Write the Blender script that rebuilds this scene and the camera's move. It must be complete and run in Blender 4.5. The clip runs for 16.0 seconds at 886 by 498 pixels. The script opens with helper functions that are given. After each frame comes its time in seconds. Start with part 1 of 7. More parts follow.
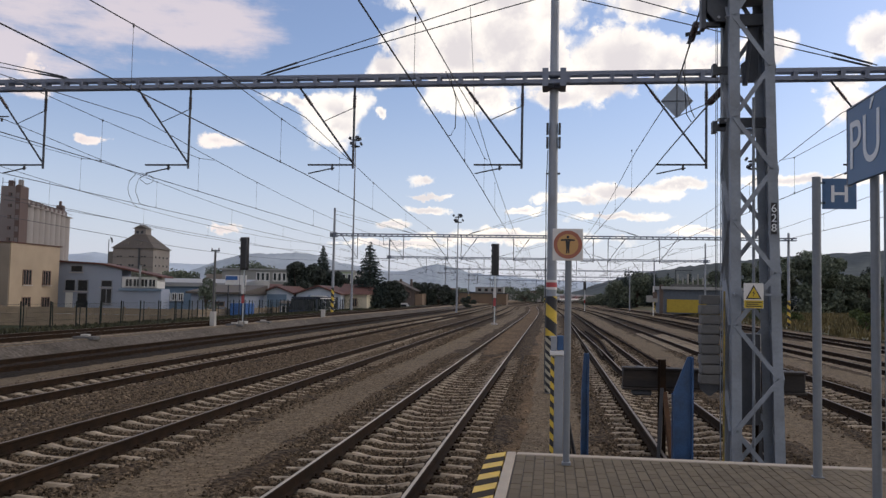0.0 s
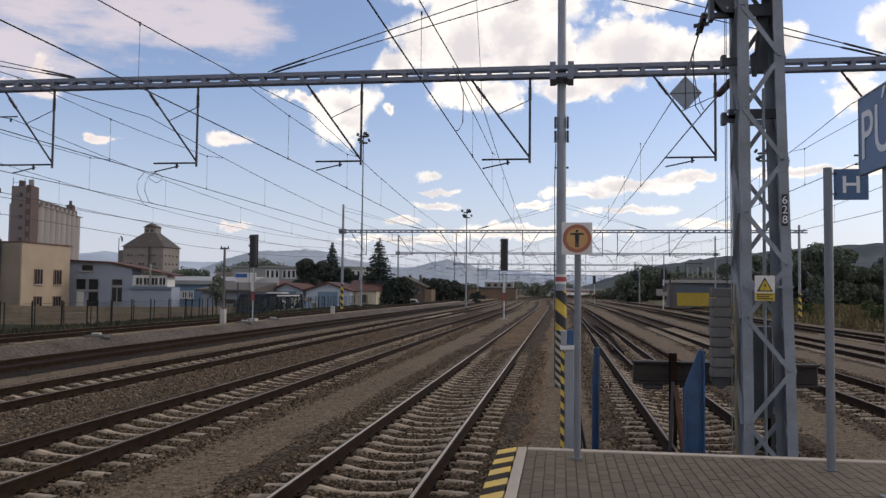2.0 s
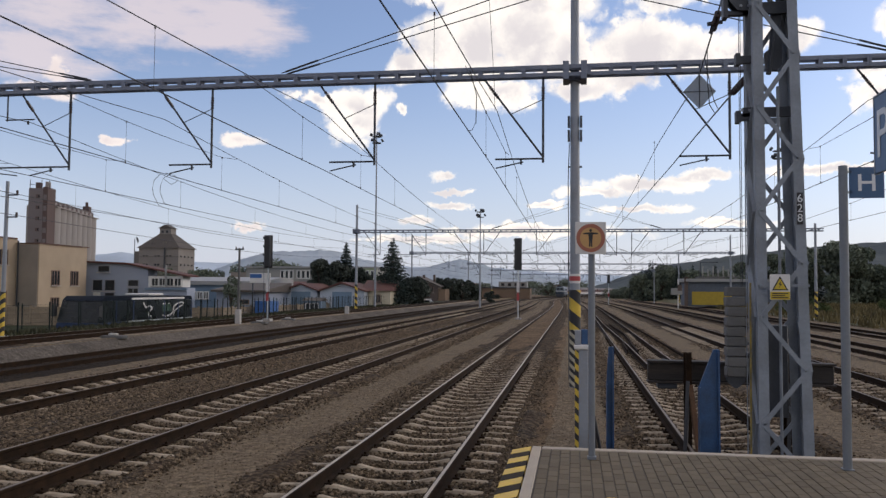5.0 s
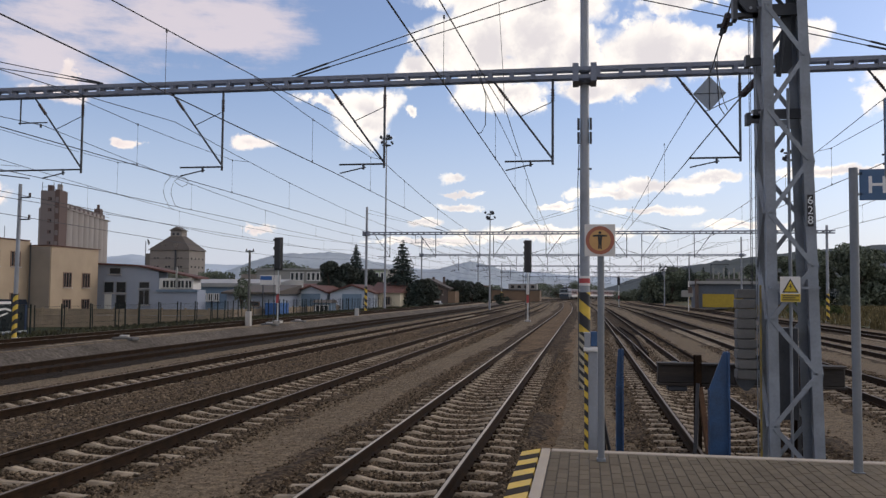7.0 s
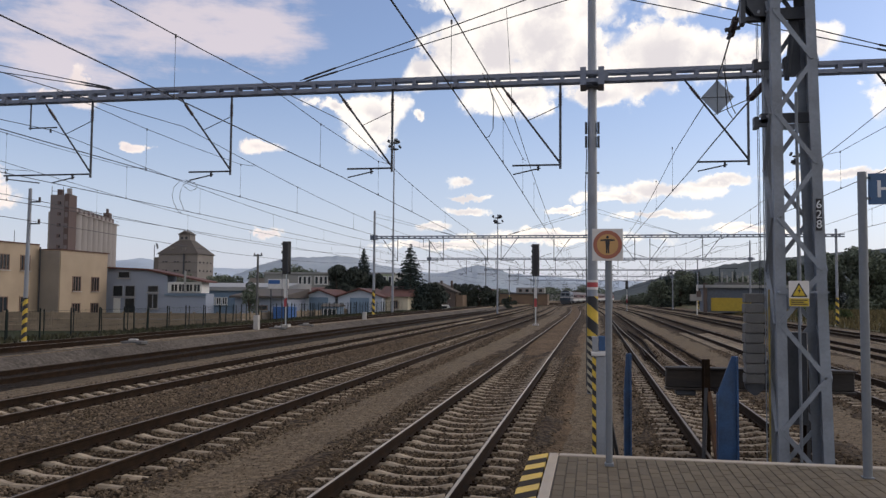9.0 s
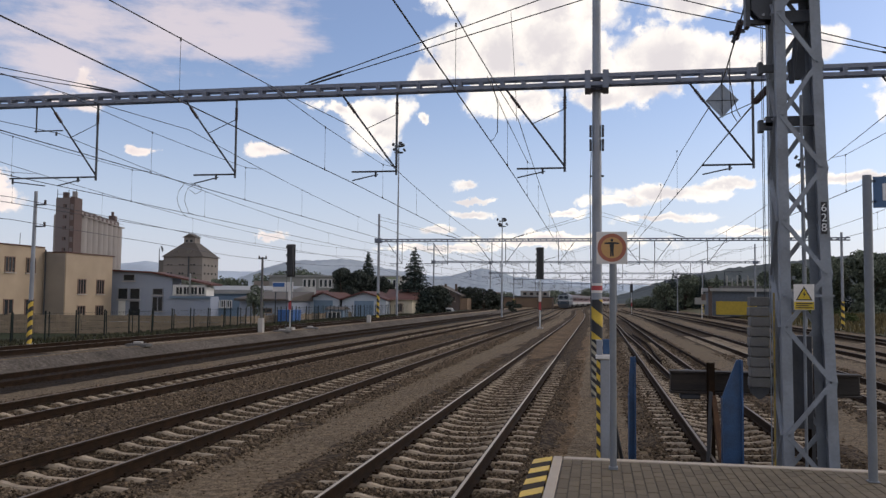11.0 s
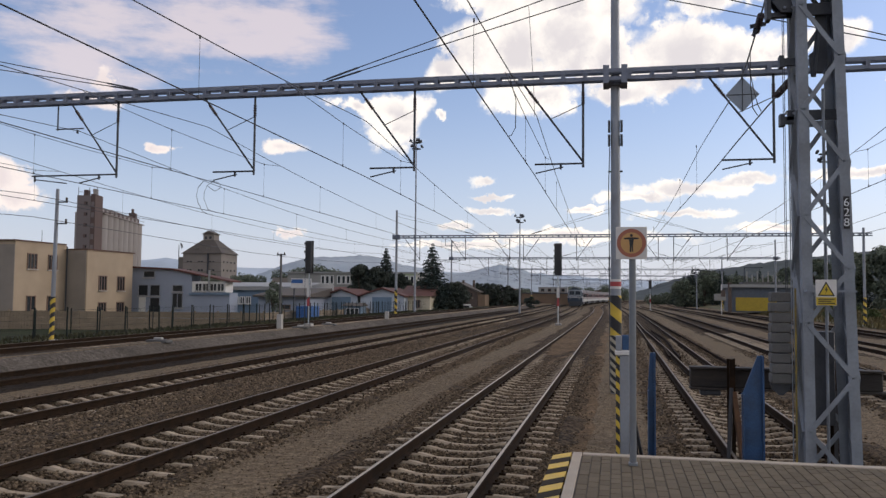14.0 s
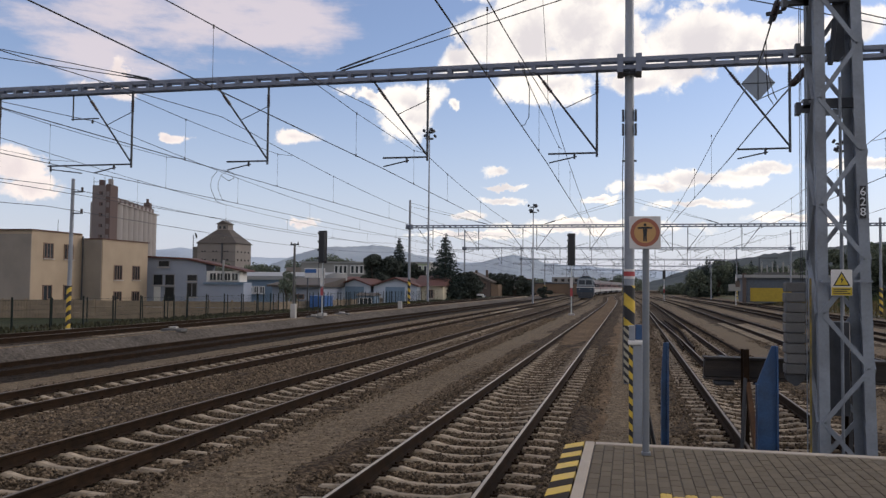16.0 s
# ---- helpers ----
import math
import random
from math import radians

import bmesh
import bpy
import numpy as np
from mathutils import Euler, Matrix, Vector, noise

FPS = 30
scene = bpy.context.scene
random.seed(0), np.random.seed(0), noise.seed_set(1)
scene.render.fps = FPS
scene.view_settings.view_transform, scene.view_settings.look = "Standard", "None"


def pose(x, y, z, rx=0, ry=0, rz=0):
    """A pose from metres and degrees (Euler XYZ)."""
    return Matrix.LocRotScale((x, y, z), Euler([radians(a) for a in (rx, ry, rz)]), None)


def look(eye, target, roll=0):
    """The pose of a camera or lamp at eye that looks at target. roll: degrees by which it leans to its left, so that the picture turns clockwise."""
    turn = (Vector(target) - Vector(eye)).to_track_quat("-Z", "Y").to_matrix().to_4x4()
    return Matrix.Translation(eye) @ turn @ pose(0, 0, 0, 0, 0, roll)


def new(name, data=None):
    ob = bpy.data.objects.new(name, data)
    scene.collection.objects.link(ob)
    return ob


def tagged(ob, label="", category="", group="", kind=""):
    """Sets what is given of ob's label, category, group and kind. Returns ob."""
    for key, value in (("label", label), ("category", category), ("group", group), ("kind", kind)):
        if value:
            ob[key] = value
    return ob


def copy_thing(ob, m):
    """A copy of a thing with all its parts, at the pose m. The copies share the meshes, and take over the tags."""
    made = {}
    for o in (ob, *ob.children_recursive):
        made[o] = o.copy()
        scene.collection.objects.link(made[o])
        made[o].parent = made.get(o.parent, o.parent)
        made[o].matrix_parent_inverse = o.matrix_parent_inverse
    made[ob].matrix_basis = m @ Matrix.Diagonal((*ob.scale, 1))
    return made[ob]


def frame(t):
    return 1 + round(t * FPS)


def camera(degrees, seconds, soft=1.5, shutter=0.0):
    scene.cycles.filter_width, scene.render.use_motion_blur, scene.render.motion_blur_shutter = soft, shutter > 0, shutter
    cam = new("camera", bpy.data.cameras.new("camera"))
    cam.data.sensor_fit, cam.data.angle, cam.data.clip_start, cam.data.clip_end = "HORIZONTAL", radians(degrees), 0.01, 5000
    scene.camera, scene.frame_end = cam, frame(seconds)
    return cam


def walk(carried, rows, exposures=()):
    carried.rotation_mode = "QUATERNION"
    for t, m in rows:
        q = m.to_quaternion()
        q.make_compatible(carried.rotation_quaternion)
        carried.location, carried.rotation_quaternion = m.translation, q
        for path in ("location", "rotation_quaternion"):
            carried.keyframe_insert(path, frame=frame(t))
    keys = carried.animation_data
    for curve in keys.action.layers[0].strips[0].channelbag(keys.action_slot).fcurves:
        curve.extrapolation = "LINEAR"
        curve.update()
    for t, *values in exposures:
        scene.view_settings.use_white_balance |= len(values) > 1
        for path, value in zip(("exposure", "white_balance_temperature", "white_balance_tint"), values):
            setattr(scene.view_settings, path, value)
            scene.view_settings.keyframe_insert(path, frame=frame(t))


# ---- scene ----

# ---- camera ----
def eye(x, y, z, left, up, lean):
    """A camera pose: turned left of the track's direction, tilted up, leaning, in degrees."""
    return pose(x, y, z, 90 + up, 0, left) @ pose(0, 0, 0, 0, 0, lean)


cam = camera(56.38, 16.0, soft=1.4)
walk(cam, [
    (0.0, eye(-0.000, 0.000, 2.420, 7.527, 3.196, 1.174)),
    (0.5, eye(-0.004, 0.039, 2.424, 7.621, 3.128, 1.050)),
    (1.0, eye(-0.002, 0.045, 2.421, 7.774, 3.043, 0.891)),
    (1.5, eye(0.001, 0.042, 2.421, 7.969, 2.944, 0.704)),
    (2.0, eye(-0.001, 0.032, 2.418, 8.139, 2.880, 0.638)),
    (2.5, eye(0.003, 0.030, 2.420, 8.313, 2.855, 0.602)),
    (3.0, eye(-0.001, 0.026, 2.417, 8.469, 2.860, 0.531)),
    (3.5, eye(0.001, 0.023, 2.413, 8.610, 2.878, 0.511)),
    (4.0, eye(0.001, 0.015, 2.417, 8.767, 2.857, 0.489)),
    (6.5, eye(0.008, -0.013, 2.421, 9.591, 2.900, 0.455)),
    (7.0, eye(0.010, -0.022, 2.420, 9.766, 2.995, 0.481)),
    (7.5, eye(0.013, -0.026, 2.419, 9.934, 3.064, 0.467)),
    (8.0, eye(0.012, -0.031, 2.419, 10.068, 3.122, 0.471)),
    (8.5, eye(0.012, -0.034, 2.422, 10.180, 3.180, 0.477)),
    (9.0, eye(0.013, -0.037, 2.427, 10.302, 3.250, 0.479)),
    (11.5, eye(0.017, -0.038, 2.422, 10.701, 3.486, 0.546)),
    (12.0, eye(0.012, -0.032, 2.420, 10.826, 3.483, 0.513)),
    (12.5, eye(0.007, -0.035, 2.419, 11.021, 3.448, 0.505)),
    (13.0, eye(0.003, -0.031, 2.414, 11.279, 3.395, 0.509)),
    (13.5, eye(0.008, -0.032, 2.415, 11.566, 3.319, 0.506)),
    (14.0, eye(0.005, -0.037, 2.416, 11.831, 3.206, 0.518)),
    (14.5, eye(0.003, -0.040, 2.415, 12.089, 3.082, 0.530)),
    (15.0, eye(0.005, -0.039, 2.416, 12.349, 2.898, 0.536)),
    (15.5, eye(0.008, -0.040, 2.415, 12.560, 2.720, 0.567)),
    (16.0, eye(0.008, -0.040, 2.409, 12.737, 2.501, 0.616)),
], exposures=[(0.0, 0.0), (16.0, 0.0)])

# ---- sky and sun ----
SUN_RIGHT, SUN_UP = 62.0, 24.0


def build_world():
    world = bpy.data.worlds.new("evening_sky")
    scene.world = world
    world.use_nodes = True
    nt = world.node_tree
    nt.nodes.clear()
    N, L = nt.nodes, nt.links

    def math_node(op, a, b=None, c=None, clamp=False):
        n = N.new("ShaderNodeMath")
        n.operation, n.use_clamp = op, clamp
        for i, s in enumerate((a, b, c)):
            if s is None:
                continue
            if isinstance(s, (int, float)):
                n.inputs[i].default_value = s
            else:
                L.new(s, n.inputs[i])
        return n.outputs[0]

    def noise_node(vec, scale, detail, rough=0.55):
        n = N.new("ShaderNodeTexNoise")
        n.inputs["Scale"].default_value, n.inputs["Detail"].default_value = scale, detail
        n.inputs["Roughness"].default_value = rough
        L.new(vec, n.inputs["Vector"])
        return n.outputs["Fac"]

    def mix(fac, a, b):
        n = N.new("ShaderNodeMix")
        n.data_type = "RGBA"
        for sock, s in ((n.inputs["Factor"], fac), (n.inputs["A"], a), (n.inputs["B"], b)):
            if isinstance(s, (int, float)):
                sock.default_value = s
            elif isinstance(s, tuple):
                sock.default_value = (*s, 1)
            else:
                L.new(s, sock)
        return n.outputs["Result"]

    def ramp(v, lo, hi):
        n = N.new("ShaderNodeMapRange")
        n.interpolation_type = "SMOOTHSTEP"
        L.new(v, n.inputs["Value"])
        n.inputs["From Min"].default_value, n.inputs["From Max"].default_value = lo, hi
        return n.outputs["Result"]

    sky = N.new("ShaderNodeTexSky")
    sky.sky_type, sky.sun_disc = "NISHITA", False
    sky.sun_elevation, sky.sun_rotation = radians(SUN_UP), radians(SUN_RIGHT)
    sky.air_density, sky.dust_density, sky.ozone_density = 1.0, 1.5, 2.0
    coord = N.new("ShaderNodeTexCoord").outputs["Generated"]
    sep = N.new("ShaderNodeSeparateXYZ")
    L.new(coord, sep.inputs[0])
    az = math_node("MULTIPLY", math_node("ARCTAN2", sep.outputs[0], sep.outputs[1]), 57.2958)
    el = math_node("MULTIPLY", math_node("ARCSINE", sep.outputs[2]), 57.2958)
    # puffy edges: shift the sky's angles by layered noise
    n1 = noise_node(coord, 20.0, 8.0, 0.62)
    shifted = N.new("ShaderNodeVectorMath")
    shifted.operation = "ADD"
    L.new(coord, shifted.inputs[0])
    shifted.inputs[1].default_value = (3.1, 7.7, 1.3)
    n2 = noise_node(shifted.outputs[0], 20.0, 8.0, 0.62)
    fine = noise_node(coord, 60.0, 4.0, 0.6)
    az_w = math_node("ADD", az, math_node("MULTIPLY_ADD", n1, 3.4, -1.7))
    el_w = math_node("ADD", el, math_node("MULTIPLY_ADD", n2, 2.6, -1.3))
    comb = N.new("ShaderNodeCombineXYZ")
    L.new(az_w, comb.inputs[0])
    L.new(el_w, comb.inputs[1])
    angles = comb.outputs[0]
    comb2 = N.new("ShaderNodeCombineXYZ")
    L.new(math_node("ADD", az, math_node("MULTIPLY_ADD", n1, 5.0, -2.5)), comb2.inputs[0])
    L.new(math_node("ADD", el, math_node("MULTIPLY_ADD", n2, 2.2, -1.1)), comb2.inputs[1])
    angles_small = comb2.outputs[0]
    field = {"all": None, "low": None}

    def cloud(a, e, w, h, layer="all"):
        sub = N.new("ShaderNodeVectorMath")
        sub.operation = "SUBTRACT"
        L.new(angles if h > 1.0 else angles_small, sub.inputs[0])
        sub.inputs[1].default_value = (a, e, 0)
        mul = N.new("ShaderNodeVectorMath")
        mul.operation = "MULTIPLY"
        L.new(sub.outputs[0], mul.inputs[0])
        mul.inputs[1].default_value = (1 / (w * 1.25), 1 / (h * 1.25), 0)
        ln = N.new("ShaderNodeVectorMath")
        ln.operation = "LENGTH"
        L.new(mul.outputs[0], ln.inputs[0])
        d = math_node("SUBTRACT", 1.0, ln.outputs["Value"])
        field[layer] = d if field[layer] is None else math_node("MAXIMUM", field[layer], d)

    # the great cumulus over the tracks
    cloud(-11.6, 15.6, 1.5, 1.3), cloud(-9.6, 16.9, 2.3, 2.0), cloud(-6.6, 16.6, 2.9, 3.0), cloud(-3.4, 17.0, 3.3, 3.3), cloud(-0.6, 16.0, 2.4, 2.2)
    cloud(4.6, 16.2, 3.4, 2.2), cloud(3.4, 14.8, 3.0, 1.6), cloud(7.8, 15.6, 2.6, 1.6), cloud(10.6, 15.7, 1.6, 0.9), cloud(13.8, 16.0, 1.8, 1.0)
    cloud(-5.2, 13.4, 2.9, 0.9), cloud(0.8, 13.8, 2.7, 0.9), cloud(-4.0, 20.0, 7.0, 2.4), cloud(6.5, 19.6, 3.4, 1.3)
    # smaller heaps
    cloud(-15.4, 12.6, 2.2, 1.0), cloud(-15.0, 11.4, 1.6, 1.3), cloud(-18.0, 12.9, 1.2, 0.45), cloud(-11.8, 12.3, 0.6, 0.4)
    cloud(-23.1, 9.9, 1.3, 0.45), cloud(-8.9, 7.7, 1.1, 0.35), cloud(-8.2, 6.9, 1.4, 0.2), cloud(4.4, 7.2, 3.6, 0.55)
    cloud(8.3, 7.7, 2.2, 0.35), cloud(1.6, 6.7, 2.6, 0.35)
    # veil at the upper left
    cloud(-34.5, 16.8, 6.5, 2.2, "low"), cloud(-28.2, 18.0, 7.0, 2.2, "low"), cloud(-23.3, 17.6, 4.2, 2.6, "low"), cloud(-24.8, 16.4, 4.5, 1.4, "low"), cloud(-36, 14.5, 4.0, 2.0, "low")
    cloud(-34.4, 13.6, 0.8, 0.8), cloud(-35.0, 12.2, 1.6, 0.7), cloud(-40.3, 7.2, 1.8, 1.0), cloud(-39.2, 5.8, 1.7, 0.7)
    # right side and low bars
    cloud(20.2, 16.2, 1.3, 1.1), cloud(18.6, 12.0, 1.6, 1.0), cloud(18.6, 13.6, 1.2, 0.6), cloud(16.0, 7.8, 4.7, 0.35)
    cloud(-22.1, 4.2, 0.6, 0.4), cloud(-11.3, 4.9, 1.6, 0.3), cloud(-2.2, 5.9, 1.2, 0.25), cloud(-30.9, 9.6, 0.8, 0.3)
    cloud(-8.5, 6.0, 1.4, 0.3), cloud(4.3, 5.5, 3.1, 0.3), cloud(10.2, 4.5, 3.5, 0.35), cloud(-3.0, 4.1, 6.3, 0.4), cloud(-10.8, 3.6, 4.3, 0.3)
    # elsewhere, beyond the view, the same kind of sky goes on
    far_noise = noise_node(coord, 3.2, 6.0, 0.55)
    above = ramp(el, 22.0, 34.0)
    aside = ramp(math_node("ABSOLUTE", math_node("ADD", az, 8.0)), 44.0, 60.0)
    outside = math_node("MAXIMUM", above, aside)
    general = math_node("SUBTRACT", math_node("MULTIPLY", outside, math_node("MULTIPLY_ADD", far_noise, 4.0, -1.85)), math_node("MULTIPLY_ADD", outside, -1.0, 1.0))
    dens = math_node("MAXIMUM", field["all"], general)
    billow = None
    for scale, weight in ((17.0, 0.32), (41.0, 0.17), (90.0, 0.08)):
        vo = N.new("ShaderNodeTexVoronoi")
        vo.feature = "SMOOTH_F1"
        vo.inputs["Scale"].default_value, vo.inputs["Smoothness"].default_value = scale, 0.35
        warp = N.new("ShaderNodeVectorMath")
        warp.operation = "MULTIPLY_ADD"
        L.new(n1, warp.inputs[0])
        warp.inputs[1].default_value = (0.08, 0.05, 0.08)
        L.new(coord, warp.inputs[2])
        L.new(warp.outputs[0], vo.inputs["Vector"])
        lump = math_node("MULTIPLY_ADD", vo.outputs["Distance"], -2.0 * weight, 0.9 * weight)
        billow = lump if billow is None else math_node("ADD", billow, lump)
    dens = math_node("ADD", dens, math_node("ADD", math_node("MULTIPLY_ADD", fine, 0.3, -0.15), billow))
    cover = ramp(dens, -0.1, 0.32)
    thick = ramp(math_node("SUBTRACT", math_node("ADD", field["all"], math_node("MULTIPLY_ADD", n2, 1.6, -0.8)), math_node("MULTIPLY", billow, 0.9)), 0.2, 1.15)
    # clear sky: physical sky, whitened by haze towards the horizon
    scaled = N.new("ShaderNodeVectorMath")
    scaled.operation = "MULTIPLY"
    L.new(sky.outputs[0], scaled.inputs[0])
    scaled.inputs[1].default_value = SKY_GAIN
    haze = math_node("MULTIPLY", math_node("POWER", math_node("SUBTRACT", 1.0, ramp(el, -4.0, 20.0)), 1.5), 0.70)
    haze = math_node("ADD", haze, 0.10)
    clear = mix(haze, scaled.outputs[0], HAZE)
    white = mix(thick, CLOUD_EDGE, CLOUD_CORE)
    pink = mix(math_node("MULTIPLY", ramp(math_node("MULTIPLY", az, -1.0), 14.0, 30.0), 0.55), white, CLOUD_PINK)
    streaks = N.new("ShaderNodeVectorMath")
    streaks.operation = "MULTIPLY"
    L.new(coord, streaks.inputs[0])
    streaks.inputs[1].default_value = (1.0, 1.0, 4.0)
    wisp = noise_node(streaks.outputs[0], 9.0, 7.0, 0.6)
    veil = math_node("MULTIPLY", ramp(math_node("ADD", field["low"], math_node("MULTIPLY_ADD", wisp, 2.4, -1.2)), 0.0, 0.9), 0.66)
    colour = mix(veil, clear, CLOUD_PINK)
    colour = mix(math_node("MULTIPLY", cover, 0.95), colour, pink)
    bg = N.new("ShaderNodeBackground")
    bg.inputs["Strength"].default_value = SKY_STRENGTH
    L.new(colour, bg.inputs["Color"])
    out = N.new("ShaderNodeOutputWorld")
    L.new(bg.outputs[0], out.inputs[0])


SKY_GAIN, SKY_STRENGTH = (1.27, 1.33, 1.58), 0.1
HAZE = (7.75, 8.0, 9.45)
CLOUD_EDGE, CLOUD_CORE, CLOUD_PINK = (11.8, 11.0, 10.1), (8.2, 7.6, 7.6), (9.4, 7.9, 7.7)
build_world()
sun = new("sun", bpy.data.lights.new("sun", "SUN"))
sun.data.energy, sun.data.angle, sun.data.color = 0.6, radians(9), (1.0, 0.86, 0.68)
sx, cx = math.sin(radians(SUN_RIGHT)), math.cos(radians(SUN_RIGHT))
sun.matrix_world = look((60 * sx, 60 * cx, 60 * math.tan(radians(SUN_UP))), (0, 0, 0))


# ---- building kit ----
class Shape:
    """Collects corners and faces of one mesh."""

    def __init__(self):
        self.v, self.f = [], []

    def add(self, verts, faces):
        o = len(self.v)
        self.v.extend(tuple(p) for p in verts)
        self.f.extend(tuple(i + o for i in f) for f in faces)
        return self

    def box(self, x0, x1, y0, y1, z0, z1):
        return self.add([(x, y, z) for z in (z0, z1) for y in (y0, y1) for x in (x0, x1)],
                        [(0, 2, 3, 1), (4, 5, 7, 6), (0, 1, 5, 4), (2, 6, 7, 3), (0, 4, 6, 2), (1, 3, 7, 5)])

    def block(self, x0, x1, y0, y1, z0, z1, c=0.01):
        """A box with worn, chamfered edges."""
        vs, idx = [], {}
        for i, (x, sxx) in enumerate(((x0, 1), (x1, -1))):
            for j, (y, syy) in enumerate(((y0, 1), (y1, -1))):
                for k, (z, szz) in enumerate(((z0, 1), (z1, -1))):
                    for ax in range(3):
                        p = [x + sxx * c, y + syy * c, z + szz * c]
                        p[ax] = (x, y, z)[ax]
                        idx[i, j, k, ax] = len(vs)
                        vs.append(p)
        fs = []
        for ax in range(3):
            o = [a for a in range(3) if a != ax]
            for s in (0, 1):
                ring = []
                for a, b in ((0, 0), (1, 0), (1, 1), (0, 1)):
                    key = [0, 0, 0]
                    key[ax], key[o[0]], key[o[1]] = s, a, b
                    ring.append(idx[(*key, ax)])
                if (s == 0) != (ax == 1):
                    ring.reverse()
                fs.append(ring)
            for a in (0, 1):
                for b in (0, 1):
                    e = []
                    for s in (0, 1):
                        key = [0, 0, 0]
                        key[ax], key[o[0]], key[o[1]] = s, a, b
                        e.append(tuple(key))
                    fs.append([idx[(*e[0], o[0])], idx[(*e[1], o[0])], idx[(*e[1], o[1])], idx[(*e[0], o[1])]])
        for i in (0, 1):
            for j in (0, 1):
                for k in (0, 1):
                    fs.append([idx[i, j, k, a] for a in range(3)])
        return self.add(vs, fs)

    def bar(self, p, q, w, h=None, up=(0, 0, 1)):
        """A straight bar of section w by h from p to q."""
        h = w if h is None else h
        p, q = Vector(p), Vector(q)
        d = (q - p).normalized()
        u = Vector(up)
        if abs(d.dot(u)) > 0.98:
            u = Vector((0, 1, 0)) if abs(d.y) < 0.9 else Vector((1, 0, 0))
        s = d.cross(u).normalized()
        u = s.cross(d)
        c = [(-1, -1), (1, -1), (1, 1), (-1, 1)]
        vs = [b + s * (a * w / 2) + u * (k * h / 2) for b in (p, q) for a, k in c]
        return self.add(vs, [(0, 3, 2, 1), (4, 5, 6, 7), (0, 1, 5, 4), (1, 2, 6, 5), (2, 3, 7, 6), (3, 0, 4, 7)])

    def angle(self, p, q, w, t, sx_, sy_):
        """An L-section along p-q (nearly upright), legs reaching towards sx_, sy_."""
        p, q = Vector(p), Vector(q)
        prof = [(0, 0), (w * sx_, 0), (w * sx_, t * sy_), (t * sx_, t * sy_), (t * sx_, w * sy_), (0, w * sy_)]
        vs = [b + Vector((a, c, 0)) for b in (p, q) for a, c in prof]
        fs = [(i, (i + 1) % 6, (i + 1) % 6 + 6, i + 6) for i in range(6)]
        return self.add(vs, fs + [(5, 4, 3, 2, 1, 0), (6, 7, 8, 9, 10, 11)])

    def tube(self, p, q, r, r2=None, n=8, caps=True):
        r2 = r if r2 is None else r2
        p, q = Vector(p), Vector(q)
        d = (q - p).normalized()
        u = Vector((0, 0, 1)) if abs(d.z) < 0.9 else Vector((1, 0, 0))
        s = d.cross(u).normalized()
        u = s.cross(d)
        ring = [s * math.cos(2 * math.pi * i / n) + u * math.sin(2 * math.pi * i / n) for i in range(n)]
        fs = [(i, (i + 1) % n, (i + 1) % n + n, i + n) for i in range(n)]
        if caps:
            fs += [tuple(range(n - 1, -1, -1)), tuple(range(n, 2 * n))]
        return self.add([p + a * r for a in ring] + [q + a * r2 for a in ring], fs)

    def wire(self, pts, r, n=5):
        """One round wire through all the points; r may be one radius or one for each point."""
        pts = [Vector(p) for p in pts]
        rs = [r] * len(pts) if isinstance(r, (int, float)) else r
        vs, fs = [], []
        for k, p in enumerate(pts):
            d = (pts[min(k + 1, len(pts) - 1)] - pts[max(k - 1, 0)]).normalized()
            u = Vector((0, 0, 1)) if abs(d.z) < 0.9 else Vector((1, 0, 0))
            s = d.cross(u).normalized()
            u = s.cross(d)
            vs += [p + (s * math.cos(2 * math.pi * i / n) + u * math.sin(2 * math.pi * i / n)) * rs[k] for i in range(n)]
            if k:
                fs += [((k - 1) * n + i, (k - 1) * n + (i + 1) % n, k * n + (i + 1) % n, k * n + i) for i in range(n)]
        fs += [tuple(range(n - 1, -1, -1)), tuple(range((len(pts) - 1) * n, len(pts) * n))]
        return self.add(vs, fs)

    def prism(self, poly, axis, a, b):
        """A polygon, in the two other axes in order, drawn out along the axis from a to b."""
        def at(u, v, w):
            return {0: (w, u, v), 1: (u, w, v), 2: (u, v, w)}[axis]
        n = len(poly)
        vs = [at(u, v, a) for u, v in poly] + [at(u, v, b) for u, v in poly]
        fs = [(i, (i + 1) % n, (i + 1) % n + n, i + n) for i in range(n)]
        return self.add(vs, fs + [tuple(range(n - 1, -1, -1)), tuple(range(n, 2 * n))])

    def move(self, m):
        self.v = [tuple(m @ Vector(p)) for p in self.v]
        return self

    def join(self, other):
        return self.add(other.v, other.f)

    def mesh(self, name, smooth=40):
        me = bpy.data.meshes.new(name)
        me.from_pydata(self.v, [], self.f)
        bm = bmesh.new()
        bm.from_mesh(me)
        if len(bm.faces) < 6000:
            bmesh.ops.recalc_face_normals(bm, faces=bm.faces)
        bm.to_mesh(me)
        bm.free()
        if smooth:
            me.polygons.foreach_set("use_smooth", [True] * len(me.polygons))
            me.set_sharp_from_angle(angle=radians(smooth))
        return me


def part(name, shape, material, parent=None, label="", smooth=40):
    me = shape.mesh(name, smooth) if isinstance(shape, Shape) else shape
    if not me.materials:
        me.materials.append(material)
    ob = new(name, me)
    ob.parent = parent
    if label:
        ob["label"] = label
    return ob


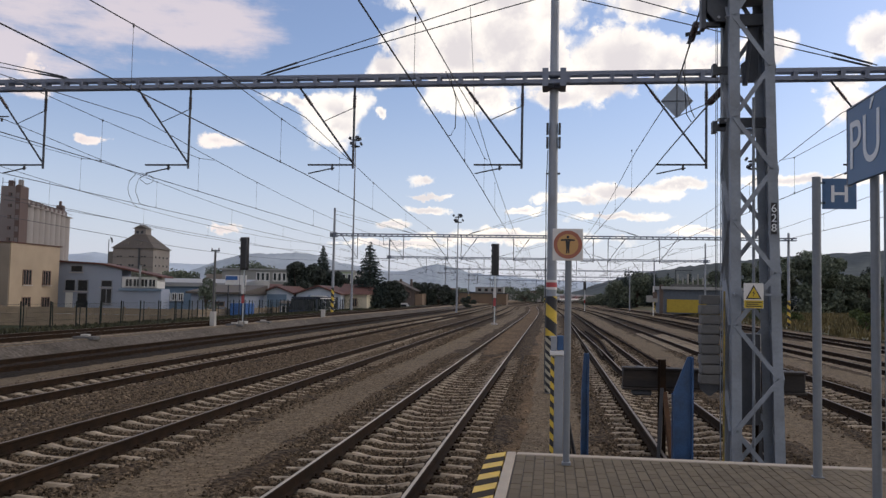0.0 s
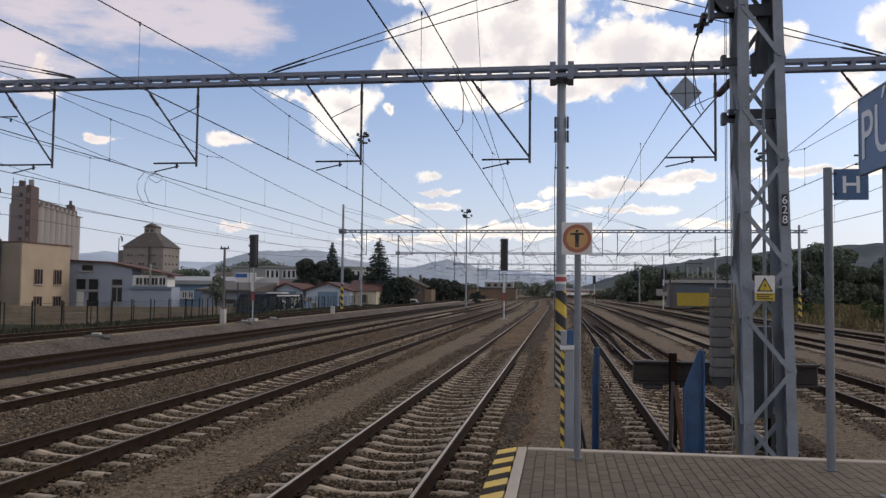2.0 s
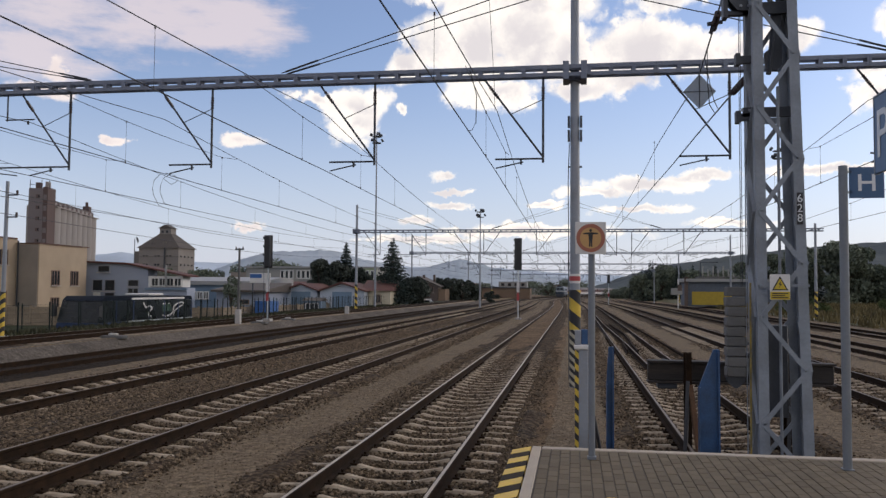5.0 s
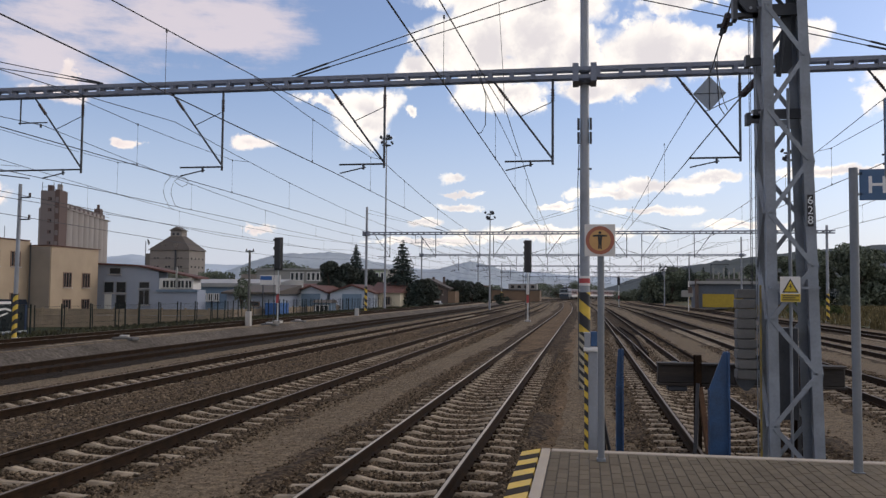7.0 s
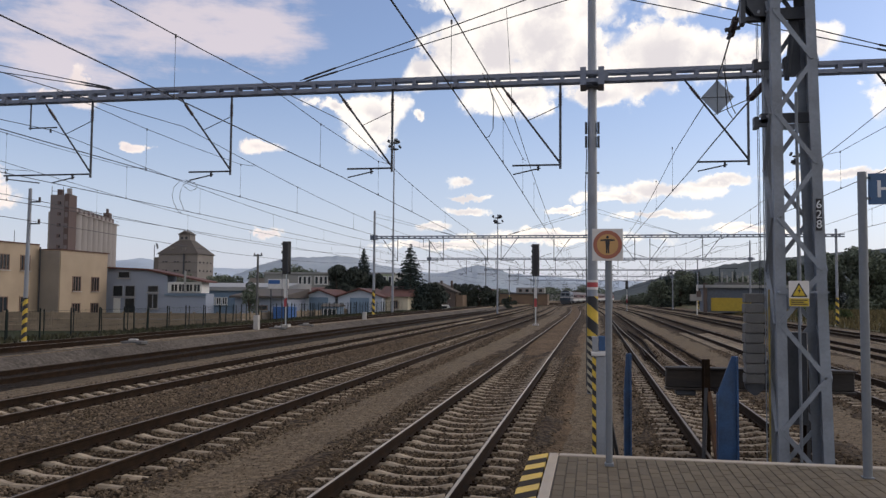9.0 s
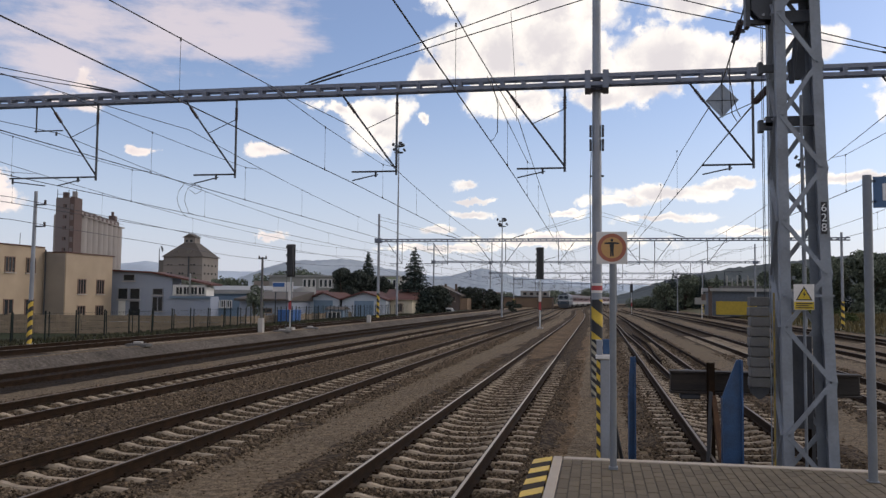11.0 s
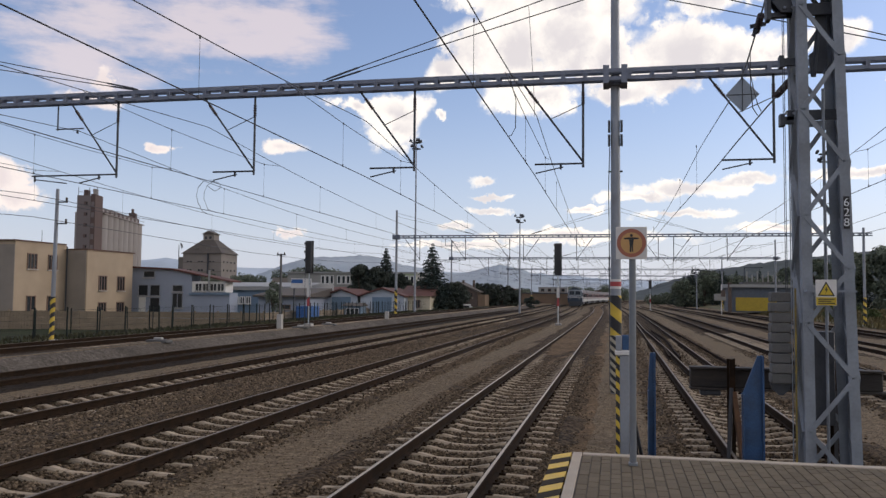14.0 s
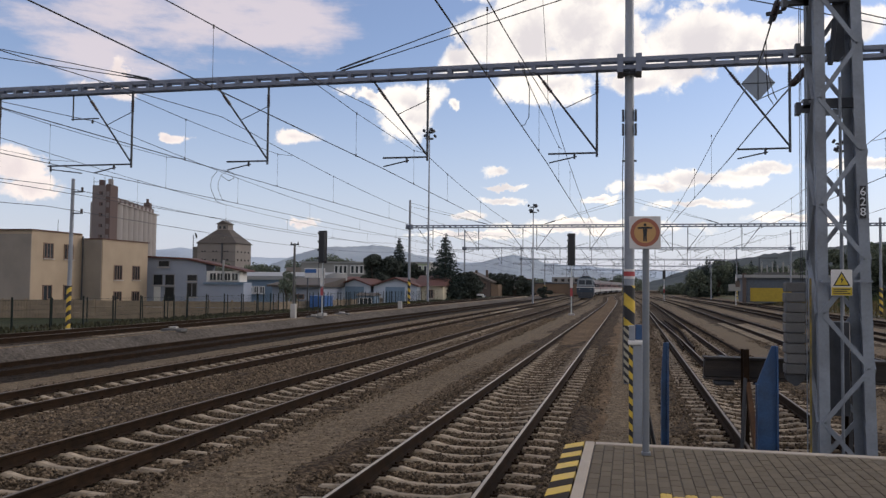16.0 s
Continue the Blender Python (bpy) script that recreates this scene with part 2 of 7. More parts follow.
def thing(name, label, category, m=None, group="", kind=""):
    ob = new(name)
    ob.empty_display_size = 0.3
    if m is not None:
        ob.matrix_basis = m
    return tagged(ob, label, category, group, kind)


# ---- materials ----
def mat(name, base, rough=0.7, metal=0.0, vary=0.25, scale=3.0, fine=40.0, bump=0.15, tint=None, tint_amount=0.0, random_amount=0.0, stretch=None, spec=0.4):
    """A surface with broad stains and fine grain; tint mixes in a second colour in patches; random_amount varies piece by piece."""
    m = bpy.data.materials.new(name)
    m.use_nodes = True
    N, L = m.node_tree.nodes, m.node_tree.links
    b = N["Principled BSDF"]
    co = N.new("ShaderNodeTexCoord").outputs["Object"]
    if stretch:
        mp = N.new("ShaderNodeMapping")
        mp.inputs["Scale"].default_value = stretch
        L.new(co, mp.inputs["Vector"])
        co = mp.outputs[0]

    def noi(s, det):
        n = N.new("ShaderNodeTexNoise")
        n.inputs["Scale"].default_value, n.inputs["Detail"].default_value = s, det
        L.new(co, n.inputs["Vector"])
        return n.outputs["Fac"]

    broad, grain = noi(scale, 4), noi(fine, 3)
    mixv = N.new("ShaderNodeMath")
    mixv.operation = "MULTIPLY_ADD"
    L.new(grain, mixv.inputs[0])
    mixv.inputs[1].default_value = 0.6
    L.new(broad, mixv.inputs[2])
    rng = N.new("ShaderNodeMapRange")
    L.new(mixv.outputs[0], rng.inputs["Value"])
    rng.inputs["From Min"].default_value, rng.inputs["From Max"].default_value = 0.45, 1.15
    rng.inputs["To Min"].default_value, rng.inputs["To Max"].default_value = 1 - vary, 1 + vary
    value = rng.outputs[0]
    if random_amount:
        info = N.new("ShaderNodeObjectInfo")
        r = N.new("ShaderNodeMath")
        r.operation = "MULTIPLY_ADD"
        L.new(info.outputs["Random"], r.inputs[0])
        r.inputs[1].default_value, r.inputs[2].default_value = 2 * random_amount, 1 - random_amount
        mul = N.new("ShaderNodeMath")
        mul.operation = "MULTIPLY"
        L.new(value, mul.inputs[0])
        L.new(r.outputs[0], mul.inputs[1])
        value = mul.outputs[0]
    col = N.new("ShaderNodeRGB")
    col.outputs[0].default_value = (*base, 1)
    colour = col.outputs[0]
    if tint:
        tr = N.new("ShaderNodeMapRange")
        L.new(noi(scale * 0.7, 6), tr.inputs["Value"])
        tr.inputs["From Min"].default_value, tr.inputs["From Max"].default_value = 0.42, 0.68
        tr.inputs["To Max"].default_value = tint_amount
        mx = N.new("ShaderNodeMix")
        mx.data_type = "RGBA"
        L.new(tr.outputs[0], mx.inputs["Factor"])
        L.new(colour, mx.inputs["A"])
        mx.inputs["B"].default_value = (*tint, 1)
        colour = mx.outputs["Result"]
    vm = N.new("ShaderNodeVectorMath")
    vm.operation = "SCALE"
    L.new(colour, vm.inputs[0])
    L.new(value, vm.inputs["Scale"])
    L.new(vm.outputs[0], b.inputs["Base Color"])
    rr = N.new("ShaderNodeMapRange")
    L.new(broad, rr.inputs["Value"])
    rr.inputs["To Min"].default_value, rr.inputs["To Max"].default_value = max(0.03, rough - 0.15), min(1, rough + 0.12)
    L.new(rr.outputs[0], b.inputs["Roughness"])
    b.inputs["Metallic"].default_value = metal
    b.inputs["Specular IOR Level"].default_value = spec
    if bump:
        bp = N.new("ShaderNodeBump")
        bp.inputs["Strength"].default_value, bp.inputs["Distance"].default_value = bump, 0.02
        L.new(mixv.outputs[0], bp.inputs["Height"])
        L.new(bp.outputs[0], b.inputs["Normal"])
    return m


def stony(name, dark, light, size, bump=0.8, rough=0.9, tint=None, tint_amount=0.0):
    """Loose stones: cells of two greys with raised middles and broad stains."""
    m = mat(name, (0, 0, 0), rough, bump=0, spec=0.08)
    N, L = m.node_tree.nodes, m.node_tree.links
    b = N["Principled BSDF"]
    co = N.new("ShaderNodeTexCoord").outputs["Object"]
    vo = N.new("ShaderNodeTexVoronoi")
    vo.inputs["Scale"].default_value = 1 / size
    L.new(co, vo.inputs["Vector"])
    cell = N.new("ShaderNodeSeparateColor")
    L.new(vo.outputs["Color"], cell.inputs[0])
    mx = N.new("ShaderNodeMix")
    mx.data_type = "RGBA"
    L.new(cell.outputs[0], mx.inputs["Factor"])
    mx.inputs["A"].default_value, mx.inputs["B"].default_value = (*dark, 1), (*light, 1)
    n = N.new("ShaderNodeTexNoise")
    n.inputs["Scale"].default_value, n.inputs["Detail"].default_value = 0.6, 6
    L.new(co, n.inputs["Vector"])
    rg = N.new("ShaderNodeMapRange")
    L.new(n.outputs["Fac"], rg.inputs["Value"])
    rg.inputs["From Min"].default_value, rg.inputs["From Max"].default_value = 0.3, 0.7
    rg.inputs["To Min"].default_value, rg.inputs["To Max"].default_value = 0.75, 1.25
    colour = mx.outputs["Result"]
    if tint:
        t2 = N.new("ShaderNodeMix")
        t2.data_type = "RGBA"
        tr = N.new("ShaderNodeMapRange")
        L.new(n.outputs["Fac"], tr.inputs["Value"])
        tr.inputs["From Min"].default_value, tr.inputs["From Max"].default_value = 0.45, 0.65
        tr.inputs["To Max"].default_value = tint_amount
        L.new(tr.outputs[0], t2.inputs["Factor"])
        L.new(colour, t2.inputs["A"])
        t2.inputs["B"].default_value = (*tint, 1)
        colour = t2.outputs["Result"]
    cl = N.new("ShaderNodeTexNoise")
    cl.inputs["Scale"].default_value, cl.inputs["Detail"].default_value, cl.inputs["Roughness"].default_value = 7.0, 9.0, 0.75
    L.new(co, cl.inputs["Vector"])
    cr = N.new("ShaderNodeMapRange")
    L.new(cl.outputs["Fac"], cr.inputs["Value"])
    cr.inputs["From Min"].default_value, cr.inputs["From Max"].default_value = 0.34, 0.66
    cr.inputs["To Min"].default_value, cr.inputs["To Max"].default_value = 0.45, 1.55
    both = N.new("ShaderNodeMath")
    both.operation = "MULTIPLY"
    L.new(rg.outputs[0], both.inputs[0])
    L.new(cr.outputs[0], both.inputs[1])
    vm = N.new("ShaderNodeVectorMath")
    vm.operation = "SCALE"
    L.new(colour, vm.inputs[0])
    L.new(both.outputs[0], vm.inputs["Scale"])
    L.new(vm.outputs[0], b.inputs["Base Color"])
    bp = N.new("ShaderNodeBump")
    bp.invert = True
    bp.inputs["Strength"].default_value, bp.inputs["Distance"].default_value = bump, size * 0.5
    L.new(vo.outputs["Distance"], bp.inputs["Height"])
    L.new(bp.outputs[0], b.inputs["Normal"])
    return m


def glass(name, base, rough=0.06):
    m = mat(name, base, rough, vary=0.1, bump=0.0, spec=0.5)
    return m


SAND = stony("trodden_gravel", (0.082, 0.061, 0.038), (0.212, 0.163, 0.108), 0.022, bump=0.8, tint=(0.088, 0.064, 0.040), tint_amount=0.5)
TRACKBED = stony("dark_trackbed", (0.014, 0.010, 0.006), (0.120, 0.086, 0.054), 0.06, bump=1.0, tint=(0.026, 0.014, 0.006), tint_amount=0.5)
BALLAST = stony("track_ballast", (0.012, 0.008, 0.005), (0.125, 0.090, 0.056), 0.055, bump=1.0, tint=(0.045, 0.025, 0.011), tint_amount=0.5)
DIRT = stony("brown_dirt", (0.075, 0.049, 0.027), (0.165, 0.112, 0.064), 0.025, bump=0.4)
STONE = mat("ballast_stone", (0.110, 0.082, 0.055), 0.95, vary=0.35, scale=9, fine=50, bump=0.3, spec=0.1)
SLEEPER = mat("sleeper_concrete", (0.36, 0.295, 0.215), 0.9, vary=0.35, scale=5, fine=60, tint=(0.14, 0.10, 0.066), tint_amount=0.5, random_amount=0.16, spec=0.15)
RUST = mat("rusty_rail", (0.021, 0.0135, 0.0085), 0.9, metal=0.0, vary=0.4, scale=6, fine=50, tint=(0.040, 0.022, 0.012), tint_amount=0.5, spec=0.08)
POLISHED = mat("polished_rail_head", (0.42, 0.35, 0.27), 0.5, metal=0.5, vary=0.15, scale=2, fine=30, bump=0.03)
DULL_HEAD = mat("dull_rail_head", (0.17, 0.135, 0.10), 0.55, metal=0.5, vary=0.25, scale=2, fine=30, bump=0.05)
GALV = mat("grey_painted_steel", (0.25, 0.268, 0.30), 0.5, metal=0.35, vary=0.16, scale=2.5, fine=30, bump=0.06, tint=(0.20, 0.19, 0.19), tint_amount=0.4)
BEAMCOL = mat("weathered_grey_steel", (0.17, 0.19, 0.24), 0.6, metal=0.2, vary=0.18, scale=2, fine=25, bump=0.05)
DARKSTEEL = mat("dark_steel", (0.055, 0.06, 0.07), 0.55, metal=0.4, vary=0.25, scale=5, fine=30)
WIRE = mat("weathered_copper_wire", (0.05, 0.05, 0.055), 0.5, metal=0.6, vary=0.1, bump=0)
INSUL = mat("brown_porcelain", (0.05, 0.035, 0.035), 0.25, vary=0.2, bump=0)
CONCRETE = mat("pale_concrete", (0.42, 0.40, 0.37), 0.85, vary=0.2, scale=1.5, fine=45, tint=(0.24, 0.22, 0.20), tint_amount=0.5)
PAVER = mat("grey_paver", (0.128, 0.103, 0.071), 0.9, vary=0.25, scale=3, fine=70, random_amount=0.13, spec=0.2, tint=(0.10, 0.082, 0.058), tint_amount=0.4)
JOINT = mat("paver_joint", (0.055, 0.048, 0.042), 0.95, vary=0.3, scale=5, fine=60)
KERB = mat("pale_kerb_stone", (0.38, 0.32, 0.25), 0.8, vary=0.15, scale=3, fine=60, tint=(0.3, 0.28, 0.25), tint_amount=0.4)
YELLOW = mat("yellow_paint", (0.56, 0.37, 0.04), 0.55, vary=0.18, scale=4, fine=50, tint=(0.35, 0.25, 0.07), tint_amount=0.45)
BLACK = mat("black_paint", (0.025, 0.025, 0.027), 0.55, vary=0.3, scale=4, fine=50)
EDGE_BLACK = mat("dusty_black_paint", (0.030, 0.024, 0.019), 0.85, vary=0.35, scale=4, fine=50, spec=0.1, tint=(0.05, 0.04, 0.03), tint_amount=0.5)
WHITE = mat("white_paint", (0.60, 0.58, 0.56), 0.5, vary=0.1, scale=3, fine=40, tint=(0.5, 0.48, 0.45), tint_amount=0.3)
RED = mat("red_paint", (0.36, 0.055, 0.06), 0.5, vary=0.12, bump=0.05)
ORANGE = mat("faded_orange_ring", (0.34, 0.12, 0.075), 0.5, vary=0.12, bump=0.03)
AMBER = mat("amber_sign_face", (0.50, 0.29, 0.11), 0.5, vary=0.1, bump=0.03)
SIGN_YELLOW = mat("sign_yellow", (0.50, 0.36, 0.03), 0.5, vary=0.12, bump=0.02)
BLUE = mat("blue_sign_enamel", (0.045, 0.105, 0.215), 0.4, vary=0.12, scale=2, bump=0.02)
BLUEPAINT = mat("worn_blue_paint", (0.028, 0.075, 0.17), 0.55, vary=0.3, scale=5, fine=40, tint=(0.03, 0.045, 0.07), tint_amount=0.6)
POST = mat("galvanised_sign_post", (0.165, 0.18, 0.20), 0.5, metal=0.3, vary=0.15, scale=3, fine=30, bump=0.04)
LETTER = mat("white_lettering", (0.62, 0.64, 0.66), 0.5, vary=0.06, bump=0)


def hazard(name, period, slant, base=(0.55, 0.38, 0.05)):
    """Bright and black bands, slanting across the post or edge."""
    m = mat(name, base, 0.55, vary=0.2, scale=4, fine=50)
    N, L = m.node_tree.nodes, m.node_tree.links
    b = N["Principled BSDF"]
    src = b.inputs["Base Color"].links[0].from_socket
    sep = N.new("ShaderNodeSeparateXYZ")
    L.new(N.new("ShaderNodeTexCoord").outputs["Object"], sep.inputs[0])
    k = N.new("ShaderNodeMath")
    k.operation = "MULTIPLY_ADD"
    L.new(sep.outputs[0], k.inputs[0])
    k.inputs[1].default_value = slant
    L.new(sep.outputs[2], k.inputs[2])
    d = N.new("ShaderNodeMath")
    d.operation = "DIVIDE"
    L.new(k.outputs[0], d.inputs[0])
    d.inputs[1].default_value = period
    fr = N.new("ShaderNodeMath")
    fr.operation = "FRACT"
    L.new(d.outputs[0], fr.inputs[0])
    gt = N.new("ShaderNodeMath")
    gt.operation = "GREATER_THAN"
    L.new(fr.outputs[0], gt.inputs[0])
    gt.inputs[1].default_value = 0.5
    mx = N.new("ShaderNodeMix")
    mx.data_type = "RGBA"
    L.new(gt.outputs[0], mx.inputs["Factor"])
    L.new(src, mx.inputs["A"])
    mx.inputs["B"].default_value = (0.022, 0.022, 0.025, 1)
    L.new(mx.outputs["Result"], b.inputs["Base Color"])
    return m


HAZARD = hazard("hazard_bands", 0.62, 0.8)
HAZARD_MID = hazard("hazard_narrow_bands", 0.2, 0.9, (0.40, 0.36, 0.27))
HAZARD_POLE = hazard("hazard_pole_bands", 0.36, -0.9)
HAZARD_FINE = hazard("hazard_edge", 0.16, 1.0)
GRASS = mat("dry_grass", (0.07, 0.07, 0.028), 0.95, vary=0.4, scale=0.35, fine=18, bump=0.5, tint=(0.15, 0.115, 0.052), tint_amount=0.6)
LUSH = mat("verge_grass", (0.026, 0.033, 0.015), 0.95, vary=0.4, scale=0.5, fine=18, bump=0.5, spec=0.1, tint=(0.055, 0.047, 0.026), tint_amount=0.5)
ASPHALT = mat("asphalt", (0.06, 0.06, 0.06), 0.85, vary=0.2, scale=0.5, fine=40)

OILY = stony("oily_ballast", (0.008, 0.006, 0.004), (0.038, 0.027, 0.018), 0.05, bump=1.0)

# Colour darkened and greyed to offset the warm sun on the shoulder's slope.
TONED_GRAVEL = stony("gravel_toned_against_sun", (0.062, 0.053, 0.044), (0.125, 0.107, 0.089), 0.025, bump=0.5)

# ---- ground ----
BENCH = 0.47          # raised ground beside the outermost track
ROAD_Z = -1.1
TRACKS = {"near": -2.36, "second": -7.05, "third": -11.4, "fourth": -15.9, "siding": 2.40, "sixth": 7.15, "seventh": 12.1, "eighth": 16.9}
FENCE_TRACK = -19.4


def bend(y):
    """The tracks swing slightly left and then to the right far out."""
    return -1.9 * math.exp(-((y - 205.0) / 55.0) ** 2) * min(1.0, max(0.0, (y - 90) / 20)) + max(0.0, y - 250.0) ** 2 / 1900.0


def ground_height(x, y):
    if x < -25.2:
        z = ROAD_Z
    elif x < -23.3:
        z = ROAD_Z + (BENCH - ROAD_Z) * (x + 25.2) / 1.9
    elif x < -17.7:
        z = BENCH
    elif x < -17.2:
        z = BENCH * (-17.2 - x) / 0.5
    elif x > 21.0:
        z = min(0.5, (x - 21) * 0.1)
    else:
        z = 0.0
    for c in TRACKS.values():
        if abs(x - c) < 1.42 and y < 110:
            z -= 0.17
    if abs(x - FENCE_TRACK) < 1.42:
        z -= 0.075
    return z


def sheet(xs, ys, height, curved=False):
    s = Shape()
    s.v = [(x + (bend(y) if curved else 0), y, height(x, y)) for y in ys for x in xs]
    n = len(xs)
    s.f = [(j * n + i, j * n + i + 1, (j + 1) * n + i + 1, (j + 1) * n + i) for j in range(len(ys) - 1) for i in range(n - 1)]
    return s


def build_ground():
    xs = [-4000, -1500, -600, -300, -150, -80, -50, -35, -29.6, -25.2, -23.3, -22, -17.7, -17.2, 21.0, 23, 26, 40, 80, 200, 600, 1500, 4000]
    for c in (*TRACKS.values(), FENCE_TRACK):
        xs += [c - 1.55, c - 1.41, c + 1.41, c + 1.55]
    ys = [-300, -80, -20, 0, 20, 60, 109, 112, 250, 400, 900, 2000, 4500]
    tagged(part("ground", sheet(sorted(xs), ys, ground_height), SAND), "grey-brown trodden gravel between the station tracks", "ground", kind="structure")
    # beds of stone under the tracks, uneven
    rnd = random.Random(4)
    for key, c in TRACKS.items():
        ys2 = [-20 + 1.2 * i for i in range(18)] + [2 + 0.31 * i for i in range(130)] + [43 + 1.5 * i for i in range(30)] + [90 + 10 * i for i in range(17)]
        xs2 = [c + k for k in (-2.05, -1.9, -1.75, -1.6, -1.45, -1.3, -1.1, -0.95, -0.83, -0.6, -0.3, 0, 0.3, 0.6, 0.83, 0.95, 1.1, 1.3, 1.45, 1.6, 1.75, 1.9, 2.05)]

        def bed(x, y):
            e = abs(x - c)
            buried = min(0.06, max(0.0, (y - 25) * 0.005)) if key == "near" else 0.0
            if key == "fourth":
                return (0.035 if e < 1.5 else 0.03 - (e - 1.5) * 0.2) + rnd.uniform(-0.02, 0.015)
            if e > 2.0:
                return -0.1
            if e > 1.35:
                return 0.035 - (e - 1.35) * 0.13 + 0.09 * noise.noise(Vector((x * 1.7, y * 0.9, c)))
            if e > 0.7:
                return -0.035 + rnd.uniform(-0.014, 0.014) + (0.02 if e > 1.2 else 0.0) + buried
            return -0.085 + 0.06 * min(e, 0.6) + rnd.uniform(-0.012, 0.012) + buried
        tagged(part("ballast_bed", sheet(xs2, ys2, bed, True), OILY if key == "fourth" else TRACKBED), "dark crushed-stone ballast bed under the rails", "ballast", kind="stuff")
    ys3 = [0 + 1.5 * i for i in range(80)]
    xs3 = [FENCE_TRACK + k for k in (-1.75, -1.45, -0.7, 0, 0.7, 1.45, 1.75)]
    tagged(part("ballast_bed", sheet(xs3, ys3, lambda x, y: BENCH - 0.06 + rnd.uniform(-0.012, 0.012) - (0.08 if abs(x - FENCE_TRACK) > 1.7 else 0)), BALLAST), "dark crushed-stone ballast bed under the rails", "ballast", kind="stuff")
    # broad ballast field between the second and third track
    ys4 = [-10 + 1.2 * i for i in range(90)]
    xs4 = [-10.3, -10.0, -9.6, -9.2, -8.8, -8.5, -8.2]
    tagged(part("ballast_field", sheet(xs4, ys4, lambda x, y: 0.02 + rnd.uniform(-0.015, 0.015) - (0.07 if x in (-10.3, -8.2) else 0)), BALLAST), "field of coarse dark ballast between two tracks", "ballast", kind="stuff")
    # brown earth that covers the sleepers farther along the near track
    ys5 = [27 + 1.0 * i for i in range(224)]
    xs5 = [TRACKS["near"] + k for k in (-0.69, -0.4, 0, 0.4, 0.69)]
    tagged(part("earth_fill", sheet(xs5, ys5, lambda x, y: min(0.055, (y - 27.0) * 0.009 - 0.09) + 0.04 * noise.noise(Vector((x * 2.3, y * 0.5, 7.0))) * (y < 42), True), DIRT), "brown earth filling the track between the rails", "earth", kind="stuff")
    ys6 = [-2 + 1.0 * i for i in range(60)]
    tagged(part("earth_strip", sheet([-1.0, -0.8, -0.55, -0.3], ys6, lambda x, y: 0.012 + rnd.uniform(-0.01, 0.012) - (0.03 if x in (-1.0, -0.3) else 0)), DIRT), "brown earth strip beside the near rail", "earth", kind="stuff")
    def shoulder(x, y):
        f = min(1.0, max(0.0, (-16.7 - x) / 1.15))
        if x < -17.95:
            return BENCH - 0.12
        return BENCH * (f * f * (3 - 2 * f)) + 0.012 + rnd.uniform(-0.006, 0.006)
    tagged(part("gravel_shoulder", sheet([-18.0, -17.93, -17.8, -17.6, -17.4, -17.2, -17.0, -16.85, -16.72], [0 + 1.5 * i for i in range(120)], shoulder), TONED_GRAVEL), "grey gravel shoulder between two tracks, darkened against the sun", "gravel", kind="stuff")
    tagged(part("road", Shape().box(-29.6, -25.4, -200, 700, ROAD_Z - 0.2, ROAD_Z + 0.02), ASPHALT), "grey asphalt service road below the railway bench", "road", kind="structure")
    tagged(part("grass_verge", sheet([-25.3, -24.4, -23.2, -22.4, -21.6], [-40 + 2 * i for i in range(130)], lambda x, y: ground_height(x, y) + 0.03 + rnd.uniform(0, 0.06)), LUSH), "rough green grass beside the fence", "grass", kind="stuff")
    tagged(part("yard_grass", sheet([-120, -80, -50, -40, -29.7], [-40 + 12 * i for i in range(30)], lambda x, y: ROAD_Z + 0.01 + rnd.uniform(0, 0.03)), LUSH), "green yard grass in front of the buildings", "grass", kind="stuff")
    tagged(part("meadow", sheet([20.5, 22, 25, 30, 45, 80, 160], [-40 + 6 * i for i in range(80)], lambda x, y: ground_height(x, y) + 0.02 + rnd.uniform(0, 0.12)), GRASS), "yellowed dry grass beyond the outer tracks", "grass", kind="stuff")


build_ground()


def vary_islands(m, low, high):
    N, L = m.node_tree.nodes, m.node_tree.links
    b = N["Principled BSDF"]
    src = b.inputs["Base Color"].links[0].from_socket
    g = N.new("ShaderNodeNewGeometry")
    r = N.new("ShaderNodeMapRange")
    L.new(g.outputs["Random Per Island"], r.inputs["Value"])
    r.inputs["To Min"].default_value, r.inputs["To Max"].default_value = low, high
    v = N.new("ShaderNodeVectorMath")
    v.operation = "SCALE"
    L.new(src, v.inputs[0])
    L.new(r.outputs[0], v.inputs["Scale"])
    L.new(v.outputs[0], b.inputs["Base Color"])


vary_islands(STONE, 0.3, 1.9)


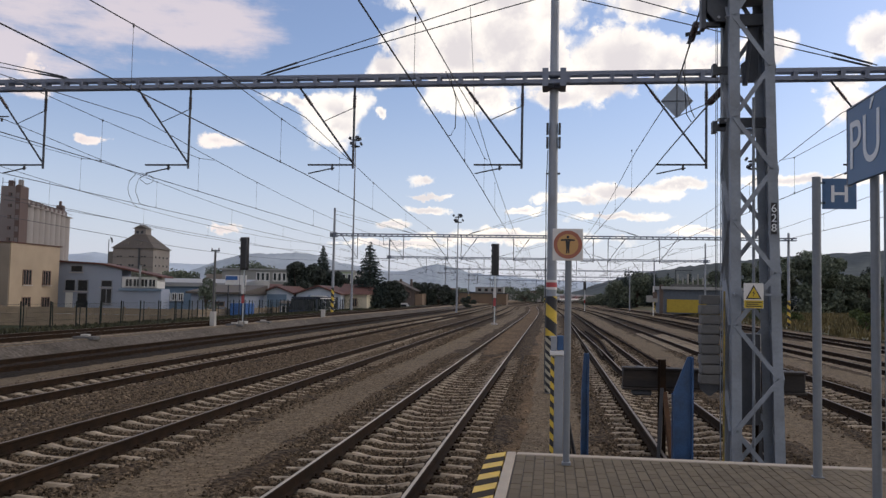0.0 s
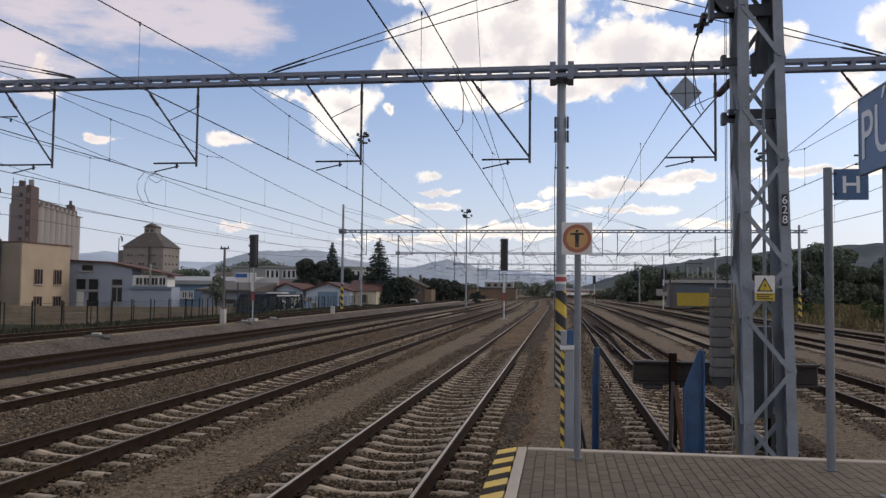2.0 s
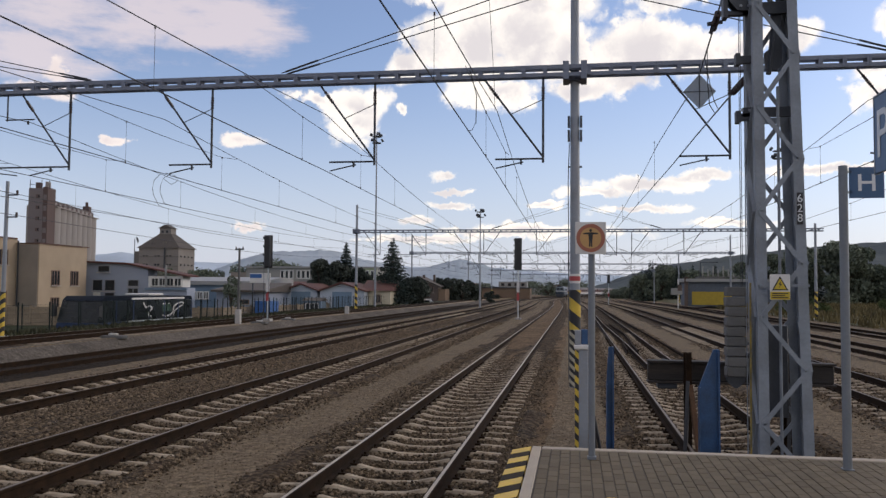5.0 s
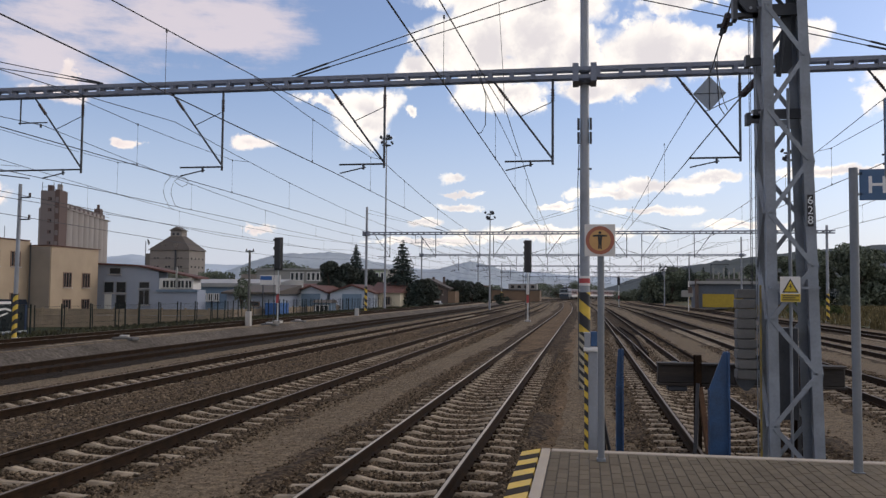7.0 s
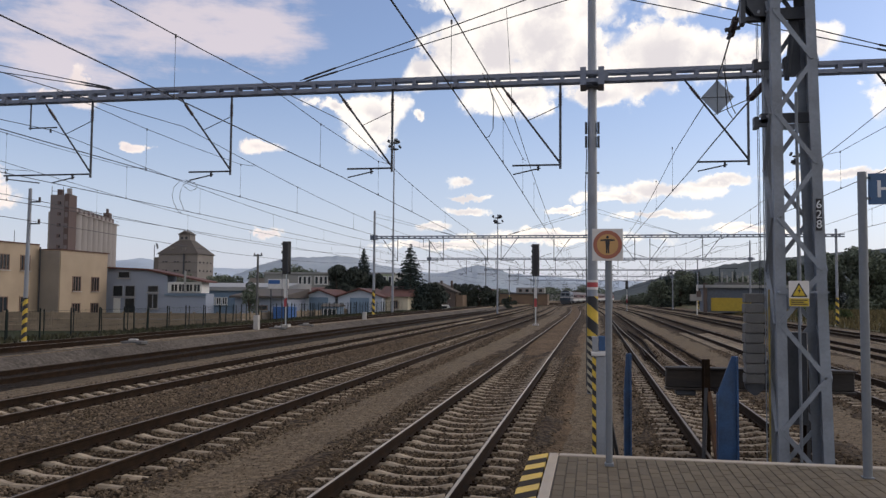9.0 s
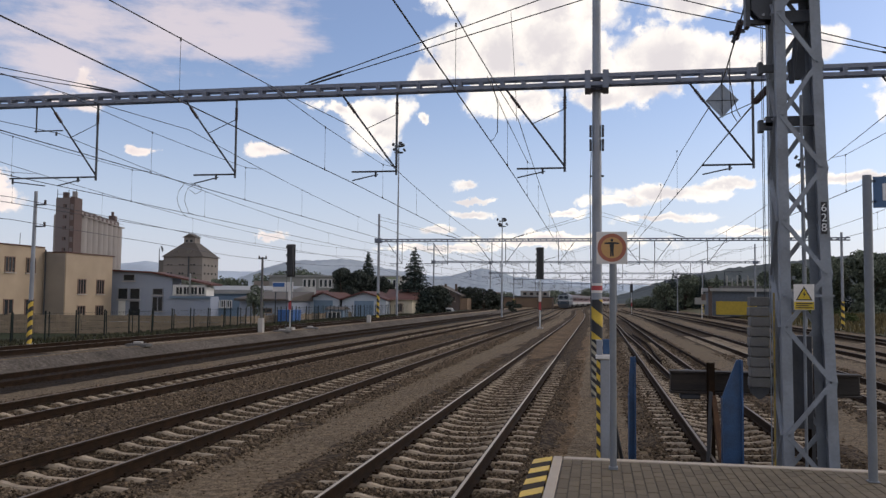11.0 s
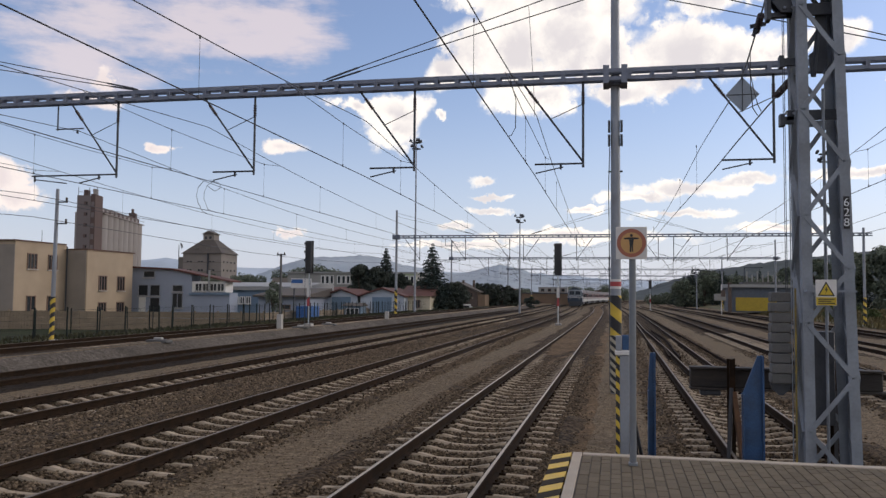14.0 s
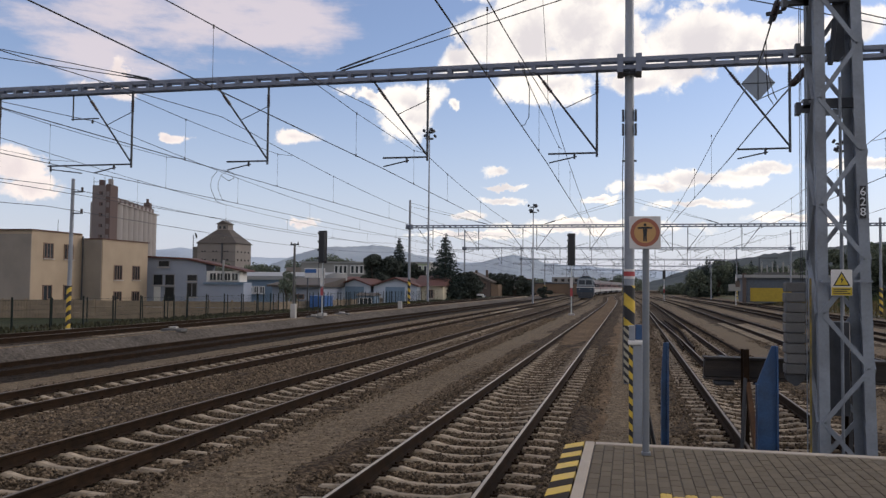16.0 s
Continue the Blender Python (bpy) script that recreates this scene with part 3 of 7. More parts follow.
def stone_heap(name, x, y, z, seed, size=(0.018, 0.042), label="loose dark ballast stones round the sleepers"):
    """Loose angular stones, each with six uneven corners, lying at the places given."""
    rng = np.random.default_rng(seed)
    count = len(x)
    octa = np.array([(1, 0, 0), (-1, 0, 0), (0, 1, 0), (0, -1, 0), (0, 0, 1), (0, 0, -1)], float)
    s = rng.uniform(*size, (count, 1, 1)) * rng.uniform(0.6, 1.3, (count, 6, 1))
    q = rng.normal(size=(count, 4))
    q /= np.linalg.norm(q, axis=1, keepdims=True)
    w, a, b, c = q.T
    rot = np.stack([np.stack([1 - 2 * (b * b + c * c), 2 * (a * b - c * w), 2 * (a * c + b * w)], 1),
                    np.stack([2 * (a * b + c * w), 1 - 2 * (a * a + c * c), 2 * (b * c - a * w)], 1),
                    np.stack([2 * (a * c - b * w), 2 * (b * c + a * w), 1 - 2 * (a * a + b * b)], 1)], 1)
    v = np.einsum("nij,nkj->nki", rot, octa[None] * s) * np.array([1.1, 1.1, 0.85]) + np.stack([x, y, z], 1)[:, None]
    tri = np.array([(0, 2, 4), (2, 1, 4), (1, 3, 4), (3, 0, 4), (2, 0, 5), (1, 2, 5), (3, 1, 5), (0, 3, 5)])
    f = (tri[None] + 6 * np.arange(count)[:, None, None]).reshape(-1, 3)
    me = bpy.data.meshes.new(name)
    me.from_pydata(v.reshape(-1, 3).tolist(), [], f.tolist())
    me.materials.append(STONE)
    tagged(new(name, me), label, "ballast", kind="stuff")


def track_stones(c, y0, y1, first, seed, density, size=(0.018, 0.042)):
    """Stones in the cribs between the sleepers and on the shoulders, thinning out sideways."""
    rng = np.random.default_rng(seed)
    n = int((y1 - y0) * 3.9 * density)
    e = rng.uniform(-1.95, 1.95, n)
    y = rng.uniform(y0, y1, n)
    k = (y - first + 0.3) % 0.6 - 0.3
    on_sleeper = (abs(k) < 0.105) & (abs(e) < 1.33)
    under_rail = abs(abs(e) - 0.7535) < 0.1
    thin = rng.uniform(0, 1, n) < np.clip((1.95 - abs(e)) / 0.5, 0.05, 1.0)
    keep = ~under_rail & thin & (~on_sleeper | (rng.uniform(0, 1, n) < 0.005))
    z = np.where(abs(e) < 0.7, -0.074 + 0.055 * np.minimum(abs(e), 0.6), np.where(abs(e) < 1.35, -0.024, 0.02 - (abs(e) - 1.35) * 0.06)) + rng.uniform(0.0, 0.028, n)
    z = np.where(on_sleeper, 0.02 - 0.06 * (abs(e) < 0.45), z)
    stone_heap("ballast_stones", c + e[keep], y[keep], z[keep], seed + 1, size)


track_stones(TRACKS["near"], 5, 34, 4.03, 50, 520, (0.013, 0.032))
track_stones(TRACKS["second"], 6, 36, 4.2, 52, 400, (0.015, 0.036))
track_stones(TRACKS["third"], 10, 44, 9.1, 54, 200)
track_stones(TRACKS["siding"], 10, 36, 12.4, 56, 230)
track_stones(TRACKS["sixth"], 11, 40, 10.3, 58, 120)
track_stones(TRACKS["second"], 36, 62, 4.2, 62, 90, (0.035, 0.065))
track_stones(TRACKS["third"], 44, 72, 9.1, 64, 80, (0.035, 0.065))
track_stones(TRACKS["siding"], 36, 56, 12.4, 66, 80, (0.035, 0.065))
srng = np.random.default_rng(9)
stone_heap("ballast_stones", srng.uniform(-10.35, -8.1, 25000), 7 + 40 * srng.uniform(0, 1, 25000) ** 1.3, srng.uniform(0.0, 0.035, 25000), 10, label="coarse dark ballast stones between two tracks")
# small gravel trodden into the paths
for x0, x1, y0, y1, n in ((-5.6, -4.2, 6, 26, 2600), (-0.8, 1.2, 9.4, 24, 2200), (3.9, 5.6, 11, 30, 1200), (-14.2, -13.0, 12, 40, 1200)):
    stone_heap("gravel", srng.uniform(x0, x1, n), srng.uniform(y0, y1, n), np.full(n, 0.002), int(n + x0 * 10), (0.006, 0.017), "scattered small gravel on trodden ground")

# ---- tracks ----
RAIL_PROFILE = [(-0.07, 0.0), (0.07, 0.0), (0.07, 0.012), (0.012, 0.032), (0.010, 0.12), (0.036, 0.135), (0.036, 0.163), (0.030, 0.170),
                (-0.030, 0.170), (-0.036, 0.163), (-0.036, 0.135), (-0.010, 0.12), (-0.012, 0.032), (-0.07, 0.012)]


def swept(profile, stations):
    """A section carried along (x, y, z) stations that run mostly along y."""
    s, n = Shape(), len(profile)
    s.v = [(x + a, y, z + b) for x, y, z in stations for a, b in profile]
    s.f = [(k * n + i, k * n + (i + 1) % n, (k + 1) * n + (i + 1) % n, (k + 1) * n + i) for k in range(len(stations) - 1) for i in range(n)]
    s.f += [tuple(range(n - 1, -1, -1)), tuple(range((len(stations) - 1) * n, len(stations) * n))]
    return s


def sleeper_shape():
    top = [(-1.3, -0.04), (-1.26, -0.008), (-0.95, 0.006), (-0.56, 0.006), (-0.44, -0.02), (-0.3, -0.048), (0.0, -0.058), (0.3, -0.048), (0.44, -0.02), (0.56, 0.006), (0.95, 0.006), (1.26, -0.008), (1.3, -0.04)]
    s = Shape()
    for y, d in ((-0.075, 0.03), (-0.045, 0.0), (0.045, 0.0), (0.075, 0.03)):
        s.v += [(x, y, z - d) for x, z in top]
    n = len(top)
    s.f = [(k * n + i, k * n + i + 1, (k + 1) * n + i + 1, (k + 1) * n + i) for k in range(3) for i in range(n - 1)]
    low = [(x, y, -0.2) for y in (-0.11, 0.11) for x in (-1.31, 1.31)]
    o = len(s.v)
    s.v += low
    s.f += [(*range(n), o + 1, o), (*range(4 * n - 1, 3 * n - 1, -1), o + 2, o + 3), (0, n, 2 * n, 3 * n, o + 2, o), (n - 1, o + 1, o + 3, 4 * n - 1, 3 * n - 1, 2 * n - 1)]
    return s


SLEEPER_MESH = sleeper_shape().mesh("sleeper", 25)
SLEEPER_MESH.materials.append(SLEEPER)


def railway_track(c, z0, y0, y1, pieces, rest, head, label):
    """Two rails on sleepers: the sleepers of the stretch pieces are parts, those of the stretch rest are joined."""
    track = thing("railway_track", label, "railway track", pose(c, 0, z0))
    ys = [y0, 60] + list(range(90, int(y1) + 1, 10))
    for sgn in (-1, 1):
        st = [(sgn * 0.7535 + bend(y), y, 0.0) for y in ys]
        rail = part("rail", swept(RAIL_PROFILE, st), RUST, track)
        part("running_surface", swept([(-0.021, 0.170), (0.021, 0.170), (0.018, 0.1735), (-0.018, 0.1735)], st), head, rail, "worn bright steel running surface")
    rnd = random.Random(int(c * 10))
    y = pieces[0]
    while y < pieces[1]:
        s = part("sleeper", SLEEPER_MESH, SLEEPER, track)
        s.matrix_basis = pose(rnd.uniform(-0.012, 0.012), y + rnd.uniform(-0.015, 0.015), 0.012 - rnd.uniform(0, 0.012), 0, 0, rnd.uniform(-0.5, 0.5))
        y += 0.6
    if rest:
        js, y = Shape(), rest[0]
        sl = sleeper_shape()
        while y < rest[1]:
            js.add([(a + bend(y), b + y, h - (0.004 if z0 > 0.2 else 0.075)) for a, b, h in sl.v], sl.f)
            y += 0.6
        tagged(part("sleeper_row", js, SLEEPER, track), "far concrete sleepers", kind="stuff")
    fs = Shape()
    y = max(pieces[0], y0)
    while y < min(pieces[1], pieces[0] + 31):
        for sgn in (-1, 1):
            for k in (-0.105, 0.105):
                fs.box(sgn * 0.7535 + k - 0.045, sgn * 0.7535 + k + 0.045, y - 0.05, y + 0.05, 0.0, 0.03)
                fs.tube((sgn * 0.7535 + k, y, 0.03), (sgn * 0.7535 + k, y, 0.065), 0.018, n=6)
        y += 0.6
    tagged(part("fastening", fs, RUST, track), "rusty rail clips", kind="stuff")
    return track


railway_track(TRACKS["near"], 0, -20, 520, (-3.17, 40), None, POLISHED, "straight railway track with bright rails and pale concrete sleepers")
railway_track(TRACKS["second"], 0, -20, 520, (-3.0, 58), (58.2, 250), DULL_HEAD, "railway track with brown rails on concrete sleepers in ballast")
railway_track(TRACKS["third"], 0, -20, 520, (9.1, 90), (90.1, 240), DULL_HEAD, "railway track with rusty rails on concrete sleepers")
railway_track(TRACKS["fourth"], 0, -20, 520, (16, 24), (24.4, 150), RUST, "dark rusty railway track sunk in gravel")
railway_track(TRACKS["siding"], 0, 12.0, 520, (12.4, 50), (50.2, 150), DULL_HEAD, "rusty siding track that ends at a buffer stop")
railway_track(TRACKS["sixth"], 0, -20, 520, (10.3, 60), (60.1, 200), DULL_HEAD, "railway track with brown rails on pale sleepers")
railway_track(TRACKS["seventh"], 0, -20, 520, (26, 50), (50.3, 200), DULL_HEAD, "railway track with pale worn rails in ballast")
railway_track(TRACKS["eighth"], 0, -20, 520, (40, 55), (55.2, 200), DULL_HEAD, "railway track with pale worn rails in ballast")
railway_track(FENCE_TRACK, BENCH, -20, 250, (26, 90), (90.2, 200), DULL_HEAD, "railway track with dark rails beside the fence")
# spare rails lying in the siding
loose = thing("loose_rail", "rusty spare rail lying beside the siding", "rail", pose(0, 0, 0))
part("rail", swept(RAIL_PROFILE, [(3.92, 29.5, -0.01), (3.75, 60, -0.01), (3.4, 140, -0.01)]), RUST, loose)
for bent in ([(2.05, 33.4, 0.0), (2.1, 37, 0.0), (2.22, 40, 0.0), (2.3, 47, 0.0), (2.1, 60, 0.0)], [(2.42, 33.0, 0.0), (2.45, 37, 0.0), (2.58, 41, 0.0), (2.66, 47, 0.0), (2.4, 60, 0.0)]):
    spare = thing("loose_rail", "bent rusty rail lying between the siding's rails", "rail", pose(0, 0, -0.02))
    part("rail", swept(RAIL_PROFILE, bent), RUST, spare)
inner = thing("loose_rail", "spare rail with a worn head lying inside the siding", "rail", pose(0, 0, -0.02))
part("rail", swept(RAIL_PROFILE, [(2.25, 26.8, 0.0), (2.22, 38, 0.0), (1.95, 60, 0.0), (1.9, 90, 0.0)]), RUST, inner)
part("running_surface", swept([(-0.021, 0.170), (0.021, 0.170), (0.018, 0.1735), (-0.018, 0.1735)], [(2.25, 26.8, 0.0), (2.22, 38, 0.0), (1.95, 60, 0.0), (1.9, 90, 0.0)]), DULL_HEAD, inner)

# ---- platform ----
PZ = 0.72


def build_platform():
    plat = thing("platform", "station platform end paved with grey blocks and edged with pale kerb", "platform", pose(0, 0, 0), kind="structure")
    part("body", Shape().box(-0.62, 6.2, -30, 9.16, 0.0, PZ - 0.075), CONCRETE, plat)
    part("bedding", Shape().box(-0.36, 6.1, -30, 9.06, PZ - 0.075, PZ - 0.008), JOINT, plat)
    part("kerb", Shape().block(-0.46, -0.36, -30, 9.2, PZ - 0.12, PZ + 0.004, 0.008), KERB, plat, "pale concrete kerb strip")
    part("end_kerb", Shape().block(-0.352, 6.2, 9.07, 9.2, PZ - 0.12, PZ + 0.004, 0.008), KERB, plat, "pale concrete end kerb")
    n = 0
    y = 9.2
    while y > 3.0:
        s = Shape().add([(-0.665, y - 0.25, 0), (-0.47, y - 0.25, 0), (-0.47, y - 0.002, 0), (-0.665, y - 0.002, 0),
                         (-0.66, y - 0.246, 0.07), (-0.472, y - 0.246, 0.07), (-0.472, y - 0.005, 0.07), (-0.66, y - 0.005, 0.07)],
                        [(0, 3, 2, 1), (4, 5, 6, 7), (0, 1, 5, 4), (1, 2, 6, 5), (2, 3, 7, 6), (3, 0, 4, 7)])
        # each block leans across the edge, as the painted bands do
        s.v = [(a, b + (a + 0.47) * 1.2, h + PZ - 0.07) for a, b, h in s.v]
        part("edge_block", s, YELLOW if n % 2 == 0 else EDGE_BLACK, plat, "yellow edge block" if n % 2 == 0 else "black edge block")
        n += 1
        y -= 0.25
    w, d, g = 0.1, 0.2, 0.006

    def paver():
        return Shape().block(g / 2, w - g / 2, g / 2, d - g / 2, -0.06, 0.0, 0.005)
    me = paver().mesh("paver", 30)
    me.materials.append(PAVER)
    rnd = random.Random(3)
    rest, tactile = Shape(), Shape()
    for i in range(45):
        for j in range(14):
            x, yy = -0.35 + i * w, 9.065 - (j + 1) * d + (d / 2 if i % 2 else 0)
            if yy + d > 9.07:
                yy, dd = 9.065 - d / 2 - 0.0, d / 2
                rest.block(x + g / 2, x + w - g / 2, 9.065 - d / 2 + g / 2, 9.065 - g / 2, PZ - 0.06, PZ - 0.001, 0.005)
                continue
            m = pose(x, yy, PZ + rnd.uniform(-0.003, 0.002), rnd.uniform(-0.4, 0.4), rnd.uniform(-0.5, 0.5))
            if x > 0.2 and 6.62 < yy + d / 2 < 6.97:
                t = paver()
                for k in range(2):
                    t.box(0.02 + k * 0.035, 0.04 + k * 0.035, 0.012, d - 0.012, 0.0, 0.004)
                tactile.join(t.move(m))
            elif i < 26 and j < 12:
                part("paver", me, PAVER, plat).matrix_basis = m
            else:
                rest.join(paver().move(m))
    tagged(part("pavers", rest, PAVER, plat), "grey block pavers", kind="stuff")
    tagged(part("tactile_pavers", tactile, YELLOW, plat), "yellow ribbed pavers", kind="stuff")
    part("far_paving", Shape().box(-0.36, 6.1, -30, 6.2, PZ - 0.05, PZ - 0.002), PAVER, plat)
    part("side_paving", Shape().box(4.16, 6.1, 6.21, 9.06, PZ - 0.05, PZ - 0.002), PAVER, plat)


build_platform()

# ---- overhead line ----
BEAM_LOW, BEAM_HIGH = 7.85, 8.15
CONTACT, MESSENGER = 5.55, 7.05
WIRES = {"third": -9.74, "second": -5.2, "near": -0.8, "siding": 3.76, "sixth": 8.2, "fourth": -13.95, "seventh": 13.2, "fence": -18.4}
GANTRIES = [21.0, 77.0, 122.0, 172.0, 225.0, 280.0]

# stagger of each line at the near end, at the first and at the second gantry
STAGGER = {"second": (-6.72, -6.52, -7.25), "third": (-11.22, -11.14, -11.16), "near": (-2.2, -2.05, -2.35), "siding": (2.6, 2.37, 1.45), "sixth": (7.3, 6.95, 6.3), "seventh": (12.0, 12.0, 10.9)}


def insulator(s, p, q, r=0.05):
    """A ribbed porcelain rod."""
    p, q = Vector(p), Vector(q)
    n = max(3, int((q - p).length / 0.06))
    pts, rs = [], []
    for i in range(n):
        for f, k in ((0.05, 0.45), (0.2, 1.0), (0.55, 0.9), (0.95, 0.45)):
            pts.append(p.lerp(q, (i + f) / n))
            rs.append(r * k)
    return s.wire(pts, rs, 8)


def gantry(y, x0, x1, masts, detailed, turned=()):
    """A beam across the tracks on round masts, with hanging arms for each line."""
    g = thing("overhead_line_gantry", "grey steel catenary gantry beam across all the tracks", "gantry", pose(bend(y), y, 0), group="catenary gantries")
    b = part("beam", Shape().box(x0, x0 + 0.02, -0.14, 0.14, BEAM_LOW, BEAM_HIGH), BEAMCOL, g)
    for yy in (-0.13, 0.13):
        for z in (BEAM_LOW, BEAM_HIGH):
            sg, iy = (1 if z == BEAM_LOW else -1), math.copysign(1, -yy)
            prof = [(yy, z), (yy + iy * 0.06, z), (yy + iy * 0.06, z + sg * 0.01), (yy + iy * 0.012, z + sg * 0.01), (yy + iy * 0.012, z + sg * 0.1), (yy, z + sg * 0.1)]
            part("chord", Shape().prism(prof, 0, x0 + 0.021, x1), BEAMCOL, b)
    bat = Shape().box(-0.05, 0.05, -0.15, -0.144, BEAM_LOW + 0.02, BEAM_HIGH - 0.02).box(-0.05, 0.05, 0.144, 0.15, BEAM_LOW + 0.02, BEAM_HIGH - 0.02)
    bat.box(-0.008, 0.008, -0.15, 0.15, BEAM_LOW + 0.01, BEAM_HIGH - 0.01)
    n = int((x1 - x0) / 0.55)
    if detailed:
        bm_ = bat.mesh("batten")
        bm_.materials.append(BEAMCOL)
        for i in range(n):
            part("batten", bm_, BEAMCOL, b).location = (x0 + 0.3 + i * 0.55, 0, 0)
    else:
        js = Shape()
        for i in range(n):
            js.add([(a + x0 + 0.3 + i * 0.55, c, h) for a, c, h in bat.v], bat.f)
        tagged(part("batten_row", js, BEAMCOL, b), kind="stuff")
    for mx, base, top in masts:
        m = part("mast", Shape().tube((mx, 0.3, base), (mx, 0.3, top), 0.135, 0.105, n=16), GALV, g)
        low = 1.45 if mx == 0.0 else 0.1
        part("hazard_wrap", Shape().tube((mx, 0.3, base + low), (mx, 0.3, base + 2.45), 0.142, 0.14, n=20), HAZARD, m, "yellow and black hazard bands")
        if mx == 0.0:
            part("lower_wrap", Shape().tube((mx, 0.3, base + 0.02), (mx, 0.3, base + low - 0.002), 0.141, n=20), HAZARD_MID, m, "narrow white and black bands")
        else:
            part("foundation", Shape().tube((mx, 0.3, base - 0.4), (mx, 0.3, base + 0.1), 0.33, 0.3, n=12), CONCRETE, m)
        col = Shape().box(mx - 0.3, mx - 0.15, -0.17, 0.5, BEAM_LOW - 0.08, BEAM_HIGH + 0.08).box(mx + 0.15, mx + 0.3, -0.17, 0.5, BEAM_LOW - 0.08, BEAM_HIGH + 0.08)
        col.tube((mx, 0.3, BEAM_LOW - 0.06), (mx, 0.3, BEAM_LOW + 0.02), 0.22, n=8).tube((mx, 0.3, BEAM_HIGH - 0.02), (mx, 0.3, BEAM_HIGH + 0.06), 0.22, n=8)
        if top > 9:
            part("collar", col, BEAMCOL, m)
        if detailed and mx == 0.0:
            part("band_plate", Shape().tube((mx, 0.3, 2.62), (mx, 0.3, 2.68), 0.137, n=20).tube((mx, 0.3, 2.80), (mx, 0.3, 2.86), 0.137, n=20), WHITE, m, "white band")
            part("red_band", Shape().tube((mx, 0.3, 2.681), (mx, 0.3, 2.799), 0.138, n=20), RED, m, "faded red band")
            for z in (6.62, 6.26):
                for sgn in (-1, 1):
                    part("clamp_plate", Shape().block(mx + sgn * 0.155 - 0.03, mx + sgn * 0.155 + 0.03, 0.2, 0.4, z, z + 0.28, 0.006), DARKSTEEL, m)
            part("bolt", Shape().tube((mx - 0.18, 0.3, 5.6), (mx + 0.18, 0.3, 5.6), 0.025, n=8), DARKSTEEL, m)
            part("cable", Shape().wire([(mx - 0.14, 0.18, 6.2), (mx - 0.17, 0.15, 5.2), (mx - 0.15, 0.17, 3.0), (mx - 0.15, 0.17, 0.2)], 0.012), DARKSTEEL, m)
        for sgn in (-1, 1):
            ex = mx + sgn * 7.75
            if x0 < ex < x1 and top > 9:
                for k, drop in ((-0.09, 0.27), (0.09, 0.62)):
                    a, c = Vector((mx + sgn * 0.12, 0.2 + k, top - drop)), Vector((ex, k, BEAM_HIGH + 0.04))
                    part("stay_rod", Shape().tube(a, c, 0.014, n=6).tube(c.lerp(a, 0.015), c.lerp(a, 0.13), 0.026, n=6), DARKSTEEL, g)
    for key, dx in WIRES.items():
        if not x0 < dx < x1:
            continue
        d = -1.0 if key in turned else 1.0       # a turned arm reaches its wire from the other side
        px_ = dx if d > 0 else STAGGER[key][2] - 1.2
        arm = part("hanging_post", Shape().tube((px_, 0, BEAM_LOW), (px_, 0, 5.68), 0.032, n=8), DARKSTEEL, g)
        part("insulator", insulator(Shape(), (px_, 0, 7.62), (px_, 0, 7.28)), INSUL, arm)
        a, c = Vector((px_ - d * 1.5, 0, BEAM_LOW)), Vector((px_, 0, 5.82))
        part("diagonal_tube", Shape().tube(a, c, 0.026, n=8), DARKSTEEL, arm)
        part("insulator", insulator(Shape(), a.lerp(c, 0.09), a.lerp(c, 0.24)), INSUL, arm)
        part("arm_tube", Shape().tube((px_, 0, 5.78), (px_ - d * 1.22, 0, 5.78), 0.024, n=8), DARKSTEEL, arm)
        part("steady_arm", Shape().tube((px_ - d * 0.56, 0, 5.8), (px_ - d * 0.56, 0, 5.64), 0.03, n=6).tube((px_ - d * 0.5, 0, 5.7), (px_ - d * 1.2, 0, 5.55), 0.018, n=6), DARKSTEEL, arm)
        if key == "fourth":
            part("long_arm", Shape().tube((dx - 1.22, 0, 5.78), (dx - 2.75, 0, 5.78), 0.024, n=8).tube((dx - 2.65, 0, 5.8), (dx - 2.65, 0, 5.62), 0.03, n=6).tube((dx - 2.65, 0, 5.68), (dx - 1.6, 0, 5.55), 0.018, n=6), DARKSTEEL, arm)
            part("feeder_bracket", Shape().tube((dx - 1.95, 0, BEAM_LOW), (dx - 1.95, 0, 7.1), 0.022, n=6).tube((dx - 2.0, 0, 7.14), (dx - 1.1, 0, 7.14), 0.02, n=6).tube((dx - 1.3, 0, 7.1), (dx - 1.3, 0, 7.0), 0.03, n=6), DARKSTEEL, arm)
        part("brace_wire", Shape().tube((px_, 0, 7.3), a.lerp(c, 0.45), 0.012, n=5), DARKSTEEL, arm)
    return g


gantry(21.0, -21.4, 22.0, [(0.0, 0.0, 10.9), (21.5, 0.0, 10.9), (-21.05, BENCH, 10.2)], True)
gantry(77.0, -20.9, 21.6, [(-20.8, BENCH, 10.6), (0.0, 0.0, 10.9), (21.0, 0.1, 8.6)], False, ("second", "near", "sixth", "seventh"))
gantry(122.0, -24.2, 22.6, [(-24.1, BENCH - 0.4, 10.6), (0.0, 0.0, 10.9), (22.0, 0.1, 10.6)], False)
for gy in GANTRIES[3:]:
    gantry(gy, -20.9, 22.6, [(-20.8, 0.3, 10.6), (0.0, 0.0, 10.9), (22.0, 0.1, 10.6)], False)


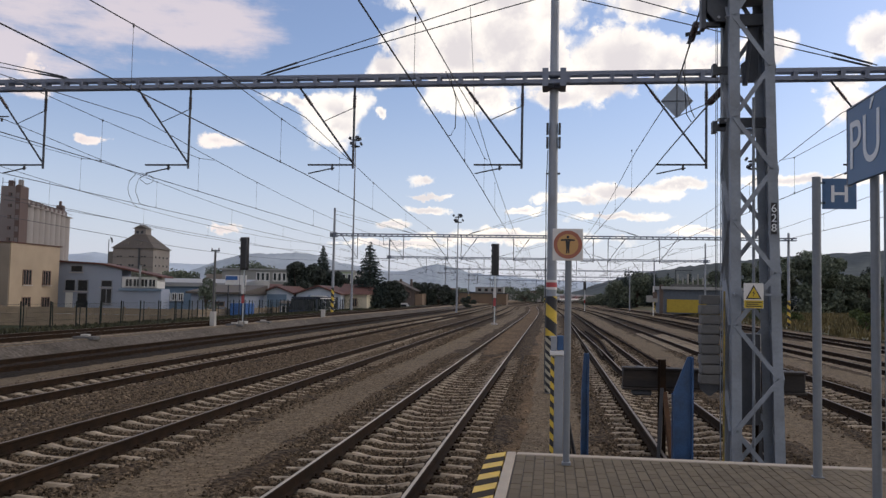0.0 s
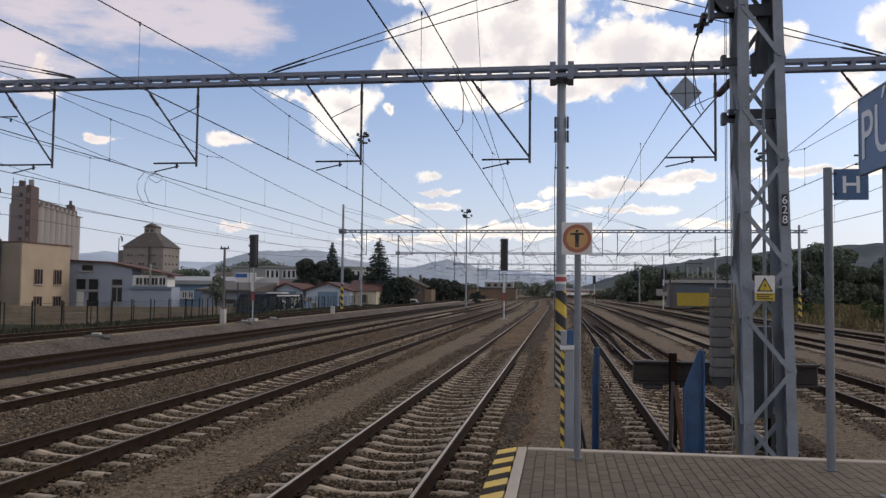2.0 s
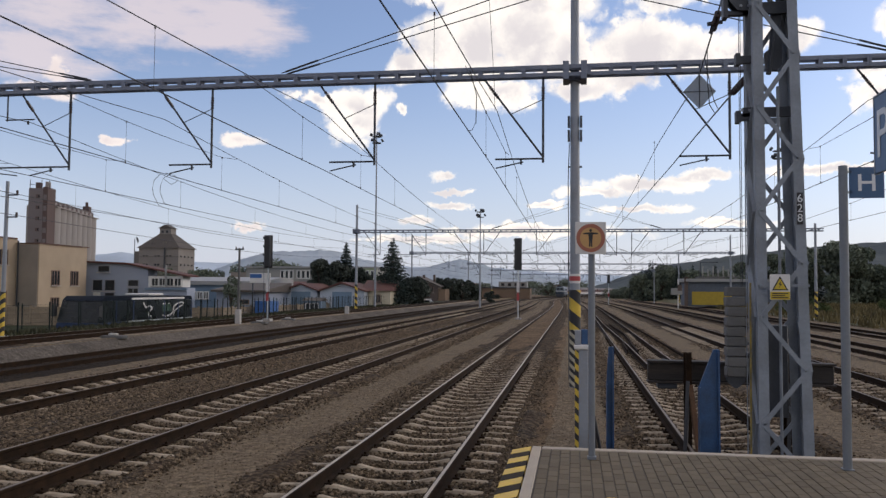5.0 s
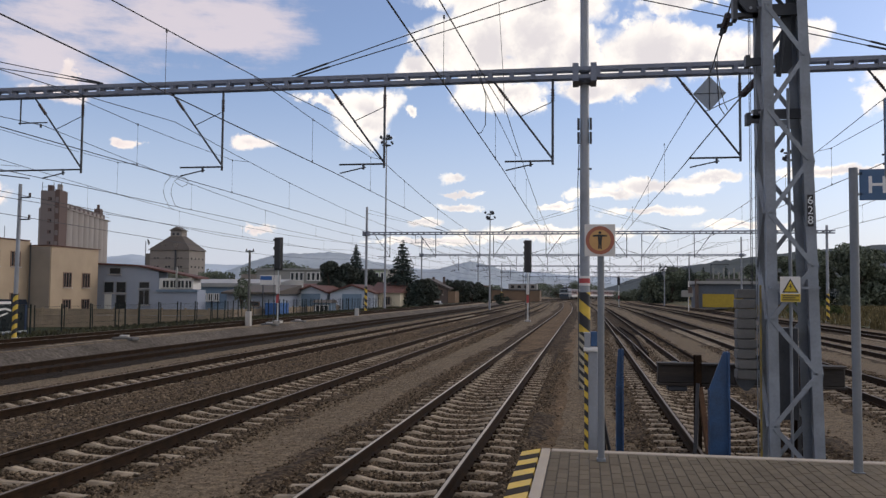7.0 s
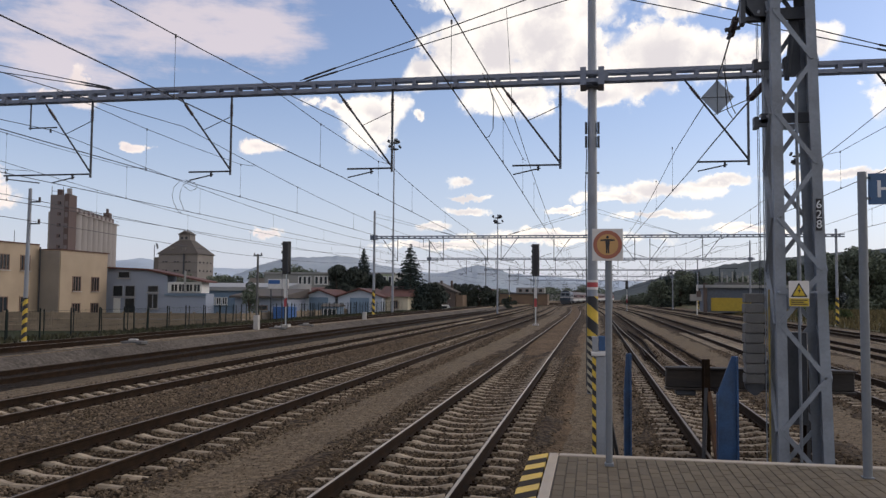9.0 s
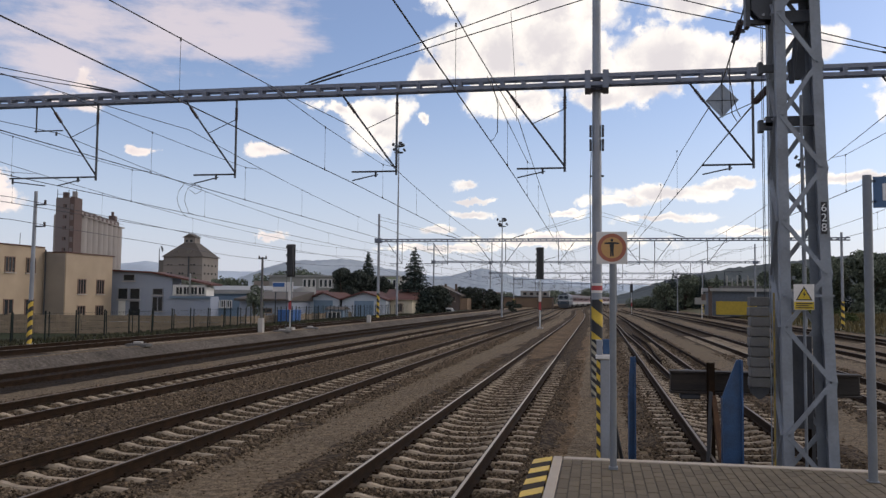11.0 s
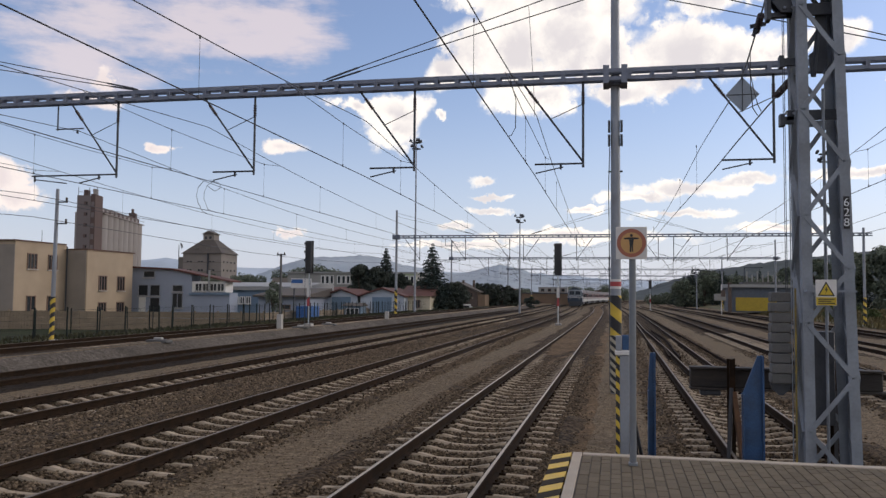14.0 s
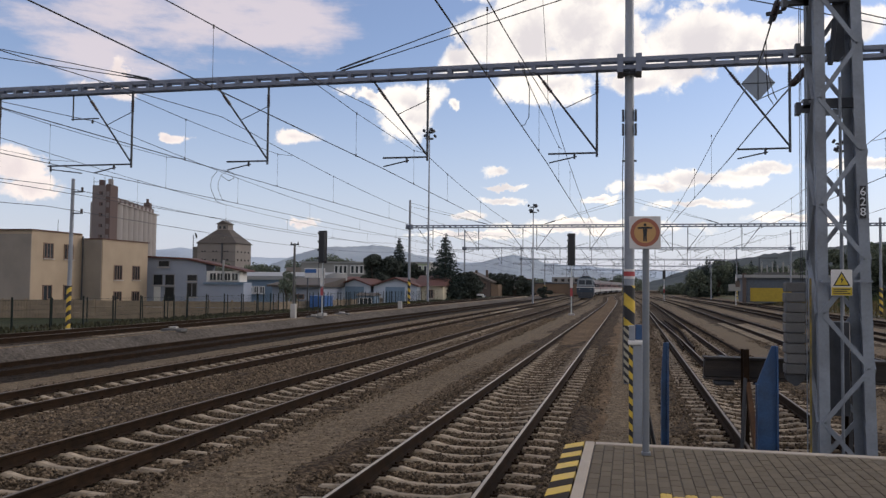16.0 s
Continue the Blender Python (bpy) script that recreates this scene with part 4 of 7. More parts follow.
def catenary(key, dx):
    """Contact wire, messenger wire with its sag, stitch wires at the supports, and droppers, span by span."""
    c = dx - 1.2
    line = thing("overhead_wire", "dark overhead contact line hung from a sagging messenger wire", "overhead wire", pose(0, 0, 0), group="overhead lines")
    sup = GANTRIES if key == "siding" else [-35.0] + GANTRIES
    plan = STAGGER.get(key, (c, c, c))

    def at(y):
        return float(np.interp(y, (-35.0, 21.0, 77.0, 122.0), (*plan, c))) + bend(y)

    def hang(y):
        a = max(k for k in sup if k <= y) if y < sup[-1] else sup[-2]
        b = sup[sup.index(a) + 1]
        f = (y - a) / (b - a)
        return MESSENGER - 4 * (0.92 * ((b - a) / 56) ** 2) * f * (1 - f)
    ys = [a + (b - a) * i / 14 for a, b in zip(sup, sup[1:]) for i in range(14)] + [sup[-1]]
    rs = [0.011 if y < 70 else 0.015 for y in ys]
    part("contact_wire", Shape().wire([(at(y), y, CONTACT) for y in ys], rs), WIRE, line)
    lean = {"siding": 0.13, "near": 0.07}.get(key, 0.0)
    part("messenger_wire", Shape().wire([(at(y) + lean, y, hang(y) - (0.2 if key == "siding" and y < 22 else 0.0)) for y in ys], [r * 0.9 for r in rs]), WIRE, line)
    far = Shape()

    def dropper(y, zm, near):
        x = at(y)
        d = Shape().tube((x, y, CONTACT + 0.05), (x, y, zm - 0.03), 0.004 if near else 0.007, n=4, caps=False)
        d.tube((x, y, CONTACT - 0.02), (x, y, CONTACT + 0.05), 0.016, n=5).tube((x, y, zm - 0.04), (x, y, zm + 0.02), 0.016, n=5)
        if near:
            part("dropper", d, WIRE, line)
        else:
            far.join(d)
    for k, g in enumerate(sup):
        if g > 100 or g < 0:
            continue
        lo, hi = (g - 5.5, g + 5.0) if not (key == "siding" and g < 30) else (g + 0.1, g + 5.0)
        st = [lo, max(lo, g - 2.0), g, g + 3.8, hi]
        zs = [hang(lo) - 0.02, 6.6, 6.58, 6.6, hang(hi) - 0.02]
        if key != "siding":
            part("stitch_wire", Shape().wire([(at(y), y, z) for y, z in zip(st, zs)], 0.008 if g < 50 else 0.012), WIRE, line)
            dropper(g - 1.9, 6.6, True)
        dropper(g + 3.8, 6.6 if key != "siding" else hang(g + 3.8), True)
    for a, b in zip(sup, sup[1:]):
        n = max(4, round((b - a) / 8.5))
        for i in range(1, n):
            y = a + 9.0 + (b - a - 18.0) * (i - 1) / (n - 2)
            dropper(y, hang(y), a < 60)
    if key == "near":
        part("jumper", Shape().wire([(-2.02, 15.8, 6.7), (-1.9, 15.9, 6.25), (-1.92, 16.0, 5.72), (-2.0, 16.0, 5.57), (-2.08, 16.0, 5.55)], 0.009), WIRE, line, "thin jumper loop")
        part("hanger_rope", Shape().wire([(-2.03, 21.0, 7.03), (-2.06, 21.05, 7.8), (-2.2, 21.1, 9.95)], 0.007), WIRE, line)
    tagged(part("far_droppers", far, WIRE, line), kind="stuff")


for key, dx in WIRES.items():
    catenary(key, dx)

# ---- things on the platform and beside it ----
def bars_text(s, x0, x1, z0, z1, y, rows):
    h = (z1 - z0) / (2 * rows - 1)
    for i in range(rows):
        s.box(x0, x1 - (x1 - x0) * 0.2 * (i % 2), y - 0.002, y, z0 + 2 * i * h, z0 + (2 * i + 1) * h)
    return s


def lettering(name, body, size, m, material, parent, label=""):
    cu = bpy.data.curves.new(name, "FONT")
    cu.body, cu.size, cu.extrude, cu.align_x, cu.align_y = body, size, 0.002, "CENTER", "CENTER"
    tmp = bpy.data.objects.new(name, cu)
    scene.collection.objects.link(tmp)
    me = bpy.data.meshes.new_from_object(tmp.evaluated_get(bpy.context.evaluated_depsgraph_get()))
    bpy.data.objects.remove(tmp)
    me.name = name
    me.materials.clear()
    me.materials.append(material)
    ob = new(name, me)
    ob.parent, ob.matrix_basis = parent, m
    if label:
        ob["label"] = label
    return ob


def disc(s, cx_, cz_, r0, r1, y0, y1, n=40):
    """A flat ring (or disc when r0 is 0) facing -y, in one piece."""
    def circle(r, y):
        return [(cx_ + r * math.cos(2 * math.pi * i / n), y, cz_ + r * math.sin(2 * math.pi * i / n)) for i in range(n)]
    if r0 == 0:
        return s.add(circle(r1, y0) + circle(r1, y1), [tuple(range(n)), tuple(range(2 * n - 1, n - 1, -1))] + [(i, (i + 1) % n, (i + 1) % n + n, i + n) for i in range(n)])
    rings = circle(r1, y0) + circle(r1, y1) + circle(r0, y1) + circle(r0, y0)
    return s.add(rings, [(k * n + i, k * n + (i + 1) % n, (k + 1) % 4 * n + (i + 1) % n, (k + 1) % 4 * n + i) for k in range(4) for i in range(n)])


def no_entry_sign():
    s = thing("no_access_sign", "white square board with orange ring on a grey steel post", "sign", pose(0.17, 8.63, PZ))
    part("post", Shape().tube((0, 0, 0), (0, 0, 2.36), 0.034, n=16).block(-0.045, 0.045, -0.045, 0.045, 0, 0.03, 0.003), POST, s)
    b = part("board", Shape().block(-0.165, 0.145, -0.055, -0.04, 2.08, 2.41, 0.004), WHITE, s)
    part("ring", disc(Shape(), -0.01, 2.245, 0.108, 0.145, -0.058, -0.0552), ORANGE, b, "faded orange ring")
    part("face", disc(Shape(), -0.01, 2.245, 0, 0.108, -0.0575, -0.0552), AMBER, b, "amber disc")
    pic = Shape().prism([(-0.083, 2.282), (0.063, 2.282), (0.063, 2.297), (0.012, 2.303), (-0.032, 2.303), (-0.083, 2.297)], 1, -0.0605, -0.058)
    pic.prism([(-0.033, 2.281), (-0.027, 2.215), (-0.028, 2.155), (-0.014, 2.155), (-0.01, 2.215), (-0.006, 2.155), (0.008, 2.155), (0.007, 2.215), (0.013, 2.281)], 1, -0.0605, -0.058)
    disc(pic, -0.01, 2.322, 0, 0.015, -0.0605, -0.058, 14)
    part("symbol", pic, BLACK, b, "plain dark bar symbol")


def h_sign():
    s = thing("stop_marker_sign", "small blue board with a white letter H on a grey post", "sign", pose(2.60, 8.59, PZ))
    part("post", Shape().tube((0, 0, 0), (0, 0, 2.95), 0.042, n=16).block(-0.05, 0.05, -0.05, 0.05, 0, 0.012, 0.003), POST, s)
    part("bracket", Shape().box(0.03, 0.08, -0.012, 0.012, 2.88, 2.9).box(0.03, 0.08, -0.012, 0.012, 2.68, 2.7), GALV, s)
    b = part("board", Shape().block(0.052, 0.375, -0.012, 0.0, 2.63, 2.935, 0.003), BLUE, s)
    part("letter", Shape().box(0.135, 0.165, -0.0165, -0.0125, 2.70, 2.865).box(0.262, 0.292, -0.0165, -0.0125, 2.70, 2.865).box(0.165, 0.262, -0.0165, -0.0125, 2.77, 2.797), LETTER, b, "white letter H")


def name_sign():
    s = thing("station_name_sign", "blue station name board with white letters on two grey posts", "sign", pose(2.70, 7.95, PZ))
    for x, y in ((0.06, -0.42), (0.11, -0.58)):
        part("post", Shape().tube((x, y, 0), (x, y, 3.35), 0.038, n=16).block(x - 0.08, x + 0.08, y - 0.08, y + 0.08, 0, 0.012, 0.003), POST, s)
    b = part("board", Shape().block(-0.02, 0.018, -2.1, 0.0, 2.78, 3.47, 0.004), BLUE, s)
    part("frame", Shape().box(-0.024, 0.022, -2.1, 0.0, 3.471, 3.485).box(-0.024, 0.022, 0.0, 0.012, 2.77, 3.485), GALV, b)
    lettering("letters", "P\u00da", 0.62, Matrix.Translation((-0.0235, -0.42, 3.10)) @ Euler((radians(90), 0, radians(-90))).to_matrix().to_4x4(), LETTER, b, "white capital letters")


def power_pillar():
    s = thing("power_pillar", "slim grey cable pillar with hazard-striped corner", "cabinet", pose(0.0, 10.8, 0))
    part("body", Shape().block(0.05, 0.165, -0.1, 0.12, 0, 1.68, 0.006), GALV, s)
    part("hazard_edge", Shape().box(0.0, 0.048, -0.1, 0.1, 0, 1.66), HAZARD_FINE, s, "black and yellow striped edge")
    part("lid", Shape().block(-0.01, 0.175, -0.12, 0.14, 1.681, 1.73, 0.008), WHITE, s, "pale lid")
    part("upper_box", Shape().block(0.0, 0.075, -0.02, 0.1, 1.731, 1.92, 0.006), GALV, s)
    part("blue_case", Shape().block(0.08, 0.165, 0.02, 0.1, 1.74, 1.93, 0.006), BLUEPAINT, s, "dark blue case")
    st = thing("leaning_bar", "short black steel bar leaning beside the pillar", "bar", pose(0.30, 11.0, 0))
    part("bar", Shape().bar((0, 0, 0.0), (-0.1, 0, 1.15), 0.035, 0.06), BLACK, st)
    part("foot", Shape().bar((0.1, 0, 0), (-0.08, 0.1, 0.9), 0.025, 0.04), BLACK, st)


def buffer_stop():
    s = thing("buffer_stop", "buffer stop of dark steel channel and rusty rail posts", "buffer stop", pose(2.42, 13.3, 0))
    tar = mat("tarred_steel", (0.026, 0.022, 0.020), 0.75, vary=0.5, scale=3, fine=30, stretch=(0.4, 3, 3), bump=0.4, tint=(0.05, 0.036, 0.026), tint_amount=0.6)
    part("beam", Shape().block(-1.3, 1.42, -0.06, 0.13, 1.05, 1.33, 0.015), tar, s, "dark weathered cross beam")
    part("beam_flange", Shape().block(-1.31, 1.43, -0.13, 0.135, 1.331, 1.362, 0.004).block(-1.31, 1.43, -0.13, 0.135, 1.018, 1.049, 0.004), tar, s)
    for x in (-0.72, 0.72):
        post = Shape().box(x - 0.06, x + 0.06, -0.17, -0.145, -0.2, 1.5).box(x - 0.012, x + 0.012, -0.27, -0.17, -0.2, 1.5).box(x - 0.04, x + 0.04, -0.31, -0.27, -0.2, 1.5)
        part("post", post, RUST, s, "rusty upright rail post")
        part("strut", Shape().bar((x - 0.01, -0.3, 1.06), (x - 0.12, -0.75, 0.0), 0.05, 0.13), BLACK, s, "black slanting strut")
        part("strut", Shape().bar((x + 0.01, -0.31, 1.0), (x + 0.07, -0.95, 0.0), 0.07, 0.11), RUSTY, s, "orange-rusty slanting strut")
        part("foot_plate", Shape().block(x - 0.3, x + 0.16, -1.05, -0.3, -0.06, 0.05, 0.01), RUST, s)
    for x in (-1.02, 1.2):
        part("buffer_plate", Shape().tube((x, 0.16, 1.19), (x, 0.3, 1.19), 0.17, n=20), DARKSTEEL, s)
    part("shoe", Shape().block(-1.16, -0.86, -0.1, 0.12, 0.93, 1.017, 0.02), DARKSTEEL, s)


RUSTY = mat("orange_rust", (0.105, 0.052, 0.024), 0.9, vary=0.4, scale=5, fine=40, bump=0.3, tint=(0.05, 0.03, 0.02), tint_amount=0.6)


def blue_posts():
    for x, w, zt in ((0.47, 0.10, 1.67), (1.76, 0.26, 1.66)):
        s = thing("end_post", "worn blue steel end post with slanting top", "post", pose(x, 11.5, 0), group="blue end posts")
        part("web", Shape().prism([(-w / 2, -0.1), (w / 2, -0.1), (w / 2, zt), (w / 2 - 0.07, zt), (-w / 2, zt - 0.5)], 1, -0.02, 0.02), BLUEPAINT, s)
        part("flange", Shape().box(w / 2 - 0.02, w / 2, -0.09, 0.09, -0.1, zt).box(-w / 2, -w / 2 + 0.015, -0.09, 0.09, -0.1, zt - 0.5), BLUEPAINT, s)


def lattice_tower():
    s = thing("anchor_mast", "tall grey lattice anchor mast for the overhead line", "mast", pose(0, 0, 0))
    y0, y1 = 11.45, 12.05

    def corner(i, z):
        k = (z - 0.3) / 6.0
        return Vector(((2.39 - 0.035 * k, 3.07 - 0.145 * k)[i % 2], (y0, y1)[i // 2], z))
    top = 8.6
    for i in range(4):
        part("leg", Shape().angle(corner(i, -0.1), corner(i, top), 0.13, 0.014, 1 if i % 2 == 0 else -1, 1 if i < 2 else -1), TOWER_STEEL, s)
    z, k = 0.0, 0
    def gusset(i, z, side):
        return corner(i, z) + Vector(((0.05 if i % 2 == 0 else -0.05) if side == "x" else 0, 0 if side == "x" else (0.05 if i < 2 else -0.05), 0))
    while z < top - 0.8:
        a, b = (0, 1) if k % 2 else (1, 0)
        part("front_brace", Shape().bar(gusset(a, z, "x") + Vector((0, -0.008, 0)), gusset(b, z + 0.7, "x") + Vector((0, -0.008, 0)), 0.06, 0.012, (0, 1, 0)), TOWER_STEEL, s)
        part("rear_brace", Shape().bar(gusset(b + 2, z, "x"), gusset(a + 2, z + 0.7, "x"), 0.06, 0.012, (0, 1, 0)), TOWER_STEEL, s)
        p, q = (0, 2) if k % 2 else (2, 0)
        part("side_brace", Shape().bar(gusset(p, z, "y"), gusset(q, z + 0.7, "y"), 0.012, 0.06, (1, 0, 0)), TOWER_STEEL, s)
        part("side_brace", Shape().bar(gusset(q + 1, z, "y"), gusset(p + 1, z + 0.7, "y"), 0.012, 0.06, (1, 0, 0)), TOWER_STEEL, s)
        z += 0.7
        k += 1
    part("footing", Shape().block(2.2, 3.25, 11.25, 12.3, -0.3, 0.12, 0.03), CONCRETE, s)
    part("tie_plate", Shape().box(2.27, 2.98, y0 - 0.02, y1 + 0.02, 6.62, 6.74), TOWER_STEEL, s)
    part("wheel_bracket", Shape().box(2.05, 2.4, 11.7, 11.8, 6.45, 6.52).box(2.05, 2.4, 11.7, 11.8, 6.24, 6.3).box(2.02, 2.08, 11.66, 11.84, 6.2, 6.75), DARKSTEEL, s)
    lever = [(2.09, 6.42), (2.2, 6.28), (2.36, 6.27), (2.36, 6.75), (2.09, 6.75)]
    part("lever_housing", Shape().prism(lever, 1, 11.62, 11.66).prism(lever, 1, 11.80, 11.84), DARKSTEEL, s, "dark steel lever cheeks")
    part("cross_channel", Shape().box(2.28, 2.95, 11.70, 11.712, 6.24, 6.40).box(2.28, 2.95, 11.713, 11.77, 6.385, 6.40).box(2.28, 2.95, 11.713, 11.77, 6.24, 6.255), DARKSTEEL, s)
    for z in (6.3, 4.86):
        for x in (2.24, 2.34):
            part("bolt_head", Shape().tube((x, 11.60, z + 0.03), (x, 11.619, z + 0.03), 0.02, n=8), GALV, s)
    part("lower_channel", Shape().box(2.27, 2.96, 11.72, 11.732, 4.82, 4.95).box(2.27, 2.96, 11.733, 11.79, 4.938, 4.95).box(2.27, 2.96, 11.733, 11.79, 4.82, 4.832), DARKSTEEL, s)
    for z in (5.62, 4.82):
        part("guide_bracket", Shape().box(2.2, 2.42, 11.72, 11.78, z - 0.05, z + 0.05).box(2.18, 2.24, 11.68, 11.82, z - 0.08, z + 0.08), DARKSTEEL, s)
    part("guide_rod", Shape().tube((2.30, 11.75, 0.1), (2.30, 11.75, 6.6), 0.008, n=6), TOWER_STEEL, s)
    part("hazard_rod", Shape().bar((2.315, 11.62, 0.12), (2.325, 11.62, 2.55), 0.022, 0.02), OLD_YELLOW, s, "worn yellow guard strip")
    part("control_box", Shape().block(2.55, 2.83, 11.75, 12.0, 0.75, 1.98, 0.01), DARKSTEEL, s, "dark grey control box inside the mast")
    part("conduit", Shape().tube((2.70, 11.6, 0.1), (2.70, 11.6, 5.2), 0.02, n=8), TOWER_STEEL, s)
    for yy, z in ((y1 + 0.002, 6.35), (y1 + 0.002, 4.78)):
        part("crossbar", Shape().box(2.36, 2.9, yy, yy + 0.012, z, z + 0.09), TOWER_STEEL, s)
    cheek = [(2.66, 6.25), (2.80, 6.25), (2.81, 5.55), (2.74, 5.47), (2.60, 5.50), (2.58, 5.72), (2.68, 5.80), (2.71, 5.98), (2.67, 6.12)]
    part("tension_lever", Shape().prism(cheek, 1, 11.79, 11.85), DARKSTEEL, s, "dark curved tension lever")
    part("turnbuckle", Shape().tube((2.63, 11.8, 5.42), (2.70, 11.8, 6.05), 0.035, n=8), DARKSTEEL, s)
    wp = part("warning_plate", Shape().block(2.505, 2.755, 11.30, 11.306, 2.33, 2.66, 0.002), WHITE, s, "white high-voltage warning plate")
    part("triangle_border", Shape().prism([(2.528, 2.452), (2.732, 2.452), (2.63, 2.638)], 1, 11.296, 11.2985), BLACK, wp)
    part("triangle", Shape().prism([(2.553, 2.467), (2.707, 2.467), (2.63, 2.608)], 1, 11.293, 11.2955), SIGN_YELLOW, wp, "yellow triangle")
    part("bolt", Shape().prism([(2.64, 2.575), (2.612, 2.525), (2.63, 2.527), (2.618, 2.478), (2.652, 2.538), (2.634, 2.536)], 1, 11.29, 11.2925), BLACK, wp)
    part("caption_panel", Shape().box(2.51, 2.75, 11.296, 11.2985, 2.334, 2.435), SIGN_YELLOW, wp, "yellow caption strip with dark bars")
    part("caption_bars", bars_text(Shape(), 2.53, 2.73, 2.352, 2.418, 11.2955, 3), BLACK, wp)
    part("plate_bracket", Shape().box(2.4, 3.0, 11.308, 11.32, 2.5, 2.53).box(2.4, 2.42, 11.32, 11.46, 2.5, 2.53).box(2.98, 3.0, 11.32, 11.46, 2.5, 2.53), TOWER_STEEL, s)
    np_ = part("number_plate", Shape().box(2.885, 2.96, 11.43, 11.436, 3.32, 3.74), BLACK, s, "black plate with white mast number")
    for i, ch in enumerate("628"):
        lettering("digit", ch, 0.15, Matrix.Translation((2.922, 11.428, 3.66 - i * 0.13)) @ Euler((radians(90), 0, 0)).to_matrix().to_4x4(), LETTER, np_)
    w = thing("counterweight", "hanging stack of grey concrete tension weights", "counterweight", pose(2.165, 11.85, 0))
    for k in (0.085, 0.105):
        part("rope", Shape().tube((k, 0, 2.4), (k, 0, 6.5), 0.005, n=6), DARKSTEEL, w)
    z = 1.28
    rnd = random.Random(8)
    for i in range(9):
        dx = rnd.uniform(-0.008, 0.008)
        part("weight", Shape().block(-0.125 + dx, 0.125 + dx, -0.12, 0.12, z, z + 0.128, 0.012), CONCRETE_DARK, w)
        z += 0.136
    part("bottom_plate", Shape().prism([(-0.13, 1.275), (0.13, 1.275), (0.11, 1.2), (0.02, 1.12), (-0.02, 1.12), (-0.11, 1.2)], 1, -0.05, 0.05), DARKSTEEL, w)


TOWER_STEEL = mat("dull_blue_grey_steel", (0.225, 0.25, 0.285), 0.6, metal=0.15, vary=0.2, scale=2.5, fine=30, bump=0.06, tint=(0.13, 0.135, 0.145), tint_amount=0.5)
OLD_YELLOW = mat("worn_yellow_paint", (0.30, 0.22, 0.05), 0.7, vary=0.4, scale=6, fine=40, tint=(0.1, 0.09, 0.07), tint_amount=0.8)
CONCRETE_DARK = mat("stained_concrete", (0.125, 0.123, 0.12), 0.9, vary=0.25, scale=4, fine=50, tint=(0.085, 0.083, 0.082), tint_amount=0.5, random_amount=0.1)
no_entry_sign(), h_sign(), name_sign(), power_pillar(), buffer_stop(), blue_posts(), lattice_tower()


def line_diamond():
    """The diamond plate and the tensioned wires that meet at the anchor mast."""
    s = thing("diamond_marker", "pale grey diamond plate hung in the overhead wires", "sign", pose(2.32, 16.0, 6.2))
    part("plate", Shape().prism([(-0.3, 0), (0, -0.33), (0.3, 0), (0, 0.33)], 1, -0.008, 0.008), DIAMOND, s)
    part("ribs", Shape().box(-0.29, 0.29, -0.02, -0.009, -0.006, 0.006).box(-0.006, 0.006, -0.021, -0.0095, -0.31, 0.31), DARKSTEEL, s)
    part("hanger", Shape().wire([(0, 0, 0.3), (0.0, -0.05, 0.34), (-0.02, -0.4, 0.27)], 0.01), DARKSTEEL, s)
    w = thing("anchor_wires", "tensioned wires and insulators leading to the anchor mast", "overhead wire", pose(0, 0, 0))
    part("upper_wire", Shape().wire([(2.10, 11.75, 6.79), (2.08, 12.8, 6.44), (2.15, 14.2, 6.35), (2.40, 17.0, 6.6), (2.50, 20.99, 6.85)], 0.013), WIRE, w)
    part("lower_wire", Shape().wire([(2.45, 11.8, 5.5), (2.43, 14.15, 5.54), (2.40, 17, 5.55), (2.37, 20.99, 5.55)], 0.013), WIRE, w)
    part("insulator", insulator(Shape(), (2.09, 12.5, 6.54), (2.085, 12.95, 6.42), 0.055), INSUL, w)
    part("insulator", insulator(Shape(), (2.44, 12.4, 5.51), (2.43, 13.3, 5.53), 0.055), INSUL, w)
    part("clamp", Shape().bar((1.98, 12.8, 6.47), (2.2, 12.8, 6.5), 0.05).bar((2.02, 12.8, 6.33), (2.1, 12.8, 6.48), 0.05), DARKSTEEL, w)
    part("jumper", Shape().wire([(2.13, 13.8, 6.36), (2.16, 14.0, 5.9), (2.22, 14.2, 5.55), (2.33, 14.4, 5.46)], 0.008), WIRE, w)
    part("jumper", Shape().wire([(2.15, 14.2, 6.35), (2.25, 14.3, 5.9), (2.33, 14.4, 5.65), (2.45, 14.8, 5.62)], 0.008), WIRE, w)
    lp = w
    part("loop", Shape().wire([(-17.64, 33, 7.32), (-17.91, 33, 7.02), (-17.97, 33, 6.7), (-17.91, 33, 6.42), (-17.69, 33, 6.01), (-17.43, 33, 5.86)], 0.011), WIRE, lp)
    part("loop", Shape().wire([(-17.08, 33, 7.36), (-17.48, 33, 7.12), (-17.6, 33, 6.8), (-17.61, 33, 6.54), (-17.41, 33, 6.06), (-17.02, 33, 5.92)], 0.011), WIRE, lp)
    part("loop", Shape().wire([(-17.39, 33, 7.36), (-16.93, 33, 7.22), (-16.83, 33, 7.1), (-16.86, 33, 6.98), (-17.11, 33, 6.86), (-17.43, 33, 7.07)], 0.011), WIRE, lp)


DIAMOND = mat("dull_zinc_plate", (0.24, 0.275, 0.32), 0.5, metal=0.2, vary=0.1, scale=3, bump=0.03)
GALV_PALE = mat("pale_zinc_plate", (0.45, 0.48, 0.48), 0.45, metal=0.3, vary=0.1, scale=3, bump=0.03)
line_diamond()

